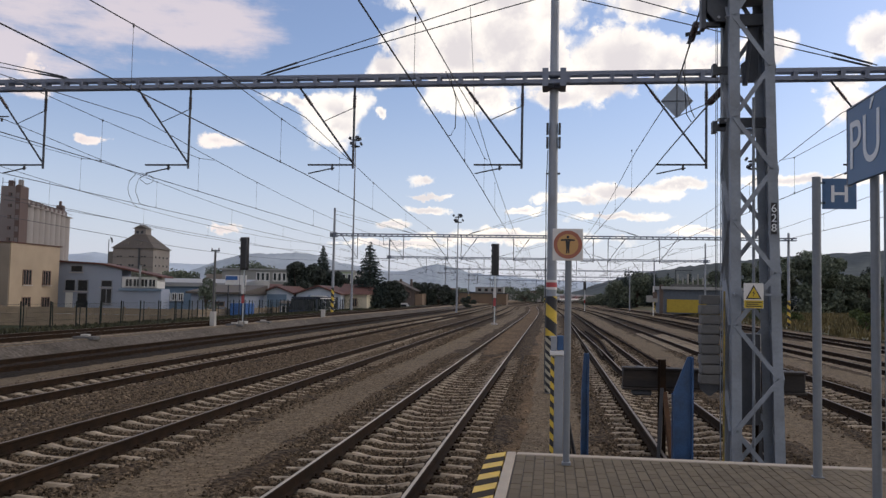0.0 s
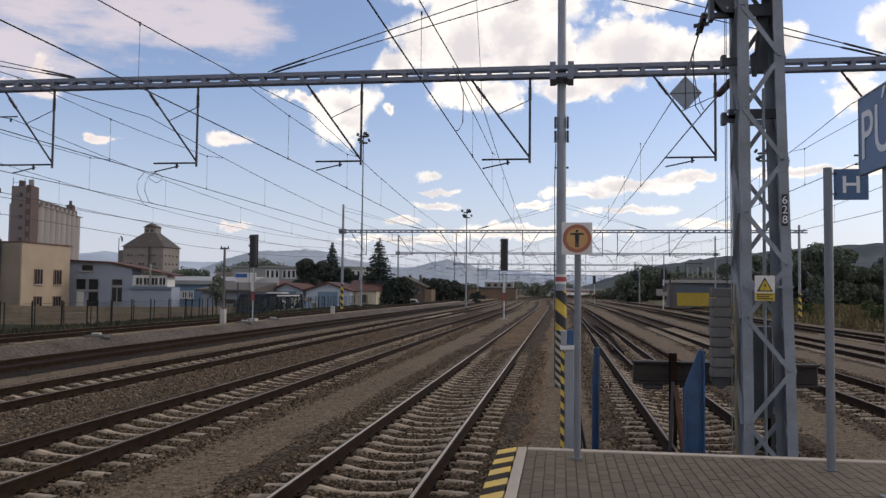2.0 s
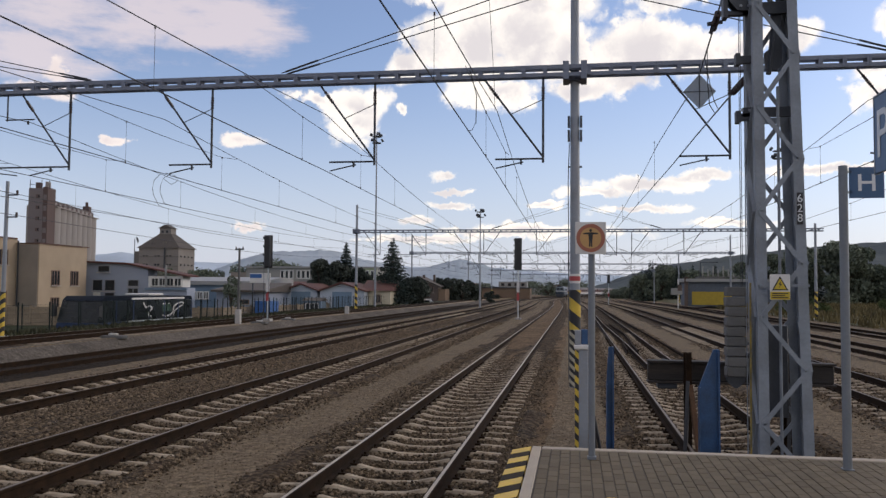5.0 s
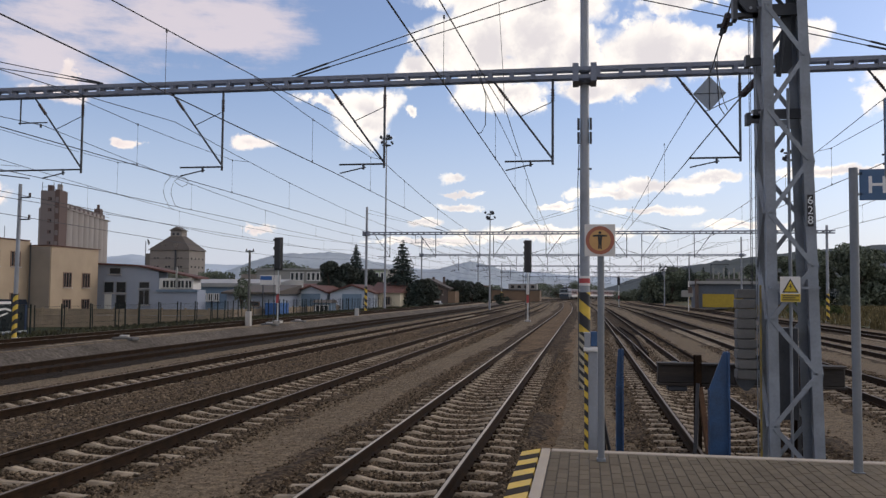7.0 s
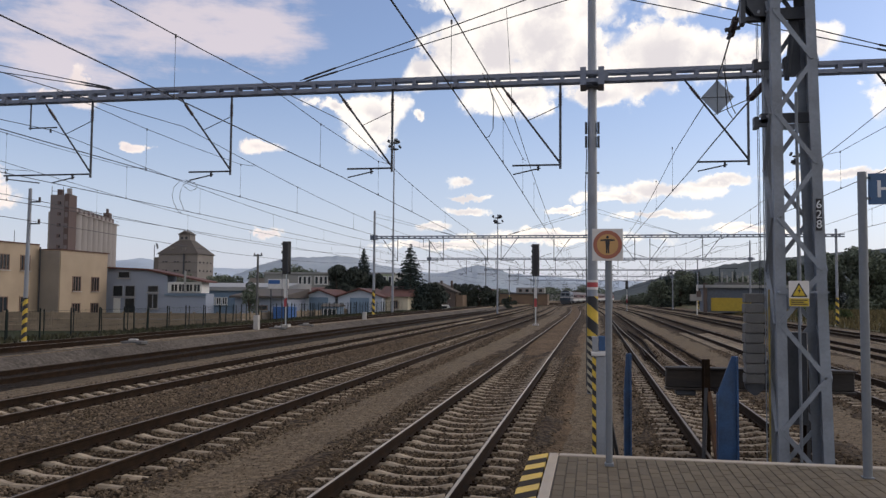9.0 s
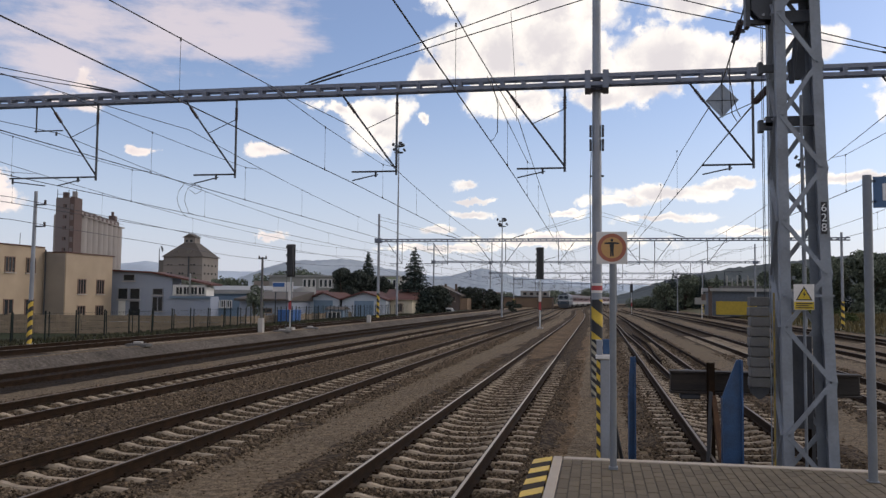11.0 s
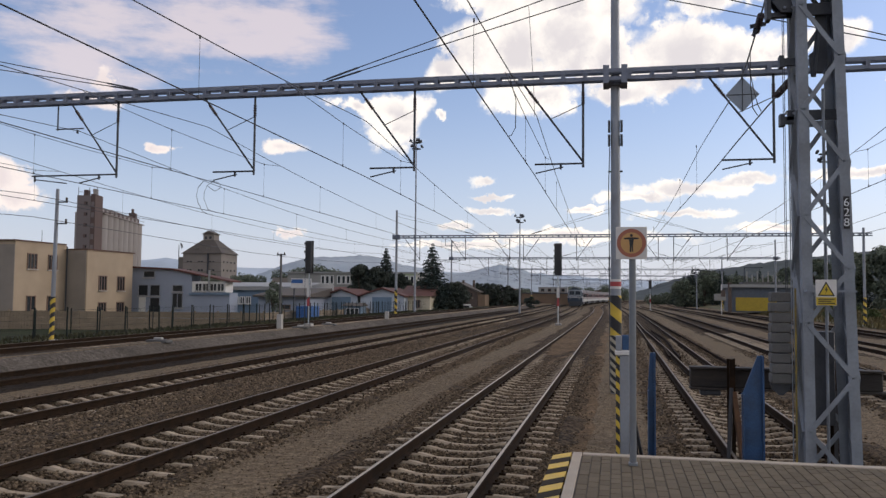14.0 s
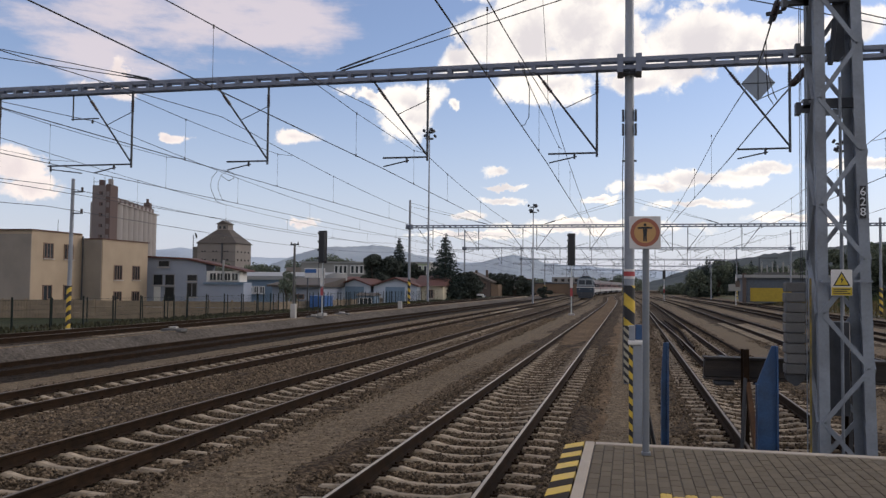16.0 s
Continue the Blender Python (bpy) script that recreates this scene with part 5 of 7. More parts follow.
# ---- railway furniture ----
LAMPGLASS = glass("lamp_glass", (0.25, 0.27, 0.28), 0.1)


def signal_mast(x, y, z, top, head_low, w, label):
    s = thing("railway_signal", label, "signal", pose(x, y, z), group="railway signals")
    h0, h1 = head_low - z, top - z
    n = 12
    for i in range(n):
        a, b = i * h0 / n, (i + 1) * h0 / n
        part("mast_band", Shape().tube((0, 0, a), (0, 0, b), 0.05, n=12), RED if i == 6 else GALV_PALE, s, "red mast band" if i == 6 else "pale grey mast band")
    part("base", Shape().block(-0.25, 0.25, -0.25, 0.25, -0.1, 0.15, 0.02), CONCRETE, s)
    part("back_board", Shape().block(-w / 2, w / 2, -0.04, 0.0, h0, h1, 0.02), BLACK, s)
    part("lamp_case", Shape().block(-w / 2 + 0.06, w / 2 - 0.06, -0.25, -0.041, h0 + 0.08, h1 - 0.08, 0.03), BLACK, s)
    k = int((h1 - h0) / 0.42)
    for i in range(k):
        zz = h0 + 0.3 + i * (h1 - h0 - 0.45) / max(1, k - 1)
        part("hood", Shape().tube((0, 0.0, zz), (0, 0.3, zz - 0.03), 0.13, n=12), BLACK, s)
        part("side_hood", Shape().box(-w / 2 - 0.07, -w / 2 - 0.002, -0.1, 0.12, zz - 0.08, zz + 0.06), BLACK, s)
    part("ladder", Shape().bar((-0.16, -0.3, 0), (-0.16, -0.3, h1), 0.025).bar((0.16, -0.3, 0), (0.16, -0.3, h1), 0.025), DARKSTEEL, s)
    part("number_plate", Shape().box(-0.12, 0.12, -0.085, -0.075, h0 * 0.55, h0 * 0.75), WHITE, s, "small white plate")
    part("red_plate", Shape().box(-0.1, 0.1, -0.085, -0.075, h0 * 0.38, h0 * 0.52), RED, s, "small red plate")


signal_mast(-18.35, 47.8, BENCH, 5.67, 3.69, 0.52, "tall black signal head on a pale red-banded mast")
signal_mast(-4.75, 70.0, 0.0, 6.87, 4.17, 0.62, "tall black signal head on a slim pale mast between tracks")
signal_mast(5.9, 150.0, 0.0, 5.4, 3.9, 0.5, "distant black signal on a thin pale mast")


def light_mast(x, y, z, top, label):
    s = thing("lighting_mast", label, "light mast", pose(x, y, z), group="yard lighting masts")
    h = top - z
    part("pole", Shape().tube((0, 0, 0), (0, 0, h), 0.13, 0.055, n=14), GALV, s)
    for k in (1.2, 0.5):
        part("platform_ring", Shape().tube((0, 0, h - k), (0, 0, h - k + 0.07), 0.5, n=16), DARKSTEEL, s)
    for i in range(6):
        a = i * math.pi / 3
        c, d = math.cos(a), math.sin(a)
        part("floodlight", Shape().block(-0.2, 0.2, -0.1, 0.12, -0.16, 0.16, 0.03).move(Matrix.Translation((c * 0.62, d * 0.62, h - (0.25 if i % 2 else 0.9))) @ Euler((0.5, 0, a - 1.57)).to_matrix().to_4x4()), DARKSTEEL, s)


light_mast(-21.55, 88, BENCH, 19.7, "tall slim grey yard lighting mast with floodlights")
light_mast(-12.55, 110, 0.0, 13.4, "grey yard lighting mast with a floodlight head")
light_mast(18.6, 80, 0.0, 16.0, "grey lighting mast beyond the outer tracks")
light_mast(15.6, 170, 0.0, 8.2, "short grey lighting mast far along the yard")
light_mast(4.2, 190, 0.0, 12.5, "distant slim grey lighting mast")


def small_posts():
    s = thing("utility_pole", "thin grey pole with a crossarm and pale concrete foot", "pole", pose(-18.4, 43.5, BENCH))
    part("pole", Shape().tube((0, 0, 0.5), (0, 0, 4.2), 0.07, 0.06, n=10), CONCRETE_DARK, s)
    part("foot", Shape().block(-0.14, 0.14, -0.14, 0.14, -0.1, 0.8, 0.02), CONCRETE, s)
    part("crossarm", Shape().box(-0.25, 0.25, -0.04, 0.04, 4.1, 4.17), DARKSTEEL, s)
    for x in (-0.2, 0.2):
        part("insulator", Shape().tube((x, 0, 4.17), (x, 0, 4.28), 0.035, n=8), INSUL, s)
    s = thing("marker_post", "short pale concrete post beside the track", "post", pose(-17.95, 64, BENCH))
    part("post", Shape().block(-0.16, 0.16, -0.1, 0.1, -0.1, 0.62, 0.02), CONCRETE, s)
    s = thing("catenary_pole", "grey pole with hazard-striped base beside the fence", "pole", pose(-21.6, 28.6, BENCH))
    part("pole", Shape().tube((0, 0, 0), (0.05, 0, 6.0), 0.09, 0.065, n=14), GALV, s)
    part("hazard_wrap", Shape().tube((0, 0, 0.08), (0.012, 0, 1.75), 0.097, 0.094, n=18), HAZARD_POLE, s, "yellow and black hazard bands")
    part("foot", Shape().tube((0, 0, -0.2), (0, 0, 0.08), 0.26, n=12), CONCRETE, s)
    for z in (5.45, 4.6):
        part("bracket", Shape().box(0.05, 0.5, -0.03, 0.03, z, z + 0.05), DARKSTEEL, s)
        part("insulator", Shape().tube((0.47, 0, z + 0.05), (0.47, 0, z + 0.2), 0.045, n=8), INSUL, s)
    w = thing("feeder_wires", "thin feeder wires along the fence side", "overhead wire", pose(0, 0, 0))
    for i, z in enumerate((6.1, 5.28)):
        pts = []
        for k in range(31):
            f = k / 30
            y = -20 + 280 * f
            seg = (y - 28.6) / 48.4
            fr = seg - math.floor(seg)
            pts.append((-21.15 - 0.4 * (y > 80), y, z + 0.3 * min(1, max(0, (y - 28) / 50)) - 0.6 * 4 * fr * (1 - fr)))
        part("wire", Shape().wire(pts, 0.012), WIRE, w)
    for x, y in ((-17.9, 30.2), (-17.85, 45.3), (-18.0, 50.5)):
        s = thing("drain_cover", "small dusty concrete drain cover on the gravel strip", "drain cover", pose(x, y, BENCH))
        part("cover", Shape().block(-0.45, 0.45, -0.25, 0.25, -0.05, 0.07, 0.02), CONCRETE_DARK, s)
        part("lump", Shape().block(-0.2, 0.15, -0.12, 0.1, 0.071, 0.16, 0.03), CONCRETE, s)


small_posts()
GREEN_STEEL = mat("dark_green_steel", (0.005, 0.010, 0.008), 0.6, vary=0.2, bump=0.03, spec=0.2)


def fence():
    f = thing("wire_fence", "dark green steel mesh fence along the railway bench", "fence", pose(-22.3, 0, BENCH - 0.02))
    pm = Shape().box(-0.025, 0.025, -0.025, 0.025, 0, 1.34).mesh("post")
    pm.materials.append(GREEN_STEEL)
    pan = Shape()
    for i in range(7):
        pan.box(-0.002, 0.002, 0.03, 2.0, 0.08 + i * 0.19, 0.085 + i * 0.19)
    for i in range(1, 13):
        pan.box(-0.0015, 0.0015, i * 0.155, i * 0.155 + 0.003, 0.05, 1.24)
    mm = pan.mesh("mesh_panel", 0)
    mm.materials.append(GREEN_STEEL)
    rnd = random.Random(2)
    y = 14.0
    while y < 96:
        part("post", pm, GREEN_STEEL, f).matrix_basis = pose(rnd.uniform(-0.03, 0.03), y, 0, rnd.uniform(-1, 1), rnd.uniform(-1, 1), 0)
        part("mesh_panel", mm, GREEN_STEEL, f).location = (0, y + 0.03, 0)
        if rnd.random() < 0.45:
            part("post", pm, GREEN_STEEL, f).matrix_basis = pose(rnd.uniform(-0.03, 0.03), y + rnd.uniform(0.8, 1.3), 0, rnd.uniform(-1, 1), rnd.uniform(-1, 1), 0)
        y += 2.06
    g = thing("wire_fence", "older thin dark post and wire fence beside the road", "fence", pose(-24.6, 0, -0.62))
    tall = Shape().box(-0.02, 0.02, -0.02, 0.02, 0, 2.3).mesh("post")
    tall.materials.append(GREEN_STEEL)
    y = 20.0
    while y < 96:
        part("post", tall, GREEN_STEEL, g).matrix_basis = pose(rnd.uniform(-0.04, 0.04), y + rnd.uniform(-0.1, 0.1), 0, rnd.uniform(-1.5, 1.5), rnd.uniform(-1.5, 1.5), 0)
        y += 2.3
    for z in (1.0, 1.4, 1.8, 2.2):
        part("wire", Shape().bar((0, 19, z), (0, 96, z), 0.008), GREEN_STEEL, g)


def concrete_wall():
    w = thing("concrete_wall", "low beige precast concrete panel wall behind the road", "wall", pose(0, 0, 0), kind="structure")
    a, b, c = Vector((-74, 62.5, ROAD_Z)), Vector((-32.5, 73, ROAD_Z)), Vector((-31.2, 116, ROAD_Z))
    for p, q in ((a, b), (b, c)):
        n = int((q - p).length / 2.1)
        for i in range(n):
            u, v = p.lerp(q, i / n), p.lerp(q, (i + 1) / n)
            d = (v - u).normalized()
            for k in range(3):
                z = k * 0.58
                part("panel", Shape().bar(u + d * 0.08 + Vector((0, 0, z + 0.285)), v - d * 0.08 + Vector((0, 0, z + 0.285)), 0.07, 0.56), WALL_BEIGE, w)
            part("post", Shape().bar(u + Vector((0, 0, 0)), u + Vector((0, 0, 1.85)), 0.15, 0.15), WALL_BEIGE, w)


WALL_BEIGE = mat("beige_concrete_panel", (0.225, 0.175, 0.12), 0.85, vary=0.2, scale=1.2, fine=30, tint=(0.16, 0.122, 0.085), tint_amount=0.4, random_amount=0.12)
fence(), concrete_wall()

# ---- buildings ----
CREAM = mat("cream_render", (0.365, 0.285, 0.20), 0.85, vary=0.15, scale=0.5, fine=20, tint=(0.30, 0.23, 0.16), tint_amount=0.5)
# Grey of plain walls, and of the shade coloured onto the office's ends.
GREY_SHADE_REND = mat("grey_and_shade_render", (0.25, 0.215, 0.18), 0.85, vary=0.15, scale=0.5, fine=20, tint=(0.19, 0.165, 0.14), tint_amount=0.5)
BLUEREND = mat("pale_blue_render", (0.27, 0.30, 0.365), 0.85, vary=0.1, scale=0.5, fine=20, tint=(0.28, 0.31, 0.36), tint_amount=0.4)
BLUEDARK = mat("blue_grey_cladding", (0.14, 0.20, 0.27), 0.7, vary=0.15, scale=0.6, fine=20)
REDROOF = mat("brown_red_roof", (0.10, 0.043, 0.034), 0.8, vary=0.25, scale=0.8, fine=12)
DARKROOF = mat("dark_roof", (0.06, 0.06, 0.065), 0.8, vary=0.25, scale=0.8, fine=12)
LIGHTROOF = mat("light_metal_roof", (0.27, 0.27, 0.26), 0.55, vary=0.15, scale=0.6, fine=10)
SILO = mat("silo_concrete", (0.28, 0.255, 0.24), 0.85, vary=0.14, scale=0.12, fine=3, stretch=(1, 1, 0.15), tint=(0.20, 0.18, 0.17), tint_amount=0.6)
SILO_DARK = mat("silo_tower_brick", (0.10, 0.068, 0.060), 0.85, vary=0.15, scale=0.3, fine=6)
SILO_GREY = mat("lilac_grey_concrete", (0.165, 0.142, 0.14), 0.85, vary=0.18, scale=0.2, fine=5, tint=(0.15, 0.13, 0.125), tint_amount=0.5)
STONEWALL = mat("old_grey_masonry", (0.21, 0.185, 0.165), 0.85, vary=0.15, scale=0.3, fine=8, tint=(0.18, 0.16, 0.14), tint_amount=0.4)
OFFICE = mat("pale_office_render", (0.25, 0.245, 0.23), 0.85, vary=0.1, scale=0.4, fine=15)
BRICKY = mat("brown_brick", (0.10, 0.075, 0.063), 0.85, vary=0.2, scale=0.8, fine=12)
PANE = glass("dark_window_pane", (0.02, 0.024, 0.028), 0.25)
WFRAME = mat("white_window_frame", (0.62, 0.61, 0.58), 0.6, vary=0.06, bump=0.02)
PALEBLUE = mat("pale_blue_plaster", (0.42, 0.46, 0.52), 0.85, vary=0.12, scale=0.6, fine=20)
GREYFRAME = mat("grey_window_frame", (0.25, 0.26, 0.29), 0.6, vary=0.08, bump=0.02)
BROWNFRAME = mat("brown_window_frame", (0.16, 0.10, 0.07), 0.6, vary=0.1, bump=0.02)


def window(parent, face, at, u0, u1, z0, z1, frame_mat=WFRAME, mullions=1, t=0.09):
    """A framed window on a wall: face '+x' or '-y', at the wall's plane."""
    def bx(s, a0, a1, b0, b1, d0, d1):
        if face == "+x":
            s.box(at + d0, at + d1, a0, a1, b0, b1)
        else:
            s.box(a0, a1, at - d1, at - d0, b0, b1)
        return s
    w = part("window", bx(Shape(), u0 + t, u1 - t, z0 + 0.001, z0 + t, 0.004, 0.09), frame_mat, parent)
    part("head", bx(Shape(), u0 + t, u1 - t, z1 - t, z1, 0.004, 0.09), frame_mat, w)
    for v in (u0, u1 - t):
        part("jamb", bx(Shape(), v, v + t, z0, z1, 0.004, 0.092), frame_mat, w)
    for i in range(mullions):
        m = u0 + (u1 - u0) * (i + 1) / (mullions + 1)
        part("mullion", bx(Shape(), m - t / 2, m + t / 2, z0 + t, z1 - t, 0.004, 0.08), frame_mat, w)
    part("pane", bx(Shape(), u0 + t, u1 - t, z0 + t, z1 - t, 0.004, 0.03), PANE, w)
    part("sill", bx(Shape(), u0 - 0.08, u1 + 0.08, z0 - 0.08, z0 - 0.004, 0.004, 0.2), CONCRETE, w)
    return w


def cream_building():
    h = thing("office_building", "two-storey flat-roofed cream rendered building with brown windows", "building", pose(0, 0, 0))
    part("front_wing", Shape().box(-72, -57, 81, 89.8, ROAD_Z, 7.1), CREAM, h)
    part("side_wing", Shape().box(-84, -59.6, 73, 80.99, ROAD_Z, 7.6), CREAM, h)
    # Thin sheets on the faces away from the sun: shade as grey colour.
    part("grey_gable", Shape().box(-84, -59.6, 72.9, 72.99, ROAD_Z, 7.2), GREY_SHADE_REND, h, "end wall with its shade coloured in as grey")
    part("grey_return", Shape().box(-59.59, -57.1, 80.9, 80.985, ROAD_Z, 7.0), GREY_SHADE_REND, h, "return wall with its shade coloured in as grey")
    part("cornice", Shape().box(-72.2, -56.85, 80.85, 90.0, 7.1, 7.19), REDROOF, h)
    part("upper_cornice", Shape().box(-84.2, -59.45, 72.75, 80.79, 7.6, 7.70), REDROOF, h)
    part("downpipe", Shape().tube((-59.3, 80.7, ROAD_Z), (-59.3, 80.7, 7.4), 0.07, n=8), DARKSTEEL, h)
    for y in (83.9, 87.4):
        window(h, "+x", -57, y - 0.75, y + 0.75, 2.6, 4.3, BROWNFRAME, 2)
        window(h, "+x", -57, y - 0.75, y + 0.75, -0.4, 1.3, BROWNFRAME, 2)
    for y in (75.5, 78.7):
        window(h, "+x", -59.6, y - 0.75, y + 0.75, 4.75, 6.4, BROWNFRAME, 2)
        window(h, "+x", -59.6, y - 0.7, y + 0.7, -0.3, 2.0, BROWNFRAME, 1)
    window(h, "-y", 72.9, -64.8, -63.3, 4.2, 5.9, BROWNFRAME, 1)
    part("antenna", Shape().tube((-62, 80, 7.2), (-62, 80, 9.2), 0.03, n=6), DARKSTEEL, h)


def blue_building():
    h = thing("workshop_building", "pale blue rendered workshop with a long brown-red sloping roof", "building", pose(0, 92, 0))
    poly = [(-58.6, ROAD_Z), (-45.4, ROAD_Z), (-45.4, 2.45), (-50.4, 2.5), (-50.4, 4.6), (-53.0, 5.2), (-58.6, 5.45)]
    part("wall", Shape().prism(poly, 1, 0, 2.2), BLUEREND, h)
    part("roof", Shape().prism([(-58.9, 5.46), (-53.0, 5.22), (-45.2, 3.75), (-45.2, 3.95), (-53.0, 5.42), (-58.9, 5.66)], 1, -0.4, 2.6), REDROOF, h)
    part("bay", Shape().box(-50.39, -46.0, 0.1, 2.1, 2.52, 3.84), WFRAME, h, "white glazed bay under the roof")
    for i in range(4):
        window(h, "-y", 0.1, -49.95 + i * 0.97, -49.05 + i * 0.97, 2.66, 3.6, WFRAME, 1, 0.06)
    window(h, "-y", 0, -57.55, -56.15, 2.0, 3.4, GREYFRAME, 0)
    window(h, "-y", 0, -55.95, -54.55, 2.0, 3.4, GREYFRAME, 0)
    window(h, "-y", 0, -55.95, -54.55, 0.0, 1.85, GREYFRAME, 0)
    window(h, "-y", 0, -52.95, -51.5, 2.55, 3.4, GREYFRAME, 0)
    window(h, "-y", 0, -52.95, -51.5, 0.6, 2.4, GREYFRAME, 1)
    window(h, "-y", 0, -56.9, -55.3, 4.25, 5.1, GREYFRAME, 0)
    part("door", Shape().box(-57.4, -56.5, -0.06, -0.004, ROAD_Z, 1.85), WFRAME, h, "pale open door")
    part("eave_board", Shape().box(-50.6, -45.3, -0.25, -0.005, 2.2, 2.42), BLUEDARK, h, "dark blue ledge under the bay")
    part("chimney", Shape().tube((-47.9, -0.4, 2.6), (-47.9, -0.4, 5.2), 0.13, n=10), LIGHTROOF, h, "steel flue pipe")
    s = thing("long_shed", "long low blue-grey shed with a light metal roof", "building", pose(0, 110, 0))
    part("wall", Shape().box(-58, -42.4, 0, 10, ROAD_Z, 2.9), BLUEDARK, s)
    part("roof", Shape().prism([(-0.4, 2.9), (10.4, 2.9), (10.4, 3.9), (5, 4.1), (-0.4, 3.45)], 0, -58.3, -42.2), LIGHTROOF, s)
    for i in range(3):
        window(s, "-y", 0, -53.6 + i * 0.92, -52.8 + i * 0.92, 0.9, 2.0, WFRAME, 1, 0.12)
    window(s, "-y", 0, -46.6, -45.0, 0.4, 1.0, BROWNFRAME)


def silos():
    s = thing("grain_silo", "tall grey concrete grain silo with a brown stair shaft", "silo", pose(-163.1, 240, ROAD_Z, 0, 0, 16.4))
    part("lift_tower", Shape().box(-6.3, -2.0, -7, 0, 0, 34.2), SILO_GREY, s)
    part("stair_shaft", Shape().box(-1.99, -0.6, -7.3, 0, 0, 34.6), SILO_DARK, s, "dark red-brown stair shaft")
    part("side_tower", Shape().box(-7.5, -6.31, -5, 3, 0, 29.0), SILO, s)
    for i in range(9):
        part("tower_window", Shape().box(-4.1, -3.0, -7.12, -7.01, 3.5 + i * 3.45, 4.6 + i * 3.45), SILO_DARK, s)
        part("tower_vent", Shape().box(-3.4, -3.05, -7.2, -7.121, 3.7 + i * 3.45, 4.4 + i * 3.45), PANE, s)
        part("shaft_opening", Shape().box(-1.8, -0.9, -7.42, -7.31, 3 + i * 3.45, 4.6 + i * 3.45), SILO_GREY, s)
    for i in range(8):
        part("bin", Shape().tube((-3.0, 3.2 + i * 5.7, 0), (-3.0, 3.2 + i * 5.7, 29.0), 3.0, n=28), SILO, s)
        part("web", Shape().box(-4.5, -1.6, 5.8 + i * 5.7, 6.4 + i * 5.7, 0, 28.9), SILO, s)
    part("roof_slab", Shape().box(-6.2, 0.1, 0.01, 46.5, 29.01, 29.3), SILO, s)
    part("gallery", Shape().box(-5.2, -1.6, 0.01, 45.0, 29.31, 31.3), SILO_DARK, s)
    for i in range(9):
        part("gallery_window", Shape().box(-1.59, -1.5, 2.0 + i * 4.8, 4.4 + i * 4.8, 29.8, 30.9), SILO, s)
    part("railing", Shape().bar((-0.1, 0.2, 30.3), (-0.1, 46.3, 30.3), 0.1), DARKSTEEL, s)
    part("roof_vent", Shape().box(-4, -1.8, 40, 43, 31.3, 33.2).tube((-3, 41.5, 33.2), (-3, 41.5, 34.8), 0.5, n=10), SILO_DARK, s)
    part("tower_head", Shape().box(-5.0, -3.6, -5, -3, 34.2, 36.2), SILO_DARK, s)
    part("shaft_head", Shape().box(-1.8, -0.8, -6, -4, 34.6, 36.4), SILO, s)
    for x in (-6.0, -2.6, -0.3):
        part("aerial", Shape().tube((x, -6.8, 34), (x, -6.8, 36.8), 0.09, n=6), DARKSTEEL, s)
    part("tower_railing", Shape().bar((-6.2, -6.9, 35.3), (-2.5, -6.9, 35.3), 0.1), DARKSTEEL, s)
    g = thing("granary", "old grey masonry granary with hipped roof and lantern", "building", pose(-128.1, 245.5, ROAD_Z))
    part("wall", Shape().box(-6.6, 6.6, -5.5, 5.5, 0, 16.0), STONEWALL, g)
    rf = Shape().add([(-7.1, -6.0, 16.01), (7.1, -6.0, 16.01), (7.1, 6.0, 16.01), (-7.1, 6.0, 16.01), (-1.9, -1.8, 20.6), (2.1, -1.8, 20.6), (2.1, 1.8, 20.6), (-1.9, 1.8, 20.6)],
                     [(3, 2, 1, 0), (4, 5, 6, 7), (0, 1, 5, 4), (1, 2, 6, 5), (2, 3, 7, 6), (3, 0, 4, 7)])
    part("roof", rf, DARKROOF_WARM, g)
    part("lantern", Shape().box(-1.8, 2.0, -1.7, 1.7, 20.3, 22.4), STONEWALL, g)
    part("lantern_roof", Shape().prism([(-2.3, 22.41), (2.5, 22.41), (0.1, 23.6)], 1, -2.0, 2.0), DARKROOF_WARM, g)
    part("annex", Shape().box(-9.0, -6.61, -4, 5, 0, 15.0), STONEWALL_D, g)
    for r in range(4):
        for i in range(6):
            part("hatch", Shape().box(-5.2 + i * 1.0 + (i // 2) * 1.9, -4.55 + i * 1.0 + (i // 2) * 1.9, -5.58, -5.51, 5.3 + r * 2.6, 5.85 + r * 2.6), PANE, g)
        for i in range(4):
            part("side_hatch", Shape().box(6.61, 6.68, -4.2 + i * 2.5, -3.5 + i * 2.5, 5.3 + r * 2.6, 5.85 + r * 2.6), PANE, g)
    for z in (7.3, 10.2, 13.1):
        part("band", Shape().box(-6.65, 6.65, -5.6, -5.52, z, z + 0.25), STONEWALL_D, g)
    for i in range(2):
        part("lantern_window", Shape().box(-1.2 + i * 1.5, -0.4 + i * 1.5, -1.78, -1.71, 20.9, 21.7), PANE, g)
        part("dormer", Shape().box(-3.2 + i * 4.2, -2.0 + i * 4.2, -5.0, -3.0, 16.6, 18.0), STONEWALL_D, g)
    part("lift_pipe", Shape().tube((2.2, -5.9, 4), (2.2, -5.9, 16), 0.25, n=8), DARKSTEEL, g)
    d = thing("satellite_dish", "dish aerial on a thin mast", "aerial", pose(-113.5, 200, ROAD_Z))
    part("mast", Shape().tube((0, 0, 0), (0, 0, 16.2), 0.1, n=8), DARKSTEEL, d)
    part("dish", Shape().tube((0.6, 0, 16.0), (0.9, 0.2, 16.1), 0.9, 0.5, n=16), DARKSTEEL, d)


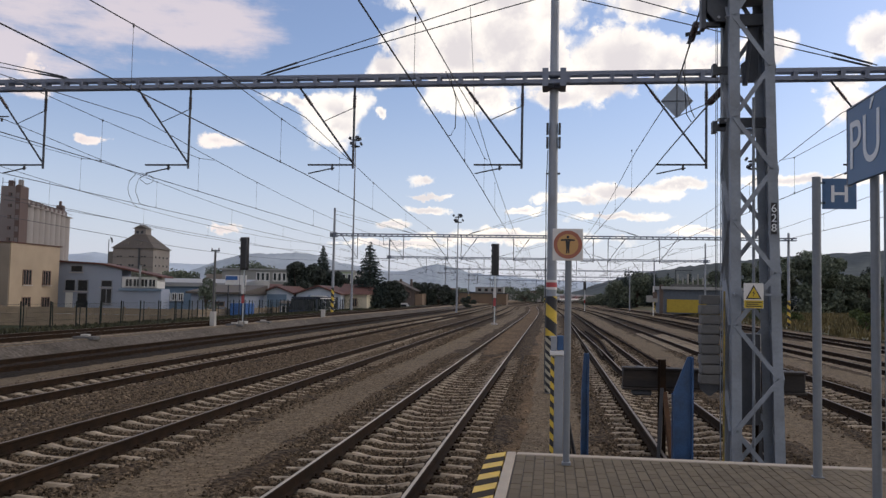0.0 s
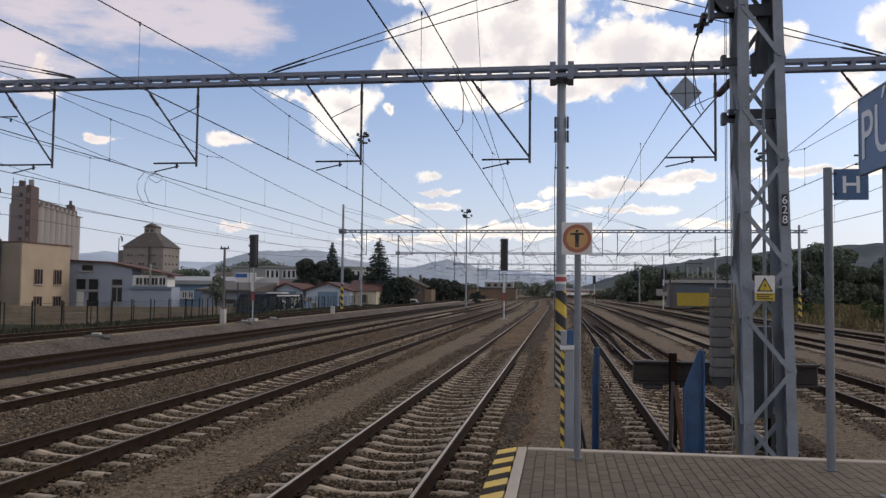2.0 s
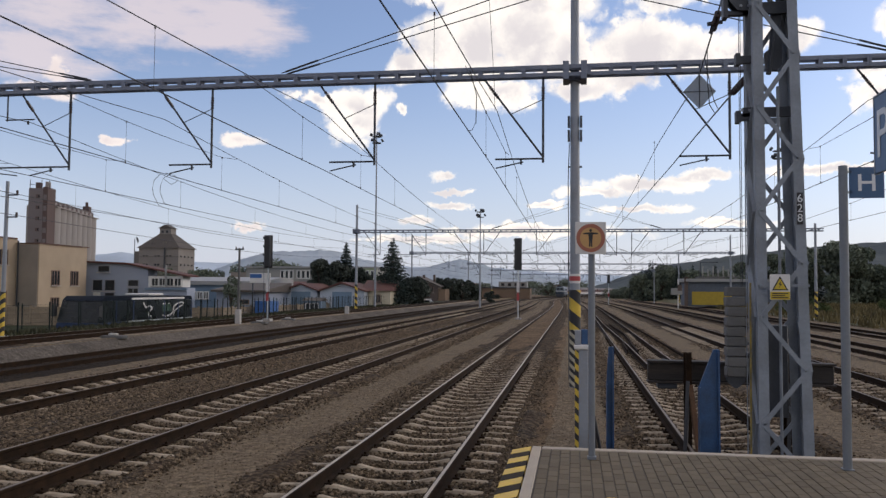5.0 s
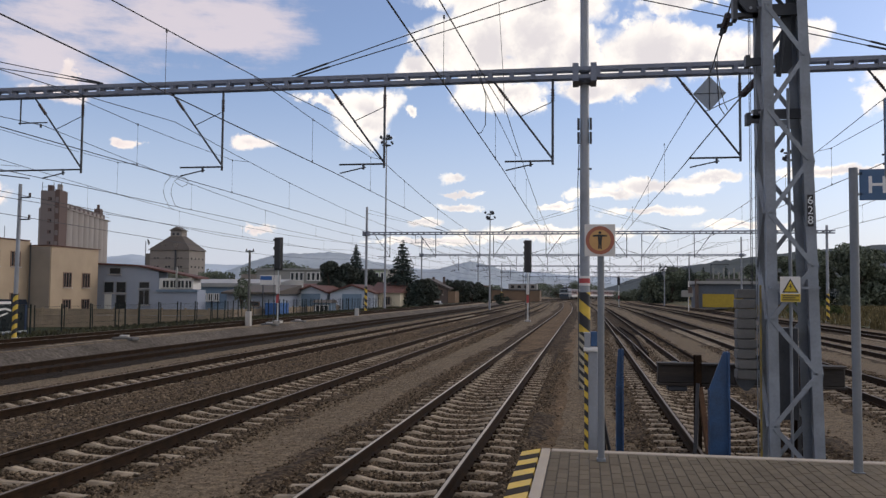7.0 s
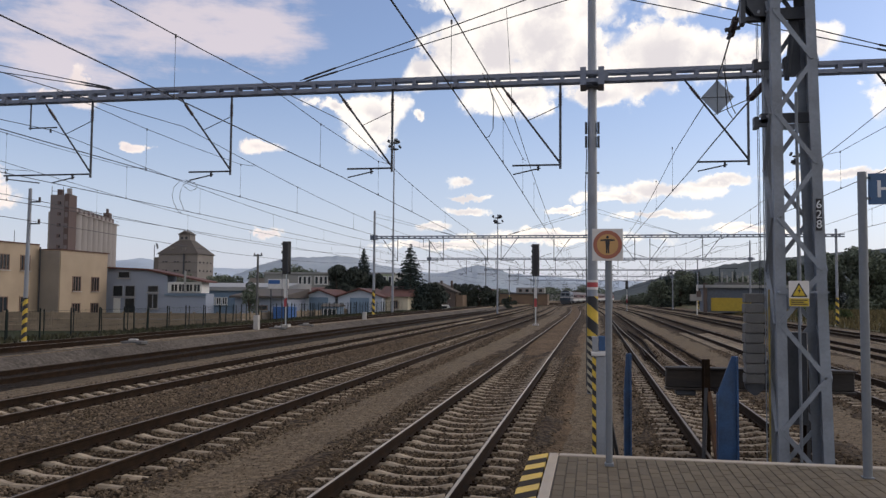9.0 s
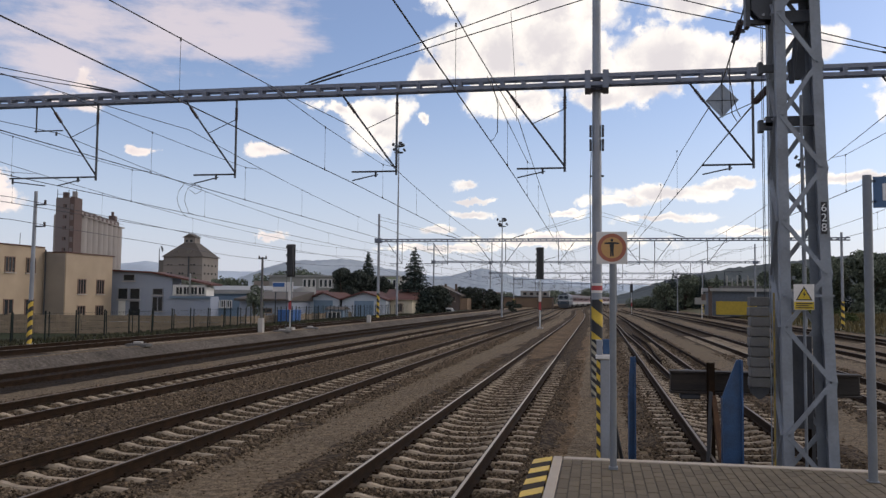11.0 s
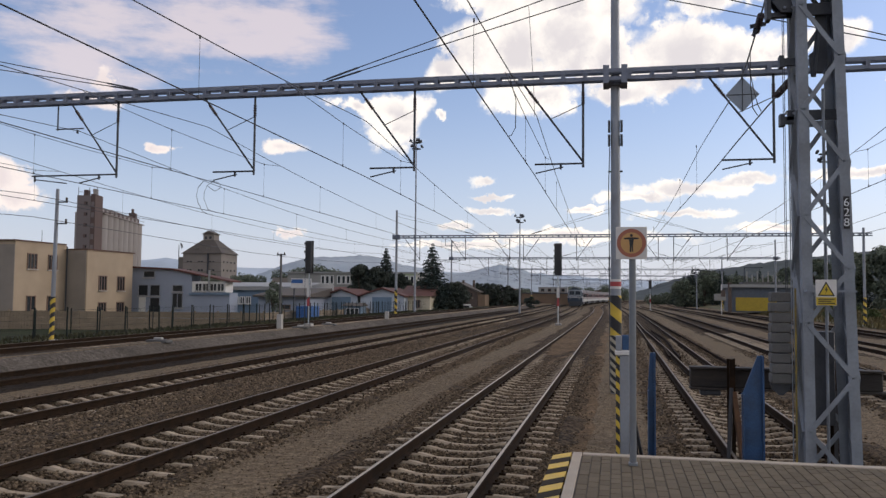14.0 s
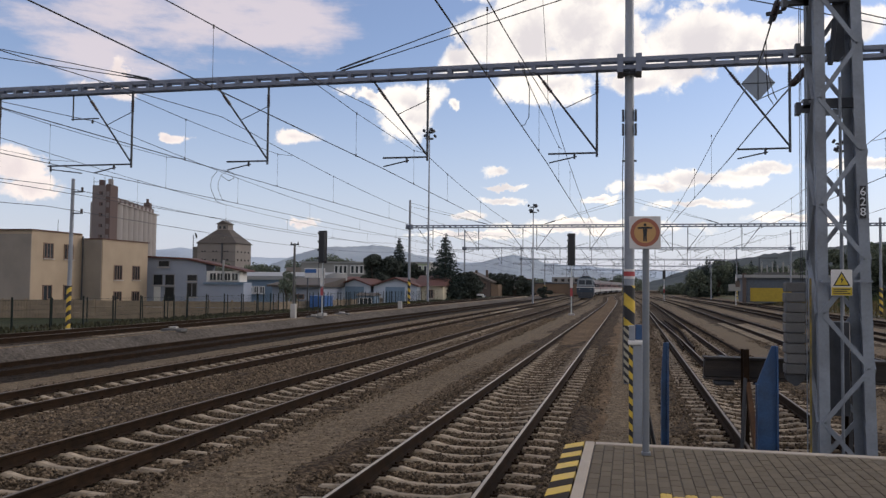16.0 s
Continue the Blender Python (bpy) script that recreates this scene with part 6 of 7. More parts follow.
DARKROOF_WARM = mat("weathered_slate_roof", (0.085, 0.072, 0.062), 0.85, vary=0.2, scale=0.3, fine=5)
STONEWALL_D = mat("dark_masonry", (0.14, 0.125, 0.11), 0.85, vary=0.2, scale=0.4, fine=8)


def middle_buildings():
    o = thing("school_building", "long pale flat-roofed office block with rows of windows", "building", pose(0, 150, 0))
    part("wall", Shape().box(-62, -36.5, 0, 12, ROAD_Z, 6.4), OFFICE, o)
    part("roof_edge", Shape().box(-62.3, -36.2, -0.3, 12.3, 6.4, 6.7), LIGHTROOF, o)
    for r, z in enumerate((4.4, 1.4)):
        for g in range(6):
            for i in range(3):
                x = -55.2 + g * 3.25 + i * 0.9
                window(o, "-y", 0, x, x + 0.78, z, z + 1.6, WFRAME, 0, 0.13)
    part("green_end", Shape().box(-40.2, -36.4, -0.12, -0.005, ROAD_Z, 6.39), mat("pale_green_render", (0.30, 0.34, 0.22), 0.85), o, "pale green end bay")
    for x in (-39.6, -38.6, -37.6):
        window(o, "-y", -0.12, x, x + 0.75, 4.4, 6.0, WFRAME, 0, 0.13)
    part("grey_block", Shape().box(-66, -62.01, 2, 12, ROAD_Z, 5.6), GREY_SHADE_REND, o)
    for x0, x1, zp, colour in ((-37.6, -33.2, 3.15, GARAGE_BLUE), (-32.8, -26.9, 3.3, GARAGE_BLUE)):
        g = thing("garage", "low gabled garage with pale blue front and brown roof", "garage", pose(0, 104, 0), group="garages")
        c = (x0 + x1) / 2
        part("wall", Shape().prism([(x0, ROAD_Z), (x1, ROAD_Z), (x1, 2.2), (c, zp - 0.15), (x0, 2.2)], 1, 0, 9), PALEBLUE, g)
        part("door", Shape().box(c - 1.3, c + 1.3, -0.08, -0.005, ROAD_Z, 2.1), colour, g, "pale painted double door")
        part("roof", Shape().prism([(x0 - 0.3, 2.12), (c, zp - 0.12), (x1 + 0.3, 2.12), (x1 + 0.3, 2.3), (c, zp + 0.08), (x0 - 0.3, 2.3)], 1, -0.5, 9.4), REDROOF, g)
    s = thing("cottage", "cream plastered low house with a brown-red roof", "house", pose(0, 106, 0))
    part("wall", Shape().box(-27.8, -23.9, 0, 8, ROAD_Z, 2.3), mat("cream_plaster", (0.5, 0.44, 0.33), 0.85, scale=0.5, fine=15), s)
    part("roof", Shape().prism([(-0.5, 2.28), (8.5, 2.28), (4, 3.7)], 0, -28.0, -23.6), REDROOF, s)
    window(s, "-y", 0, -25.9, -25.2, 0.7, 1.8, BROWNFRAME)
    r = thing("red_roofed_hall", "low hall with a wide brown-red roof", "building", pose(0, 120, 0))
    part("wall", Shape().box(-44, -26, 0, 8, ROAD_Z, 2.2), GREY_SHADE_REND, r)
    part("roof", Shape().prism([(-0.4, 2.2), (8.4, 2.2), (4, 3.6)], 0, -44.3, -25.7), REDROOF, r)
    d = thing("low_hall", "low grey hall with a dark flat roof", "building", pose(0, 96, 0))
    part("wall", Shape().box(-43.5, -37.2, 0, 8, ROAD_Z, 2.0), BLUEREND, d)
    part("roof", Shape().prism([(-0.8, 2.0), (8.3, 2.0), (8.3, 3.2), (-0.8, 2.25)], 0, -43.9, -36.8), DARKROOF_WARM, d)
    window(d, "-y", 0, -40.8, -39.2, 0.5, 1.1, BROWNFRAME)
    k = thing("kiosk", "small dark glazed kiosk with brown roof", "kiosk", pose(-29.6, 92, ROAD_Z))
    part("wall", Shape().box(-1.0, 1.0, -1, 1, 0, 2.2), BLUEDARK, k)
    part("roof", Shape().prism([(-1.3, 2.2), (1.3, 2.2), (0.0, 2.55)], 0, -1.2, 1.2), DARKROOF_WARM, k)
    window(k, "-y", -1, -0.8, 0.75, 0.9, 1.95, WFRAME, 2, 0.06)
    b = thing("container", "blue steel container behind the fence", "container", pose(-30.8, 80, ROAD_Z))
    part("body", Shape().block(-0.8, 0.8, -1.2, 1.2, 0, 2.3, 0.03), BLUECONT, b)
    for i in range(5):
        part("rib", Shape().box(-0.7 + i * 0.31, -0.6 + i * 0.31, -1.24, -1.203, 0.1, 2.2), BLUECONT, b)
    p = thing("billboard", "white and blue billboard on steel legs", "billboard", pose(-35.5, 90, ROAD_Z))
    part("panel", Shape().block(-1.25, 1.25, -0.08, 0.0, 4.2, 5.3, 0.02), WHITE, p)
    part("blue_band", Shape().box(-1.2, 0.2, -0.09, -0.082, 4.75, 5.2), BLUECONT, p, "blue printed area")
    for x in (-0.9, 0.9):
        part("leg", Shape().bar((x, 0.05, 0), (x, 0.05, 4.3), 0.12), DARKSTEEL, p)
    h = thing("brick_house", "old brown brick house with dark gabled roof", "house", pose(-2.1, 150, 0))
    part("wall", Shape().prism([(-29.6, ROAD_Z), (-22.8, ROAD_Z), (-22.8, 3.0), (-26.6, 4.7), (-29.6, 3.2)], 1, 0, 8), BRICKY, h)
    part("roof", Shape().prism([(-30.0, 3.1), (-26.6, 4.75), (-22.4, 2.95), (-22.4, 3.15), (-26.6, 5.0), (-30.0, 3.35)], 1, -0.4, 8.4), DARKROOF_WARM, h)
    window(h, "-y", 0, -24.4, -23.6, 2.0, 3.0, BROWNFRAME)
    part("annex", Shape().box(-22.7, -21.4, 0, 5, ROAD_Z, 2.6), OCHRE_D, h, "ochre annex")
    for x in (-26.0, -24.0):
        part("chimney", Shape().box(x - 0.2, x + 0.2, 3, 3.4, 4.0, 5.3), BRICKY, h)
    f = thing("ochre_warehouse", "long ochre-brown low warehouse far along the tracks", "building", pose(0, 232, 0))
    part("wall", Shape().box(-26, -12.5, 0, 10, -0.2, 3.1), OCHRE_D, f)
    part("roof", Shape().box(-26.3, -12.2, -0.3, 10.3, 3.1, 3.35), DARKROOF, f)
    part("upper_wall", Shape().box(-21.5, -13.5, 3, 9, 3.36, 5.0), OFFICE, f)
    for i in range(4):
        window(f, "-y", 3, -20.8 + i * 1.9, -19.8 + i * 1.9, 3.7, 4.6, BROWNFRAME, 0)


GARAGE_BLUE = mat("faded_blue_door", (0.15, 0.215, 0.29), 0.75, vary=0.15, scale=0.8, fine=20)
BLUECONT = mat("container_blue", (0.03, 0.10, 0.28), 0.5, vary=0.15, scale=1.5, fine=20)
OCHRE_D = mat("faded_ochre", (0.17, 0.115, 0.075), 0.85, vary=0.2, scale=0.4, fine=10)
cream_building(), blue_building(), silos(), middle_buildings()


def right_buildings():
    b = thing("depot_building", "low depot building with yellow lower wall and pale roof", "building", pose(-1.2, 130, 0.3))
    part("wall", Shape().box(18.2, 30.5, 0, 9, 0, 3.7), mat("grey_cladding", (0.085, 0.10, 0.125), 0.7), b)
    part("yellow_wall", Shape().box(18.7, 24.5, -0.1, -0.005, 0.2, 2.2), mat("ochre_yellow_panel", (0.36, 0.26, 0.035), 0.8, vary=0.2), b, "yellow lower wall")
    part("roof", Shape().prism([(-0.6, 3.7), (9.5, 3.7), (9.5, 4.3), (-0.6, 4.15)], 0, 17.8, 30.9), LIGHTROOF, b)
    part("side_post", Shape().box(17.6, 18.1, -0.3, 0.2, 0, 4.4), BRICKY, b)
    s = thing("relay_cabinet", "pale grey and brown relay cabinet on a mast", "cabinet", pose(14.9, 126, 0))
    part("mast", Shape().tube((0.1, 0, 0), (0.1, 0, 4.4), 0.07, n=8), WHITE, s)
    part("cabinet", Shape().block(-0.9, 0.7, -0.3, 0.3, 2.0, 3.0, 0.03), OFFICE, s)
    part("red_panel", Shape().box(0.0, 0.6, -0.36, -0.31, 2.6, 3.5), BRICKY, s)
    t = thing("substation", "distant switchyard of grey steel frames", "substation", pose(34, 200, 4.9))
    part("wall", Shape().box(-5.5, 6, 0, 6, -4.6, 1.2), CONCRETE_DARK, t)
    for i in range(9):
        part("bushing", Shape().tube((-4.6 + i * 1.15, 0, 1.2), (-4.6 + i * 1.15, 0, 3.6 - 0.8 * (i % 2)), 0.16, n=8), OFFICE, t)
    part("gantry_frame", Shape().bar((-5, 1, 1.2), (-5, 1, 4.6), 0.2).bar((5.4, 1, 1.2), (5.4, 1, 4.2), 0.2).bar((-5, 1, 4.5), (-1, 1, 4.5), 0.2), DARKSTEEL, t)
    rnd = random.Random(21)
    for i in range(9):
        x, y = 330 + rnd.uniform(-30, 110), 900 + rnd.uniform(-40, 60)
        h = thing("hillside_house", "small pale house with dark roof on the hillside", "house", pose(x, y, 14 + i * 2.6, 0, 0, rnd.uniform(-20, 20)), group="hillside houses")
        part("wall", Shape().box(-5, 5, -4, 4, -6, 6), WALLS_FAR, h)
        part("roof", Shape().prism([(-5.5, 6), (5.5, 6), (0, 10)], 1, -4.5, 4.5), REDROOF, h)


def distant_town():
    rnd = random.Random(31)
    for i in range(9):
        x, y = -75 + i * 8.5 + rnd.uniform(-3, 3), 420 + rnd.uniform(0, 140)
        h = thing("distant_building", "pale flat-roofed building far along the line", "building", pose(x, y, -0.5), group="distant buildings")
        w, t = rnd.uniform(5, 10), rnd.uniform(3.5, 7)
        part("wall", Shape().box(-w, w, -4, 4, 0, t), WALLS_FAR, h)
        part("roof", Shape().prism([(-w - 0.4, t), (w + 0.4, t), (w + 0.4, t + 0.4), (0, t + rnd.uniform(0.5, 2.5)), (-w - 0.4, t + 0.4)], 1, -4.4, 4.4), rnd.choice((REDROOF, DARKROOF, LIGHTROOF)), h)
        for k in range(4):
            part("window", Shape().box(-w + 1.2 + k * (2 * w - 2.4) / 3.6, -w + 2.2 + k * (2 * w - 2.4) / 3.6, -4.06, -4.005, t * 0.4, t * 0.7), PANE, h)


WALLS_FAR = mat("far_house_render", (0.34, 0.33, 0.31), 0.85, vary=0.1)
right_buildings(), distant_town()

# ---- trees and hills ----
def leafy(name, base, second):
    m = mat(name, base, 0.85, vary=0.35, scale=0.6, fine=4, bump=0, tint=second, tint_amount=0.5)
    N, L = m.node_tree.nodes, m.node_tree.links
    b = N["Principled BSDF"]
    src = b.inputs["Base Color"].links[0].from_socket
    g = N.new("ShaderNodeNewGeometry")
    r = N.new("ShaderNodeMath")
    r.operation = "MULTIPLY_ADD"
    L.new(g.outputs["Random Per Island"], r.inputs[0])
    r.inputs[1].default_value, r.inputs[2].default_value = 0.9, 0.55
    v = N.new("ShaderNodeVectorMath")
    v.operation = "SCALE"
    L.new(src, v.inputs[0])
    L.new(r.outputs[0], v.inputs["Scale"])
    L.new(v.outputs[0], b.inputs["Base Color"])
    b.inputs["Specular IOR Level"].default_value = 0.2
    return m


LEAF = leafy("broad_leaves", (0.06, 0.08, 0.03), (0.09, 0.10, 0.04))
LEAF_DARK = leafy("dark_leaves", (0.115, 0.135, 0.10), (0.14, 0.155, 0.105))
NEEDLE = leafy("spruce_needles", (0.038, 0.052, 0.047), (0.05, 0.063, 0.053))
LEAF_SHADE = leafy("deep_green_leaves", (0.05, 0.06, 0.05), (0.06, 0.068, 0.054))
BARK = mat("bark", (0.075, 0.055, 0.042), 0.9, vary=0.3, scale=4, fine=20, stretch=(1, 1, 0.2))


def leaf_mesh(name, centres, sizes, rng, material, flat=0.0):
    n = len(centres)
    a = rng.normal(size=(n, 3))
    a[:, 2] *= 1 - flat
    a /= np.linalg.norm(a, axis=1, keepdims=True)
    b = np.cross(a, rng.normal(size=(n, 3)))
    b /= np.linalg.norm(b, axis=1, keepdims=True)
    s = np.asarray(sizes)[:, None]
    v = np.stack([centres - a * s, centres + b * s * 0.55, centres + a * s, centres - b * s * 0.55], 1).reshape(-1, 3)
    f = np.arange(4 * n).reshape(-1, 4)
    me = bpy.data.meshes.new(name)
    me.from_pydata(v.tolist(), [], f.tolist())
    me.materials.append(material)
    return me


def broad_tree(x, y, z, h, w, seed, material=None, label="leafy green tree with a rounded uneven crown", n=2600, low=0.25):
    rng = np.random.default_rng(seed)
    t = thing("tree", label, "tree", pose(x, y, z), group="broadleaf trees")
    tr = Shape().tube((0, 0, -0.1), (0, 0, h * 0.5), w * 0.04 + 0.05, w * 0.025, n=9)
    lobes = []
    for i in range(11):
        a, rr = rng.uniform(0, 6.28), rng.uniform(0.1, 0.36) * w
        zz = h * rng.uniform(low + 0.12, 0.86)
        rr *= 1.15 - abs(zz / h - 0.55)
        c = np.array([rr * np.cos(a), rr * np.sin(a), zz])
        lobes.append((c, w * rng.uniform(0.14, 0.25)))
        tr.tube((0, 0, h * rng.uniform(0.2, 0.45)), tuple(c), w * 0.018 + 0.02, 0.015, n=6)
    lobes.append((np.array([0, 0, h * 0.86]), w * 0.16))
    part("trunk", tr, BARK, t)
    pts, sz = [], []
    per = 2 * n // len(lobes)
    for c, r in lobes:
        d = rng.normal(size=(per, 3))
        d /= np.linalg.norm(d, axis=1, keepdims=True)
        d *= (r * rng.uniform(0.35, 1.15, (per, 1)) ** 0.6)
        d[:, 2] *= 0.8
        pts.append(c + d)
    pts = np.concatenate(pts)
    part("crown", leaf_mesh("crown", pts, rng.uniform(0.5, 1.2, len(pts)) * (0.028 * w + 0.06), rng, material or LEAF), None, t)
    return t


def spruce(x, y, z, h, w, seed, n=5200):
    n *= 2
    rng = np.random.default_rng(seed)
    t = thing("spruce", "dark green pointed spruce tree", "tree", pose(x, y, z), group="spruces")
    part("trunk", Shape().tube((0, 0, -0.1), (0, 0, h * 0.97), w * 0.045, 0.02, n=9), BARK, t)
    whorls = 26
    k = np.floor(whorls * (1 - np.sqrt(rng.uniform(0, 1, n)))).astype(int)
    f = (k + rng.uniform(-0.2, 0.2, n)) / whorls
    length = (w / 2) * (1 - np.clip(f, 0, 1)) ** 0.9
    nb = 11
    br = rng.integers(0, nb, n)
    a = (br + 0.37 * k) * 2 * np.pi / nb + rng.normal(0, 0.16, n)
    rad = length * rng.uniform(0.05, 1.0, n) ** 0.7 * (0.82 + 0.25 * np.sin(br * 3.1 + k * 1.7)) + 0.05
    zz = h * (0.04 + 0.95 * f) - 0.22 * rad + 0.05 * rad ** 2 / (w / 2) + rng.normal(0, 0.06, n)
    pts = np.stack([rad * np.cos(a), rad * np.sin(a), zz], 1)
    part("crown", leaf_mesh("crown", pts, rng.uniform(0.5, 1.3, n) * (0.012 * h + 0.05), rng, NEEDLE, 0.6), None, t)


spruce(-33.3, 118, ROAD_Z, 10.8, 6.0, 31)
spruce(-24.5, 110, ROAD_Z, 10.9, 8.6, 32)
for i, (x, y, h, w) in enumerate(((-36.5, 116, 8.3, 6.0), (-34.4, 117, 8.0, 6.0), (-31.8, 120, 7.0, 4.6), (-26.6, 113, 5.6, 5.8), (-22.6, 112, 5.2, 5.4), (-24.6, 112, 5.8, 5.6))):
    broad_tree(x, y, ROAD_Z, h, w, 40 + i, LEAF_SHADE, "dark dense tree behind the garages", 5200, 0.2)
broad_tree(-36.8, 85, ROAD_Z, 5.2, 3.0, 50, LEAF_DARK, "small thin tree in front of the shed", 800)
for i, (x, y, h, w) in enumerate(((-24.0, 156, 6.0, 5.4), (-21.8, 158, 5.8, 5.2), (-19.9, 161, 5.0, 4.6), (-16.9, 166, 2.0, 2.4), (-20.5, 205, 3.4, 4), (-27.0, 215, 5, 5), (-33.5, 190, 5.5, 5))):
    broad_tree(x, y, ROAD_Z, h, w, 60 + i, LEAF_SHADE, "dark bushy tree beside the distant tracks", 1800, 0.05)
for i, (x, y, h, w) in enumerate(((-115, 222, 9, 11), (-107, 225, 8.5, 12), (-100, 215, 8.6, 12), (-92, 216, 10, 12), (-85, 214, 10.5, 13), (-78, 212, 11, 13), (-70, 205, 9.5, 11), (-128, 190, 12, 13), (-137, 186, 14, 14))):
    broad_tree(x, y, ROAD_Z, h, w, 70 + i, LEAF_DARK, "dark leafy tree beyond the workshops", 1600, 0.05)
for i, (x, y, h, w) in enumerate(((31.5, 140, 8.6, 7.5), (36.5, 142, 9.6, 8.0), (41.5, 140, 10.2, 9.5), (46.5, 143, 9.8, 9.0), (50.5, 140, 7.2, 7), (55, 146, 6.5, 8), (28.6, 150, 7.5, 6), (60, 150, 7.0, 9), (66, 152, 7.6, 9), (72, 150, 8, 9), (39, 150, 10.6, 7))):
    broad_tree(x, y, 0.3, h, w, 90 + i, LEAF_DARK, "large dark green tree beyond the yard", 4200, 0.0)
for i, (x, y, h, w) in enumerate(((17.5, 222, 7, 9), (22.4, 224, 9.8, 10), (27.5, 226, 8.0, 10), (33, 230, 7.4, 9), (39, 228, 8, 10))):
    broad_tree(x, y, 0.0, h, w, 110 + i, LEAF_DARK, "dark tree at the foot of the hill", 2000, 0.0)
rs = random.Random(77)
for i in range(13):
    x, y = -95 + i * 8.2 + rs.uniform(-2, 2), 400 + rs.uniform(0, 160)
    broad_tree(x, y, -0.6, rs.uniform(5, 9), rs.uniform(11, 18), 300 + i, LEAF_DARK, "dark tree far along the line", 900, 0.0)
for i in range(14):
    x, y = 19 + rs.uniform(0, 26), 215 + rs.uniform(0, 70)
    spruce(x, y, 0.0, rs.uniform(6.5, 11), rs.uniform(5, 7.5), 200 + i, 2200)
for i in range(9):
    x, y = 30 + rs.uniform(0, 34), 138 + rs.uniform(0, 16)
    spruce(x, y, 0.3, rs.uniform(7.5, 11), rs.uniform(5, 7), 230 + i, 2800)
for i in range(10):
    x, y = 20 + i * 2.8 + rs.uniform(-1, 1), 235 + rs.uniform(0, 40)
    broad_tree(x, y, 0.0, rs.uniform(5, 9), rs.uniform(8, 13), 250 + i, LEAF_DARK, "dark tree in the wood below the hill", 1800, 0.0)
for i in range(16):
    x, y = 12.5 + i * 1.5 + rs.uniform(-0.6, 0.6), 300 + rs.uniform(-15, 25)
    broad_tree(x + bend(y) * 0.6, y, 0.0, 2.6 + i * 0.32 + rs.uniform(-0.5, 0.7), rs.uniform(5, 8), 400 + i, LEAF_DARK, "dark low tree at the edge of the distant wood", 900, 0.0)
for i in range(26):
    x, y = 21.5 + rs.uniform(0, 22), 52 + rs.uniform(0, 70)
    broad_tree(x, y, ground_height(x, y), rs.uniform(0.7, 1.7), rs.uniform(1.2, 2.6), 140 + i, LEAF, "low green bush in the dry grass", 420, 0.0)


def grass_tufts(name, boxes, count, seed, height, material, label):
    rng = np.random.default_rng(seed)
    area = np.array([(b[1] - b[0]) * (b[3] - b[2]) for b in boxes])
    bx = np.array(boxes)[rng.choice(len(boxes), count, p=area / area.sum())]
    x, y = rng.uniform(bx[:, 0], bx[:, 1]), rng.uniform(bx[:, 2], bx[:, 3])
    z = np.array([ground_height(a, b) for a, b in zip(x, y)])
    a = rng.uniform(0, 6.28, count)
    h = rng.uniform(0.4, 1.0, count) * height
    w = 0.06 + 0.12 * h
    lean = rng.normal(0, 0.25, (count, 2)) * h[:, None]
    p0 = np.stack([x - np.cos(a) * w, y - np.sin(a) * w, z], 1)
    p1 = np.stack([x + np.cos(a) * w, y + np.sin(a) * w, z], 1)
    p2 = np.stack([x + lean[:, 0], y + lean[:, 1], z + h], 1)
    me = bpy.data.meshes.new(name)
    me.from_pydata(np.stack([p0, p1, p2], 1).reshape(-1, 3).tolist(), [], np.arange(3 * count).reshape(-1, 3).tolist())
    me.materials.append(material)
    tagged(new(name, me), label, "grass", kind="stuff")


TUFT_DRY = leafy("dry_stalks", (0.125, 0.098, 0.045), (0.075, 0.07, 0.03))
TUFT_GREEN = leafy("green_stalks", (0.040, 0.042, 0.022), (0.07, 0.06, 0.034))
grass_tufts("dry_grass_tufts", [(20.5, 48, 38, 130)], 16000, 5, 0.7, TUFT_DRY, "tall dry yellow grass beyond the outer tracks")
grass_tufts("verge_tufts", [(-25.2, -22.6, 25, 100), (-21.9, -21.2, 25, 100)], 16000, 6, 0.24, TUFT_GREEN, "green grass tufts along the fence")


def ridge(name, points, dist, material, label, depth, seed, rough):
    """A hill line: crest elevations (degrees) by direction (degrees right of the tracks), at a distance."""
    az = [p[0] for p in points]
    elv = [p[1] for p in points]
    nz = np.linspace(az[0], az[-1], 220)
    s = Shape()
    rows = 9
    for j in range(rows):
        f = j / (rows - 1)
        d = dist + depth * f
        for a in nz:
            e = np.interp(a, az, elv)
            hgt = math.tan(radians(e)) * (dist + depth) + 2.4
            v = Vector((a * 0.35, j * 0.8, seed))
            hgt = -3 + (hgt + 3) * (math.sin(f * math.pi / 2) ** 1.2) * (1 + (1 - f) * 0.25 * noise.noise(v)) + rough * noise.noise(Vector((a * 3.1, j * 1.7, seed + 5))) * (0.3 + f)
            s.v.append((d * math.sin(radians(a)), d * math.cos(radians(a)), hgt))
    n = len(nz)
    s.f = [(j * n + i, j * n + i + 1, (j + 1) * n + i + 1, (j + 1) * n + i) for j in range(rows - 1) for i in range(n - 1)]
    tagged(part(name, s, material, smooth=80), label, "hill", kind="structure")


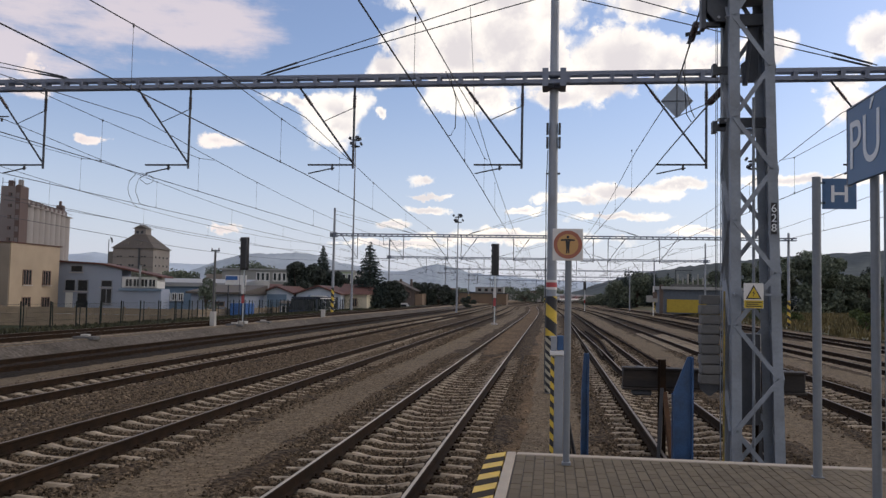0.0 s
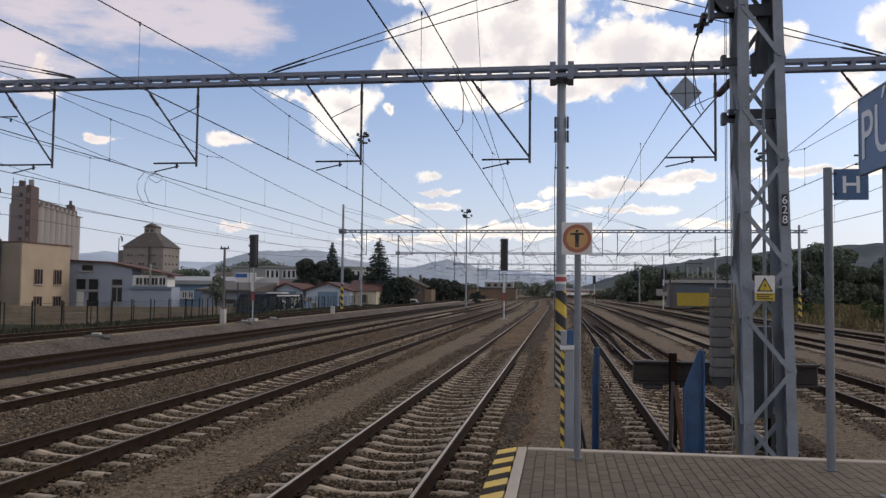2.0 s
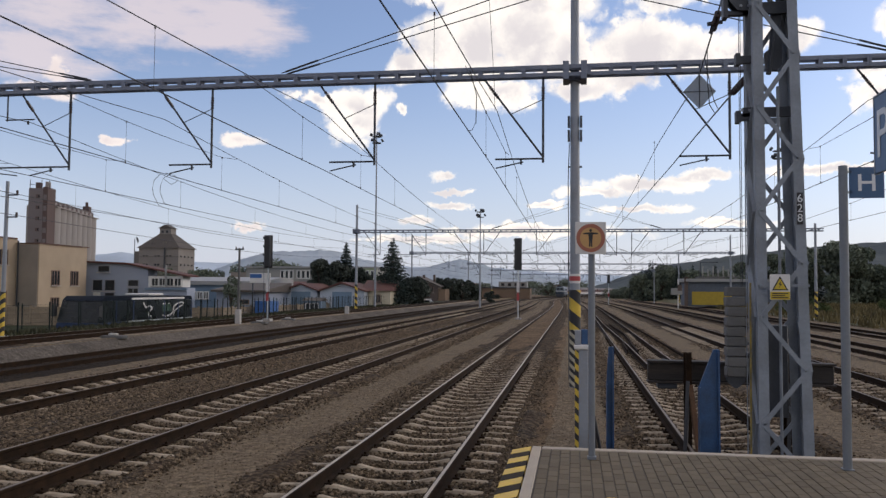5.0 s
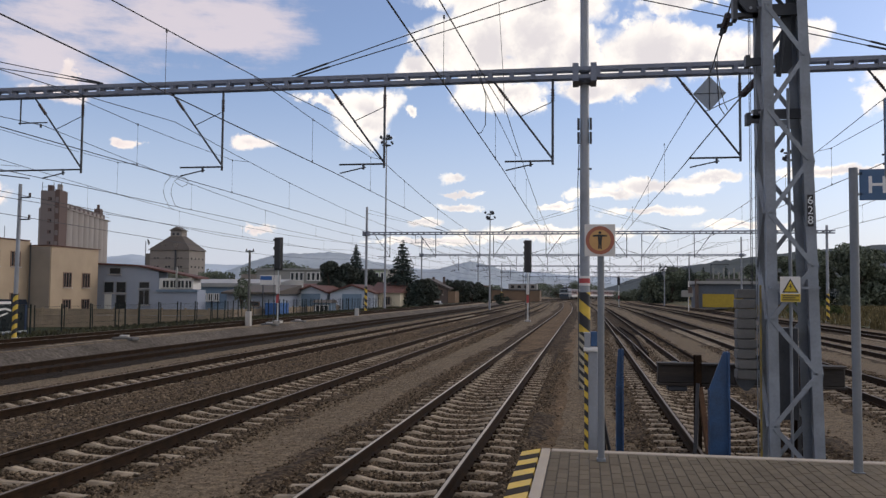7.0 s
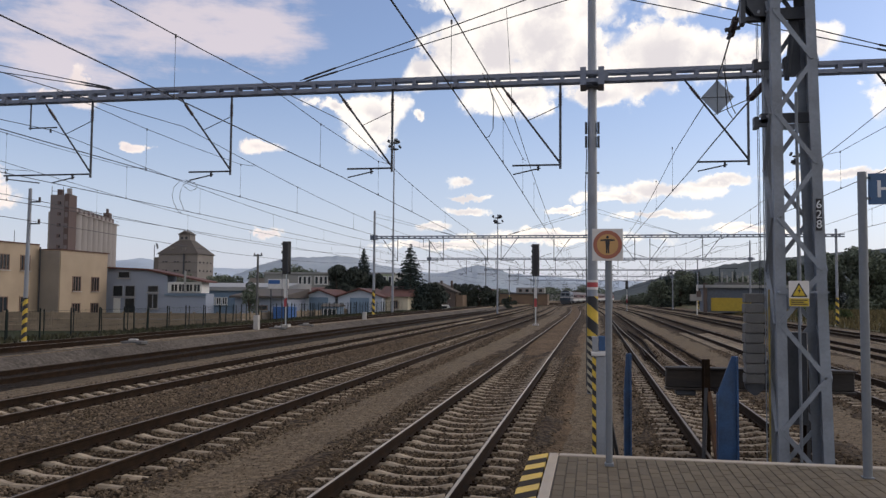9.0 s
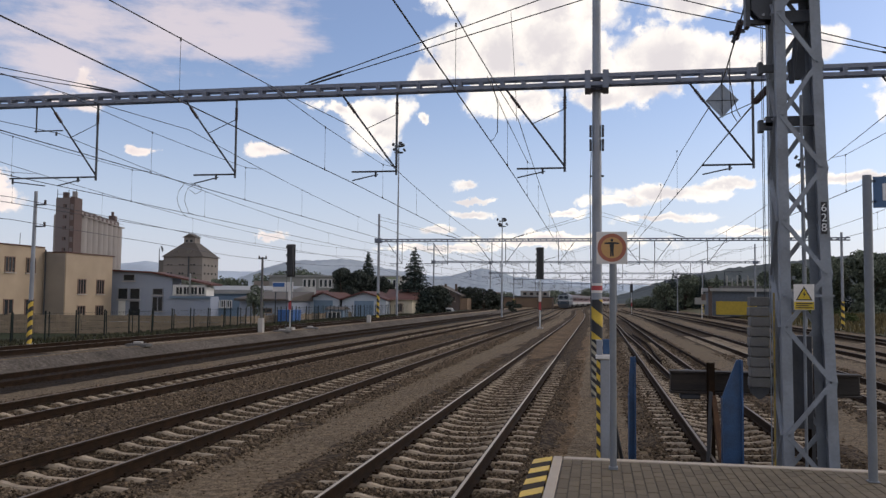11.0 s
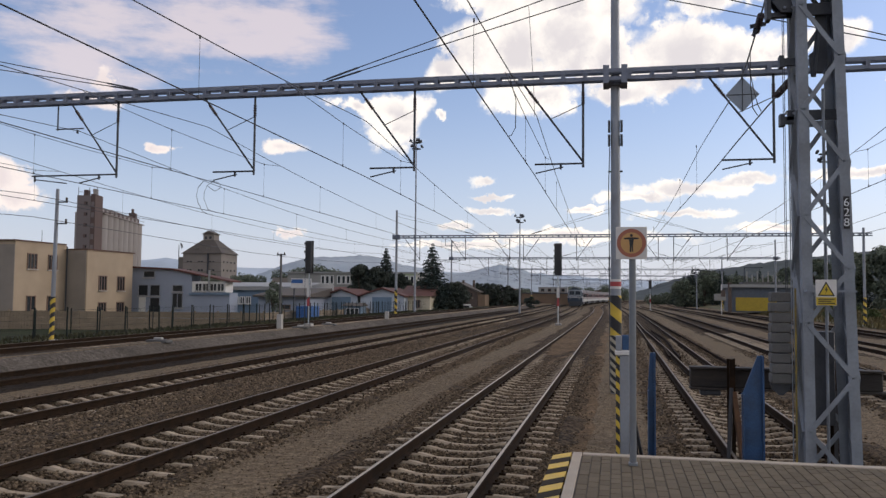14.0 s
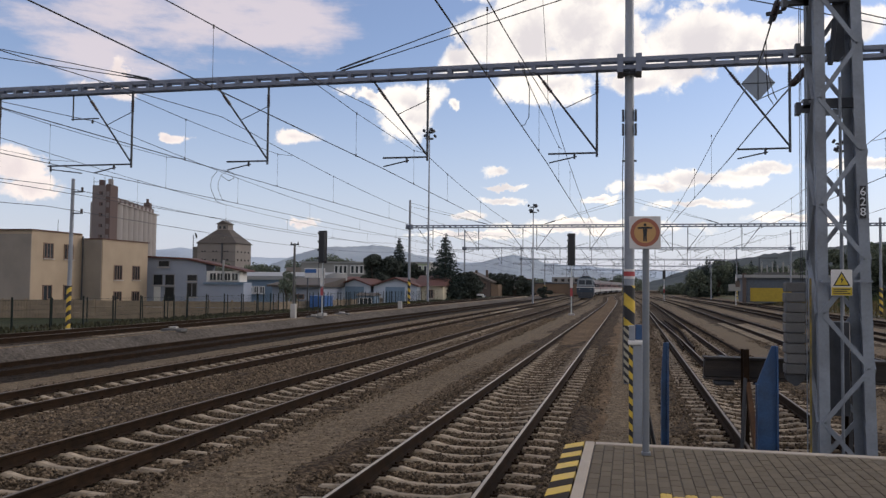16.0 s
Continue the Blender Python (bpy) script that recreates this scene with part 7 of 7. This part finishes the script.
# Distance haze is put into these base colours: paler and bluer farther out.
HILL_FAR = mat("far_mountain_with_haze", (0.42, 0.48, 0.55), 1.0, vary=0.12, scale=0.004, fine=0.03, bump=0, tint=(0.37, 0.43, 0.50), tint_amount=0.7, spec=0.0)
HILL_MID = mat("wooded_hills_with_haze", (0.34, 0.38, 0.42), 1.0, vary=0.15, scale=0.005, fine=0.04, bump=0, tint=(0.27, 0.32, 0.36), tint_amount=0.7, spec=0.0)
HILL_NEAR = mat("near_hill_with_haze", (0.092, 0.105, 0.112), 1.0, vary=0.3, scale=0.02, fine=0.15, bump=0, tint=(0.12, 0.13, 0.122), tint_amount=0.6, spec=0.0)
ridge("backdrop_mountains", [(-75, 1.6), (-50, 2.0), (-40, 1.7), (-33, 1.9), (-31.6, 2.12), (-30.3, 2.28), (-28, 2.05), (-25.8, 1.77), (-24, 1.7), (-18, 1.75), (-10.8, 1.6), (-5.7, 1.6), (-3, 1.37), (-0.6, 1.21), (4, 1.0), (12, 0.9), (30, 1.0)], 3600, HILL_FAR, "wooded mountains on the horizon, haze coloured in as pale blue", 700, 1, 6)
ridge("backdrop_hills", [(-26, 0.6), (-24, 1.5), (-22.5, 2.1), (-21.1, 2.49), (-19.3, 2.55), (-17.6, 2.71), (-16, 2.5), (-14.7, 2.12), (-13.1, 1.86), (-11.6, 1.5), (-10.3, 1.55), (-9.2, 1.85), (-7.9, 2.13), (-6.8, 1.95), (-5.7, 1.6), (-4, 1.2), (-2, 1.0), (0, 0.85), (3, 0.5)], 2300, HILL_MID, "wooded hills behind the town, haze coloured in as blue-grey", 500, 2, 4)
ridge("hillside", [(0.6, 0.15), (2.06, 0.55), (3.2, 0.98), (4.7, 1.42), (6.5, 1.8), (8.4, 2.11), (10.9, 2.4), (15.3, 2.85), (20.7, 3.2), (30, 3.4), (45, 3.0), (70, 2.0)], 620, HILL_NEAR, "near wooded hillside behind the yard, slight haze coloured in grey-blue", 420, 3, 2)

# ---- vehicles ----
COACH_RED = mat("coach_red", (0.15, 0.028, 0.03), 0.4, vary=0.12, scale=1, bump=0.02)
COACH_ROOF = mat("coach_roof_grey", (0.15, 0.135, 0.13), 0.7, vary=0.15, scale=1, bump=0.02, spec=0.2)
COACH_WHITE = mat("coach_white", (0.55, 0.54, 0.52), 0.4, vary=0.1, scale=1, bump=0.02)
LOCO_BLUE = mat("locomotive_blue", (0.018, 0.034, 0.058), 0.4, vary=0.12, scale=1, bump=0.02)
LOCO_PALE = mat("locomotive_pale", (0.16, 0.18, 0.19), 0.4, vary=0.12, scale=1, bump=0.02)
BUS_BLUE = mat("coach_dark_blue", (0.017, 0.032, 0.075), 0.5, vary=0.15, scale=1, bump=0.02, spec=0.25)
BUS_ROOF = mat("matt_dark_roof", (0.010, 0.014, 0.022), 0.8, vary=0.15, scale=1, bump=0.02, spec=0.08)
TYRE = mat("tyre", (0.02, 0.02, 0.02), 0.85)
BUSGLASS = mat("tinted_bus_glass", (0.012, 0.016, 0.018), 0.3, vary=0.3, scale=0.8, bump=0.0, spec=0.25)


def bogie(parent, y):
    b = part("bogie", Shape().box(-1.0, -0.8, y - 1.6, y + 1.6, 0.45, 0.75).box(0.8, 1.0, y - 1.6, y + 1.6, 0.45, 0.75).box(-0.8, 0.8, y - 0.3, y + 0.3, 0.5, 0.8), DARKSTEEL, parent)
    for k in (-1.2, 1.2):
        part("wheelset", Shape().tube((-0.78, y + k, 0.46), (-0.66, y + k, 0.46), 0.46, n=20).tube((0.66, y + k, 0.46), (0.78, y + k, 0.46), 0.46, n=20).tube((-0.66, y + k, 0.46), (0.66, y + k, 0.46), 0.08, n=8), RUST, b)


def locomotive():
    """Faces -y; the origin lies on the rail top under its middle."""
    t = thing("locomotive", "electric locomotive with pale cab and dark teal front, pantograph raised", "locomotive")
    prof = [(-1.5, 1.0), (1.5, 1.0), (1.5, 3.1), (1.25, 3.75), (0.8, 3.95), (-0.8, 3.95), (-1.25, 3.75), (-1.5, 3.1)]
    part("body", Shape().prism(prof, 1, -7.6, 8.2), LOCO_BLUE, t)
    nose = [(-1.5, 1.0), (1.5, 1.0), (1.5, 2.3), (-1.5, 2.3)]
    part("nose", Shape().prism(nose, 1, -8.2, -7.61), LOCO_BLUE, t)
    cab = Shape().add([(-1.48, -8.15, 2.31), (1.48, -8.15, 2.31), (1.3, -7.62, 3.7), (-1.3, -7.62, 3.7), (-1.48, -7.61, 2.31), (1.48, -7.61, 2.31), (1.3, -7.6, 3.7), (-1.3, -7.6, 3.7)],
                      [(0, 1, 2, 3), (4, 7, 6, 5), (0, 3, 7, 4), (1, 5, 6, 2), (3, 2, 6, 7), (0, 4, 5, 1)])
    part("cab", cab, LOCO_PALE, t, "pale blue-grey cab front")
    for x0, x1 in ((-1.2, -0.08), (0.08, 1.2)):
        part("windscreen", Shape().add([(x0, -8.06, 2.62), (x1, -8.06, 2.62), (x1 * 0.93, -7.77, 3.4), (x0 * 0.93, -7.77, 3.4)], [(0, 1, 2, 3)]), PANE, t)
    part("white_band", Shape().box(-1.51, 1.51, -8.215, 8.21, 2.05, 2.2), COACH_WHITE, t, "pale band")
    for x in (-1.0, 1.0):
        part("headlight", Shape().tube((x, -8.22, 1.75), (x, -8.3, 1.75), 0.12, n=14), LAMPGLASS, t)
        part("buffer", Shape().tube((x * 0.87, -8.2, 1.05), (x * 0.87, -8.75, 1.05), 0.08, n=10).tube((x * 0.87, -8.75, 1.05), (x * 0.87, -8.85, 1.05), 0.25, n=16), DARKSTEEL, t)
    part("buffer_beam", Shape().box(-1.4, 1.4, -8.3, -8.0, 0.75, 1.25), DARKSTEEL, t)
    part("snow_plough", Shape().box(-1.2, 1.2, -8.25, -8.1, 0.2, 0.72), DARKSTEEL, t)
    part("underframe", Shape().box(-1.3, 1.3, -2.4, 2.4, 0.35, 1.0), DARKSTEEL, t)
    part("roof_gear", Shape().box(-0.7, 0.7, -4, 5, 3.96, 4.15).box(-0.5, 0.5, -6.6, -4.6, 3.96, 4.2).tube((-0.3, -2, 4.4), (-0.3, 3, 4.4), 0.05, n=6), DARKSTEEL, t)
    pant = Shape().bar((-0.6, -6, 4.2), (-0.2, -4.4, 4.9), 0.06).bar((0.6, -6, 4.2), (0.2, -4.4, 4.9), 0.06)
    pant.bar((-0.2, -4.4, 4.9), (-0.1, -5.6, 5.45), 0.05).bar((0.2, -4.4, 4.9), (0.1, -5.6, 5.45), 0.05).bar((-0.9, -5.6, 5.46), (0.9, -5.6, 5.46), 0.08)
    part("pantograph", pant, DARKSTEEL, t)
    for i in range(3):
        for sgn in (-1, 1):
            part("side_window", Shape().box(min(sgn * 1.5, sgn * 1.53), max(sgn * 1.5, sgn * 1.53), -3 + i * 3, -1.6 + i * 3, 2.5, 3.0), PANE, t)
    bogie(t, -4.6), bogie(t, 4.9)
    return t


def coach():
    t = thing("passenger_coach", "red and white passenger coach of the arriving train", "railway coach", group="train coaches")
    part("lower_body", Shape().prism([(-1.42, 1.0), (1.42, 1.0), (1.42, 2.05), (-1.42, 2.05)], 1, -13.0, 13.0), COACH_WHITE, t, "pale lower body")
    part("window_band", Shape().prism([(-1.42, 2.06), (1.42, 2.06), (1.42, 3.0), (-1.42, 3.0)], 1, -13.0, 13.0), COACH_RED, t, "red window band")
    part("roof", Shape().prism([(-1.42, 3.01), (1.42, 3.01), (1.3, 3.5), (0.9, 3.85), (0, 4.0), (-0.9, 3.85), (-1.3, 3.5)], 1, -13.0, 13.0), COACH_ROOF, t, "grey rounded roof")
    part("stripe", Shape().box(-1.435, 1.435, -12.95, 12.95, 1.75, 1.95), COACH_RED, t, "red stripe")
    for i in range(11):
        for sgn in (-1, 1):
            part("window", Shape().box(min(sgn * 1.42, sgn * 1.44), max(sgn * 1.42, sgn * 1.44), -10.6 + i * 2.0, -9.3 + i * 2.0, 2.12, 2.92), PANE, t)
    part("gangway", Shape().box(-0.5, 0.5, -13.35, -13.01, 1.1, 3.2), DARKSTEEL, t)
    part("underframe", Shape().box(-1.2, 1.2, -6, 6, 0.4, 1.0), DARKSTEEL, t)
    bogie(t, -9.5), bogie(t, 9.5)
    return t


BUS_GREEN = mat("dark_green_print", (0.03, 0.075, 0.045), 0.5, vary=0.2, bump=0.0)
BUS_SCROLLS = (
    ([(-0.9, 2.62), (-0.6, 2.3), (-0.1, 2.42), (0.2, 2.25), (-0.1, 2.1), (-0.3, 1.85), (0.1, 1.75)], 0.10),
    ([(1.5, 1.8), (1.9, 1.72), (2.5, 1.78), (2.9, 2.0), (2.9, 2.3), (3.4, 2.5), (4.0, 2.6), (4.4, 2.5)], 0.09),
    ([(2.9, 1.75), (3.1, 2.05), (3.6, 2.25), (4.2, 2.4)], 0.07),
    ([(1.5, 2.2), (2.0, 2.3), (2.6, 2.25)], 0.45),
    ([(1.5, 2.5), (1.8, 2.55), (2.1, 2.45), (2.4, 2.55), (2.6, 2.35)], 0.06))


def tour_bus():
    """Faces -y; the origin lies on the road under its middle."""
    t = thing("coach_bus", "dark blue coach bus with tinted windows and a pale roof line", "bus")
    part("body", Shape().prism([(-5.6, 0.35), (5.6, 0.35), (5.6, 1.55), (-5.7, 1.55), (-5.75, 0.6)], 0, -1.24, 1.24), BUS_BLUE, t)
    part("glasshouse", Shape().prism([(-5.7, 1.56), (5.6, 1.56), (5.55, 2.75), (-5.25, 2.75)], 0, -1.22, 1.22), BUSGLASS, t, "dark tinted glass")
    part("roof", Shape().prism([(-5.3, 2.76), (5.58, 2.76), (5.45, 3.0), (-4.9, 3.02)], 0, -1.2, 1.2), BUS_ROOF, t, "dark roof")
    part("roof_line", Shape().box(-1.225, 1.225, -2.2, 4.4, 2.80, 2.92), WHITE, t, "pale line under the roof")
    for i in range(6):
        y = -3.9 + i * 1.85
        for sgn in (-1, 1):
            part("window_pillar", Shape().box(min(sgn * 1.22, sgn * 1.235), max(sgn * 1.22, sgn * 1.235), y, y + 0.12, 1.56, 2.75), BUS_BLUE, t)
    for sgn in (-1, 1):
        for k, (path, w) in enumerate(BUS_SCROLLS):
            d = Shape()
            for (a, b), (c, e) in zip(path, path[1:]):
                d.bar((sgn * 1.226, a, b), (sgn * 1.226, c, e), 0.012, w)
            part("window_graphic", d, BUS_GREEN if k == 3 else WHITE, t, "green window graphic" if k == 3 else "white scroll printed on the glass")
    part("roof_unit", Shape().block(-0.8, 0.8, 0.5, 2.4, 3.02, 3.16, 0.04), COACH_WHITE, t)
    for x in (-1.0, 1.0):
        part("headlight", Shape().box(x - 0.2, x + 0.2, -5.79, -5.74, 0.65, 0.85), LAMPGLASS, t)
        part("mirror", Shape().box(x * 1.35 - 0.08, x * 1.35 + 0.08, -5.9, -5.6, 1.9, 2.5), BLACK, t)
    for y in (-3.3, 2.6):
        for x in (-1.14, 1.14):
            w = part("wheel", Shape().tube((x - 0.14, y, 0.5), (x + 0.14, y, 0.5), 0.5, n=24), TYRE, t)
            part("rim", Shape().tube((x + math.copysign(0.142, x), y, 0.5), (x + math.copysign(0.16, x), y, 0.5), 0.3, n=18), GALV, w)
    part("grey_stripe", Shape().box(-1.25, 1.25, -2.8, 5.5, 1.50, 1.57), GALV_PALE, t, "pale side stripe")
    return t


def van(x, y, z, turn):
    t = thing("parked_van", "white parked van beside the brick house", "van", pose(x, y, z, 0, 0, turn), group="parked vans")
    part("body", Shape().prism([(-2.4, 0.4), (2.4, 0.4), (2.4, 2.1), (-1.3, 2.1), (-1.9, 1.35), (-2.4, 1.2)], 0, -0.95, 0.95), WHITE, t)
    part("windscreen", Shape().add([(-0.85, -1.92, 1.38), (0.85, -1.92, 1.38), (0.8, -1.36, 2.05), (-0.8, -1.36, 2.05)], [(0, 1, 2, 3)]), PANE, t)
    for a in (-1.5, 1.5):
        for b in (-0.85, 0.85):
            part("wheel", Shape().tube((b - 0.1, a, 0.34), (b + 0.1, a, 0.34), 0.34, n=16), TYRE, t)
    for sgn in (-1, 1):
        part("side_window", Shape().box(min(sgn * 0.951, sgn * 0.96), max(sgn * 0.951, sgn * 0.96), -1.2, -0.2, 1.3, 1.9), PANE, t)


van(-26.2, 132, ROAD_Z + 0.01, 70)
van(-24.2, 131, ROAD_Z + 0.01, 95)

LOCO, BUS = locomotive(), tour_bus()
FIRST_COACH = coach()
COACHES = [FIRST_COACH] + [copy_thing(FIRST_COACH, Matrix.Identity(4)) for _ in range(5)]
TRAIN_TIMES = (0.0, 3.5, 7.0, 9.0, 12.5, 16.0)
TRAIN_FRONT = (366.0, 325.0, 278.0, 247.0, 199.0, 149.0)
BUS_TIMES = (0.0, 1.5, 3.5, 4.0, 6.5, 7.0, 9.0, 16.0)
BUS_MIDDLE = (92.7, 79.4, 61.9, 57.0, 33.8, 29.4, 11.5, -50.0)


def on_track(y):
    slope = (bend(y + 1) - bend(y - 1)) / 2
    return pose(TRACKS["second"] + bend(y), y, 0.172, 0, 0, -math.degrees(math.atan(slope)))


def motions():
    times = [i for i in range(17)]
    fronts = [float(np.interp(t, TRAIN_TIMES, TRAIN_FRONT)) for t in times]
    walk(LOCO, [(t, on_track(f + 8.8)) for t, f in zip(times, fronts)])
    for i, car in enumerate(COACHES):
        walk(car, [(t, on_track(f + 17.2 + 13.6 + i * 26.9)) for t, f in zip(times, fronts)])
    walk(BUS, [(t, pose(-26.95, y, ROAD_Z + 0.02)) for t, y in zip(BUS_TIMES, BUS_MIDDLE)])


motions()
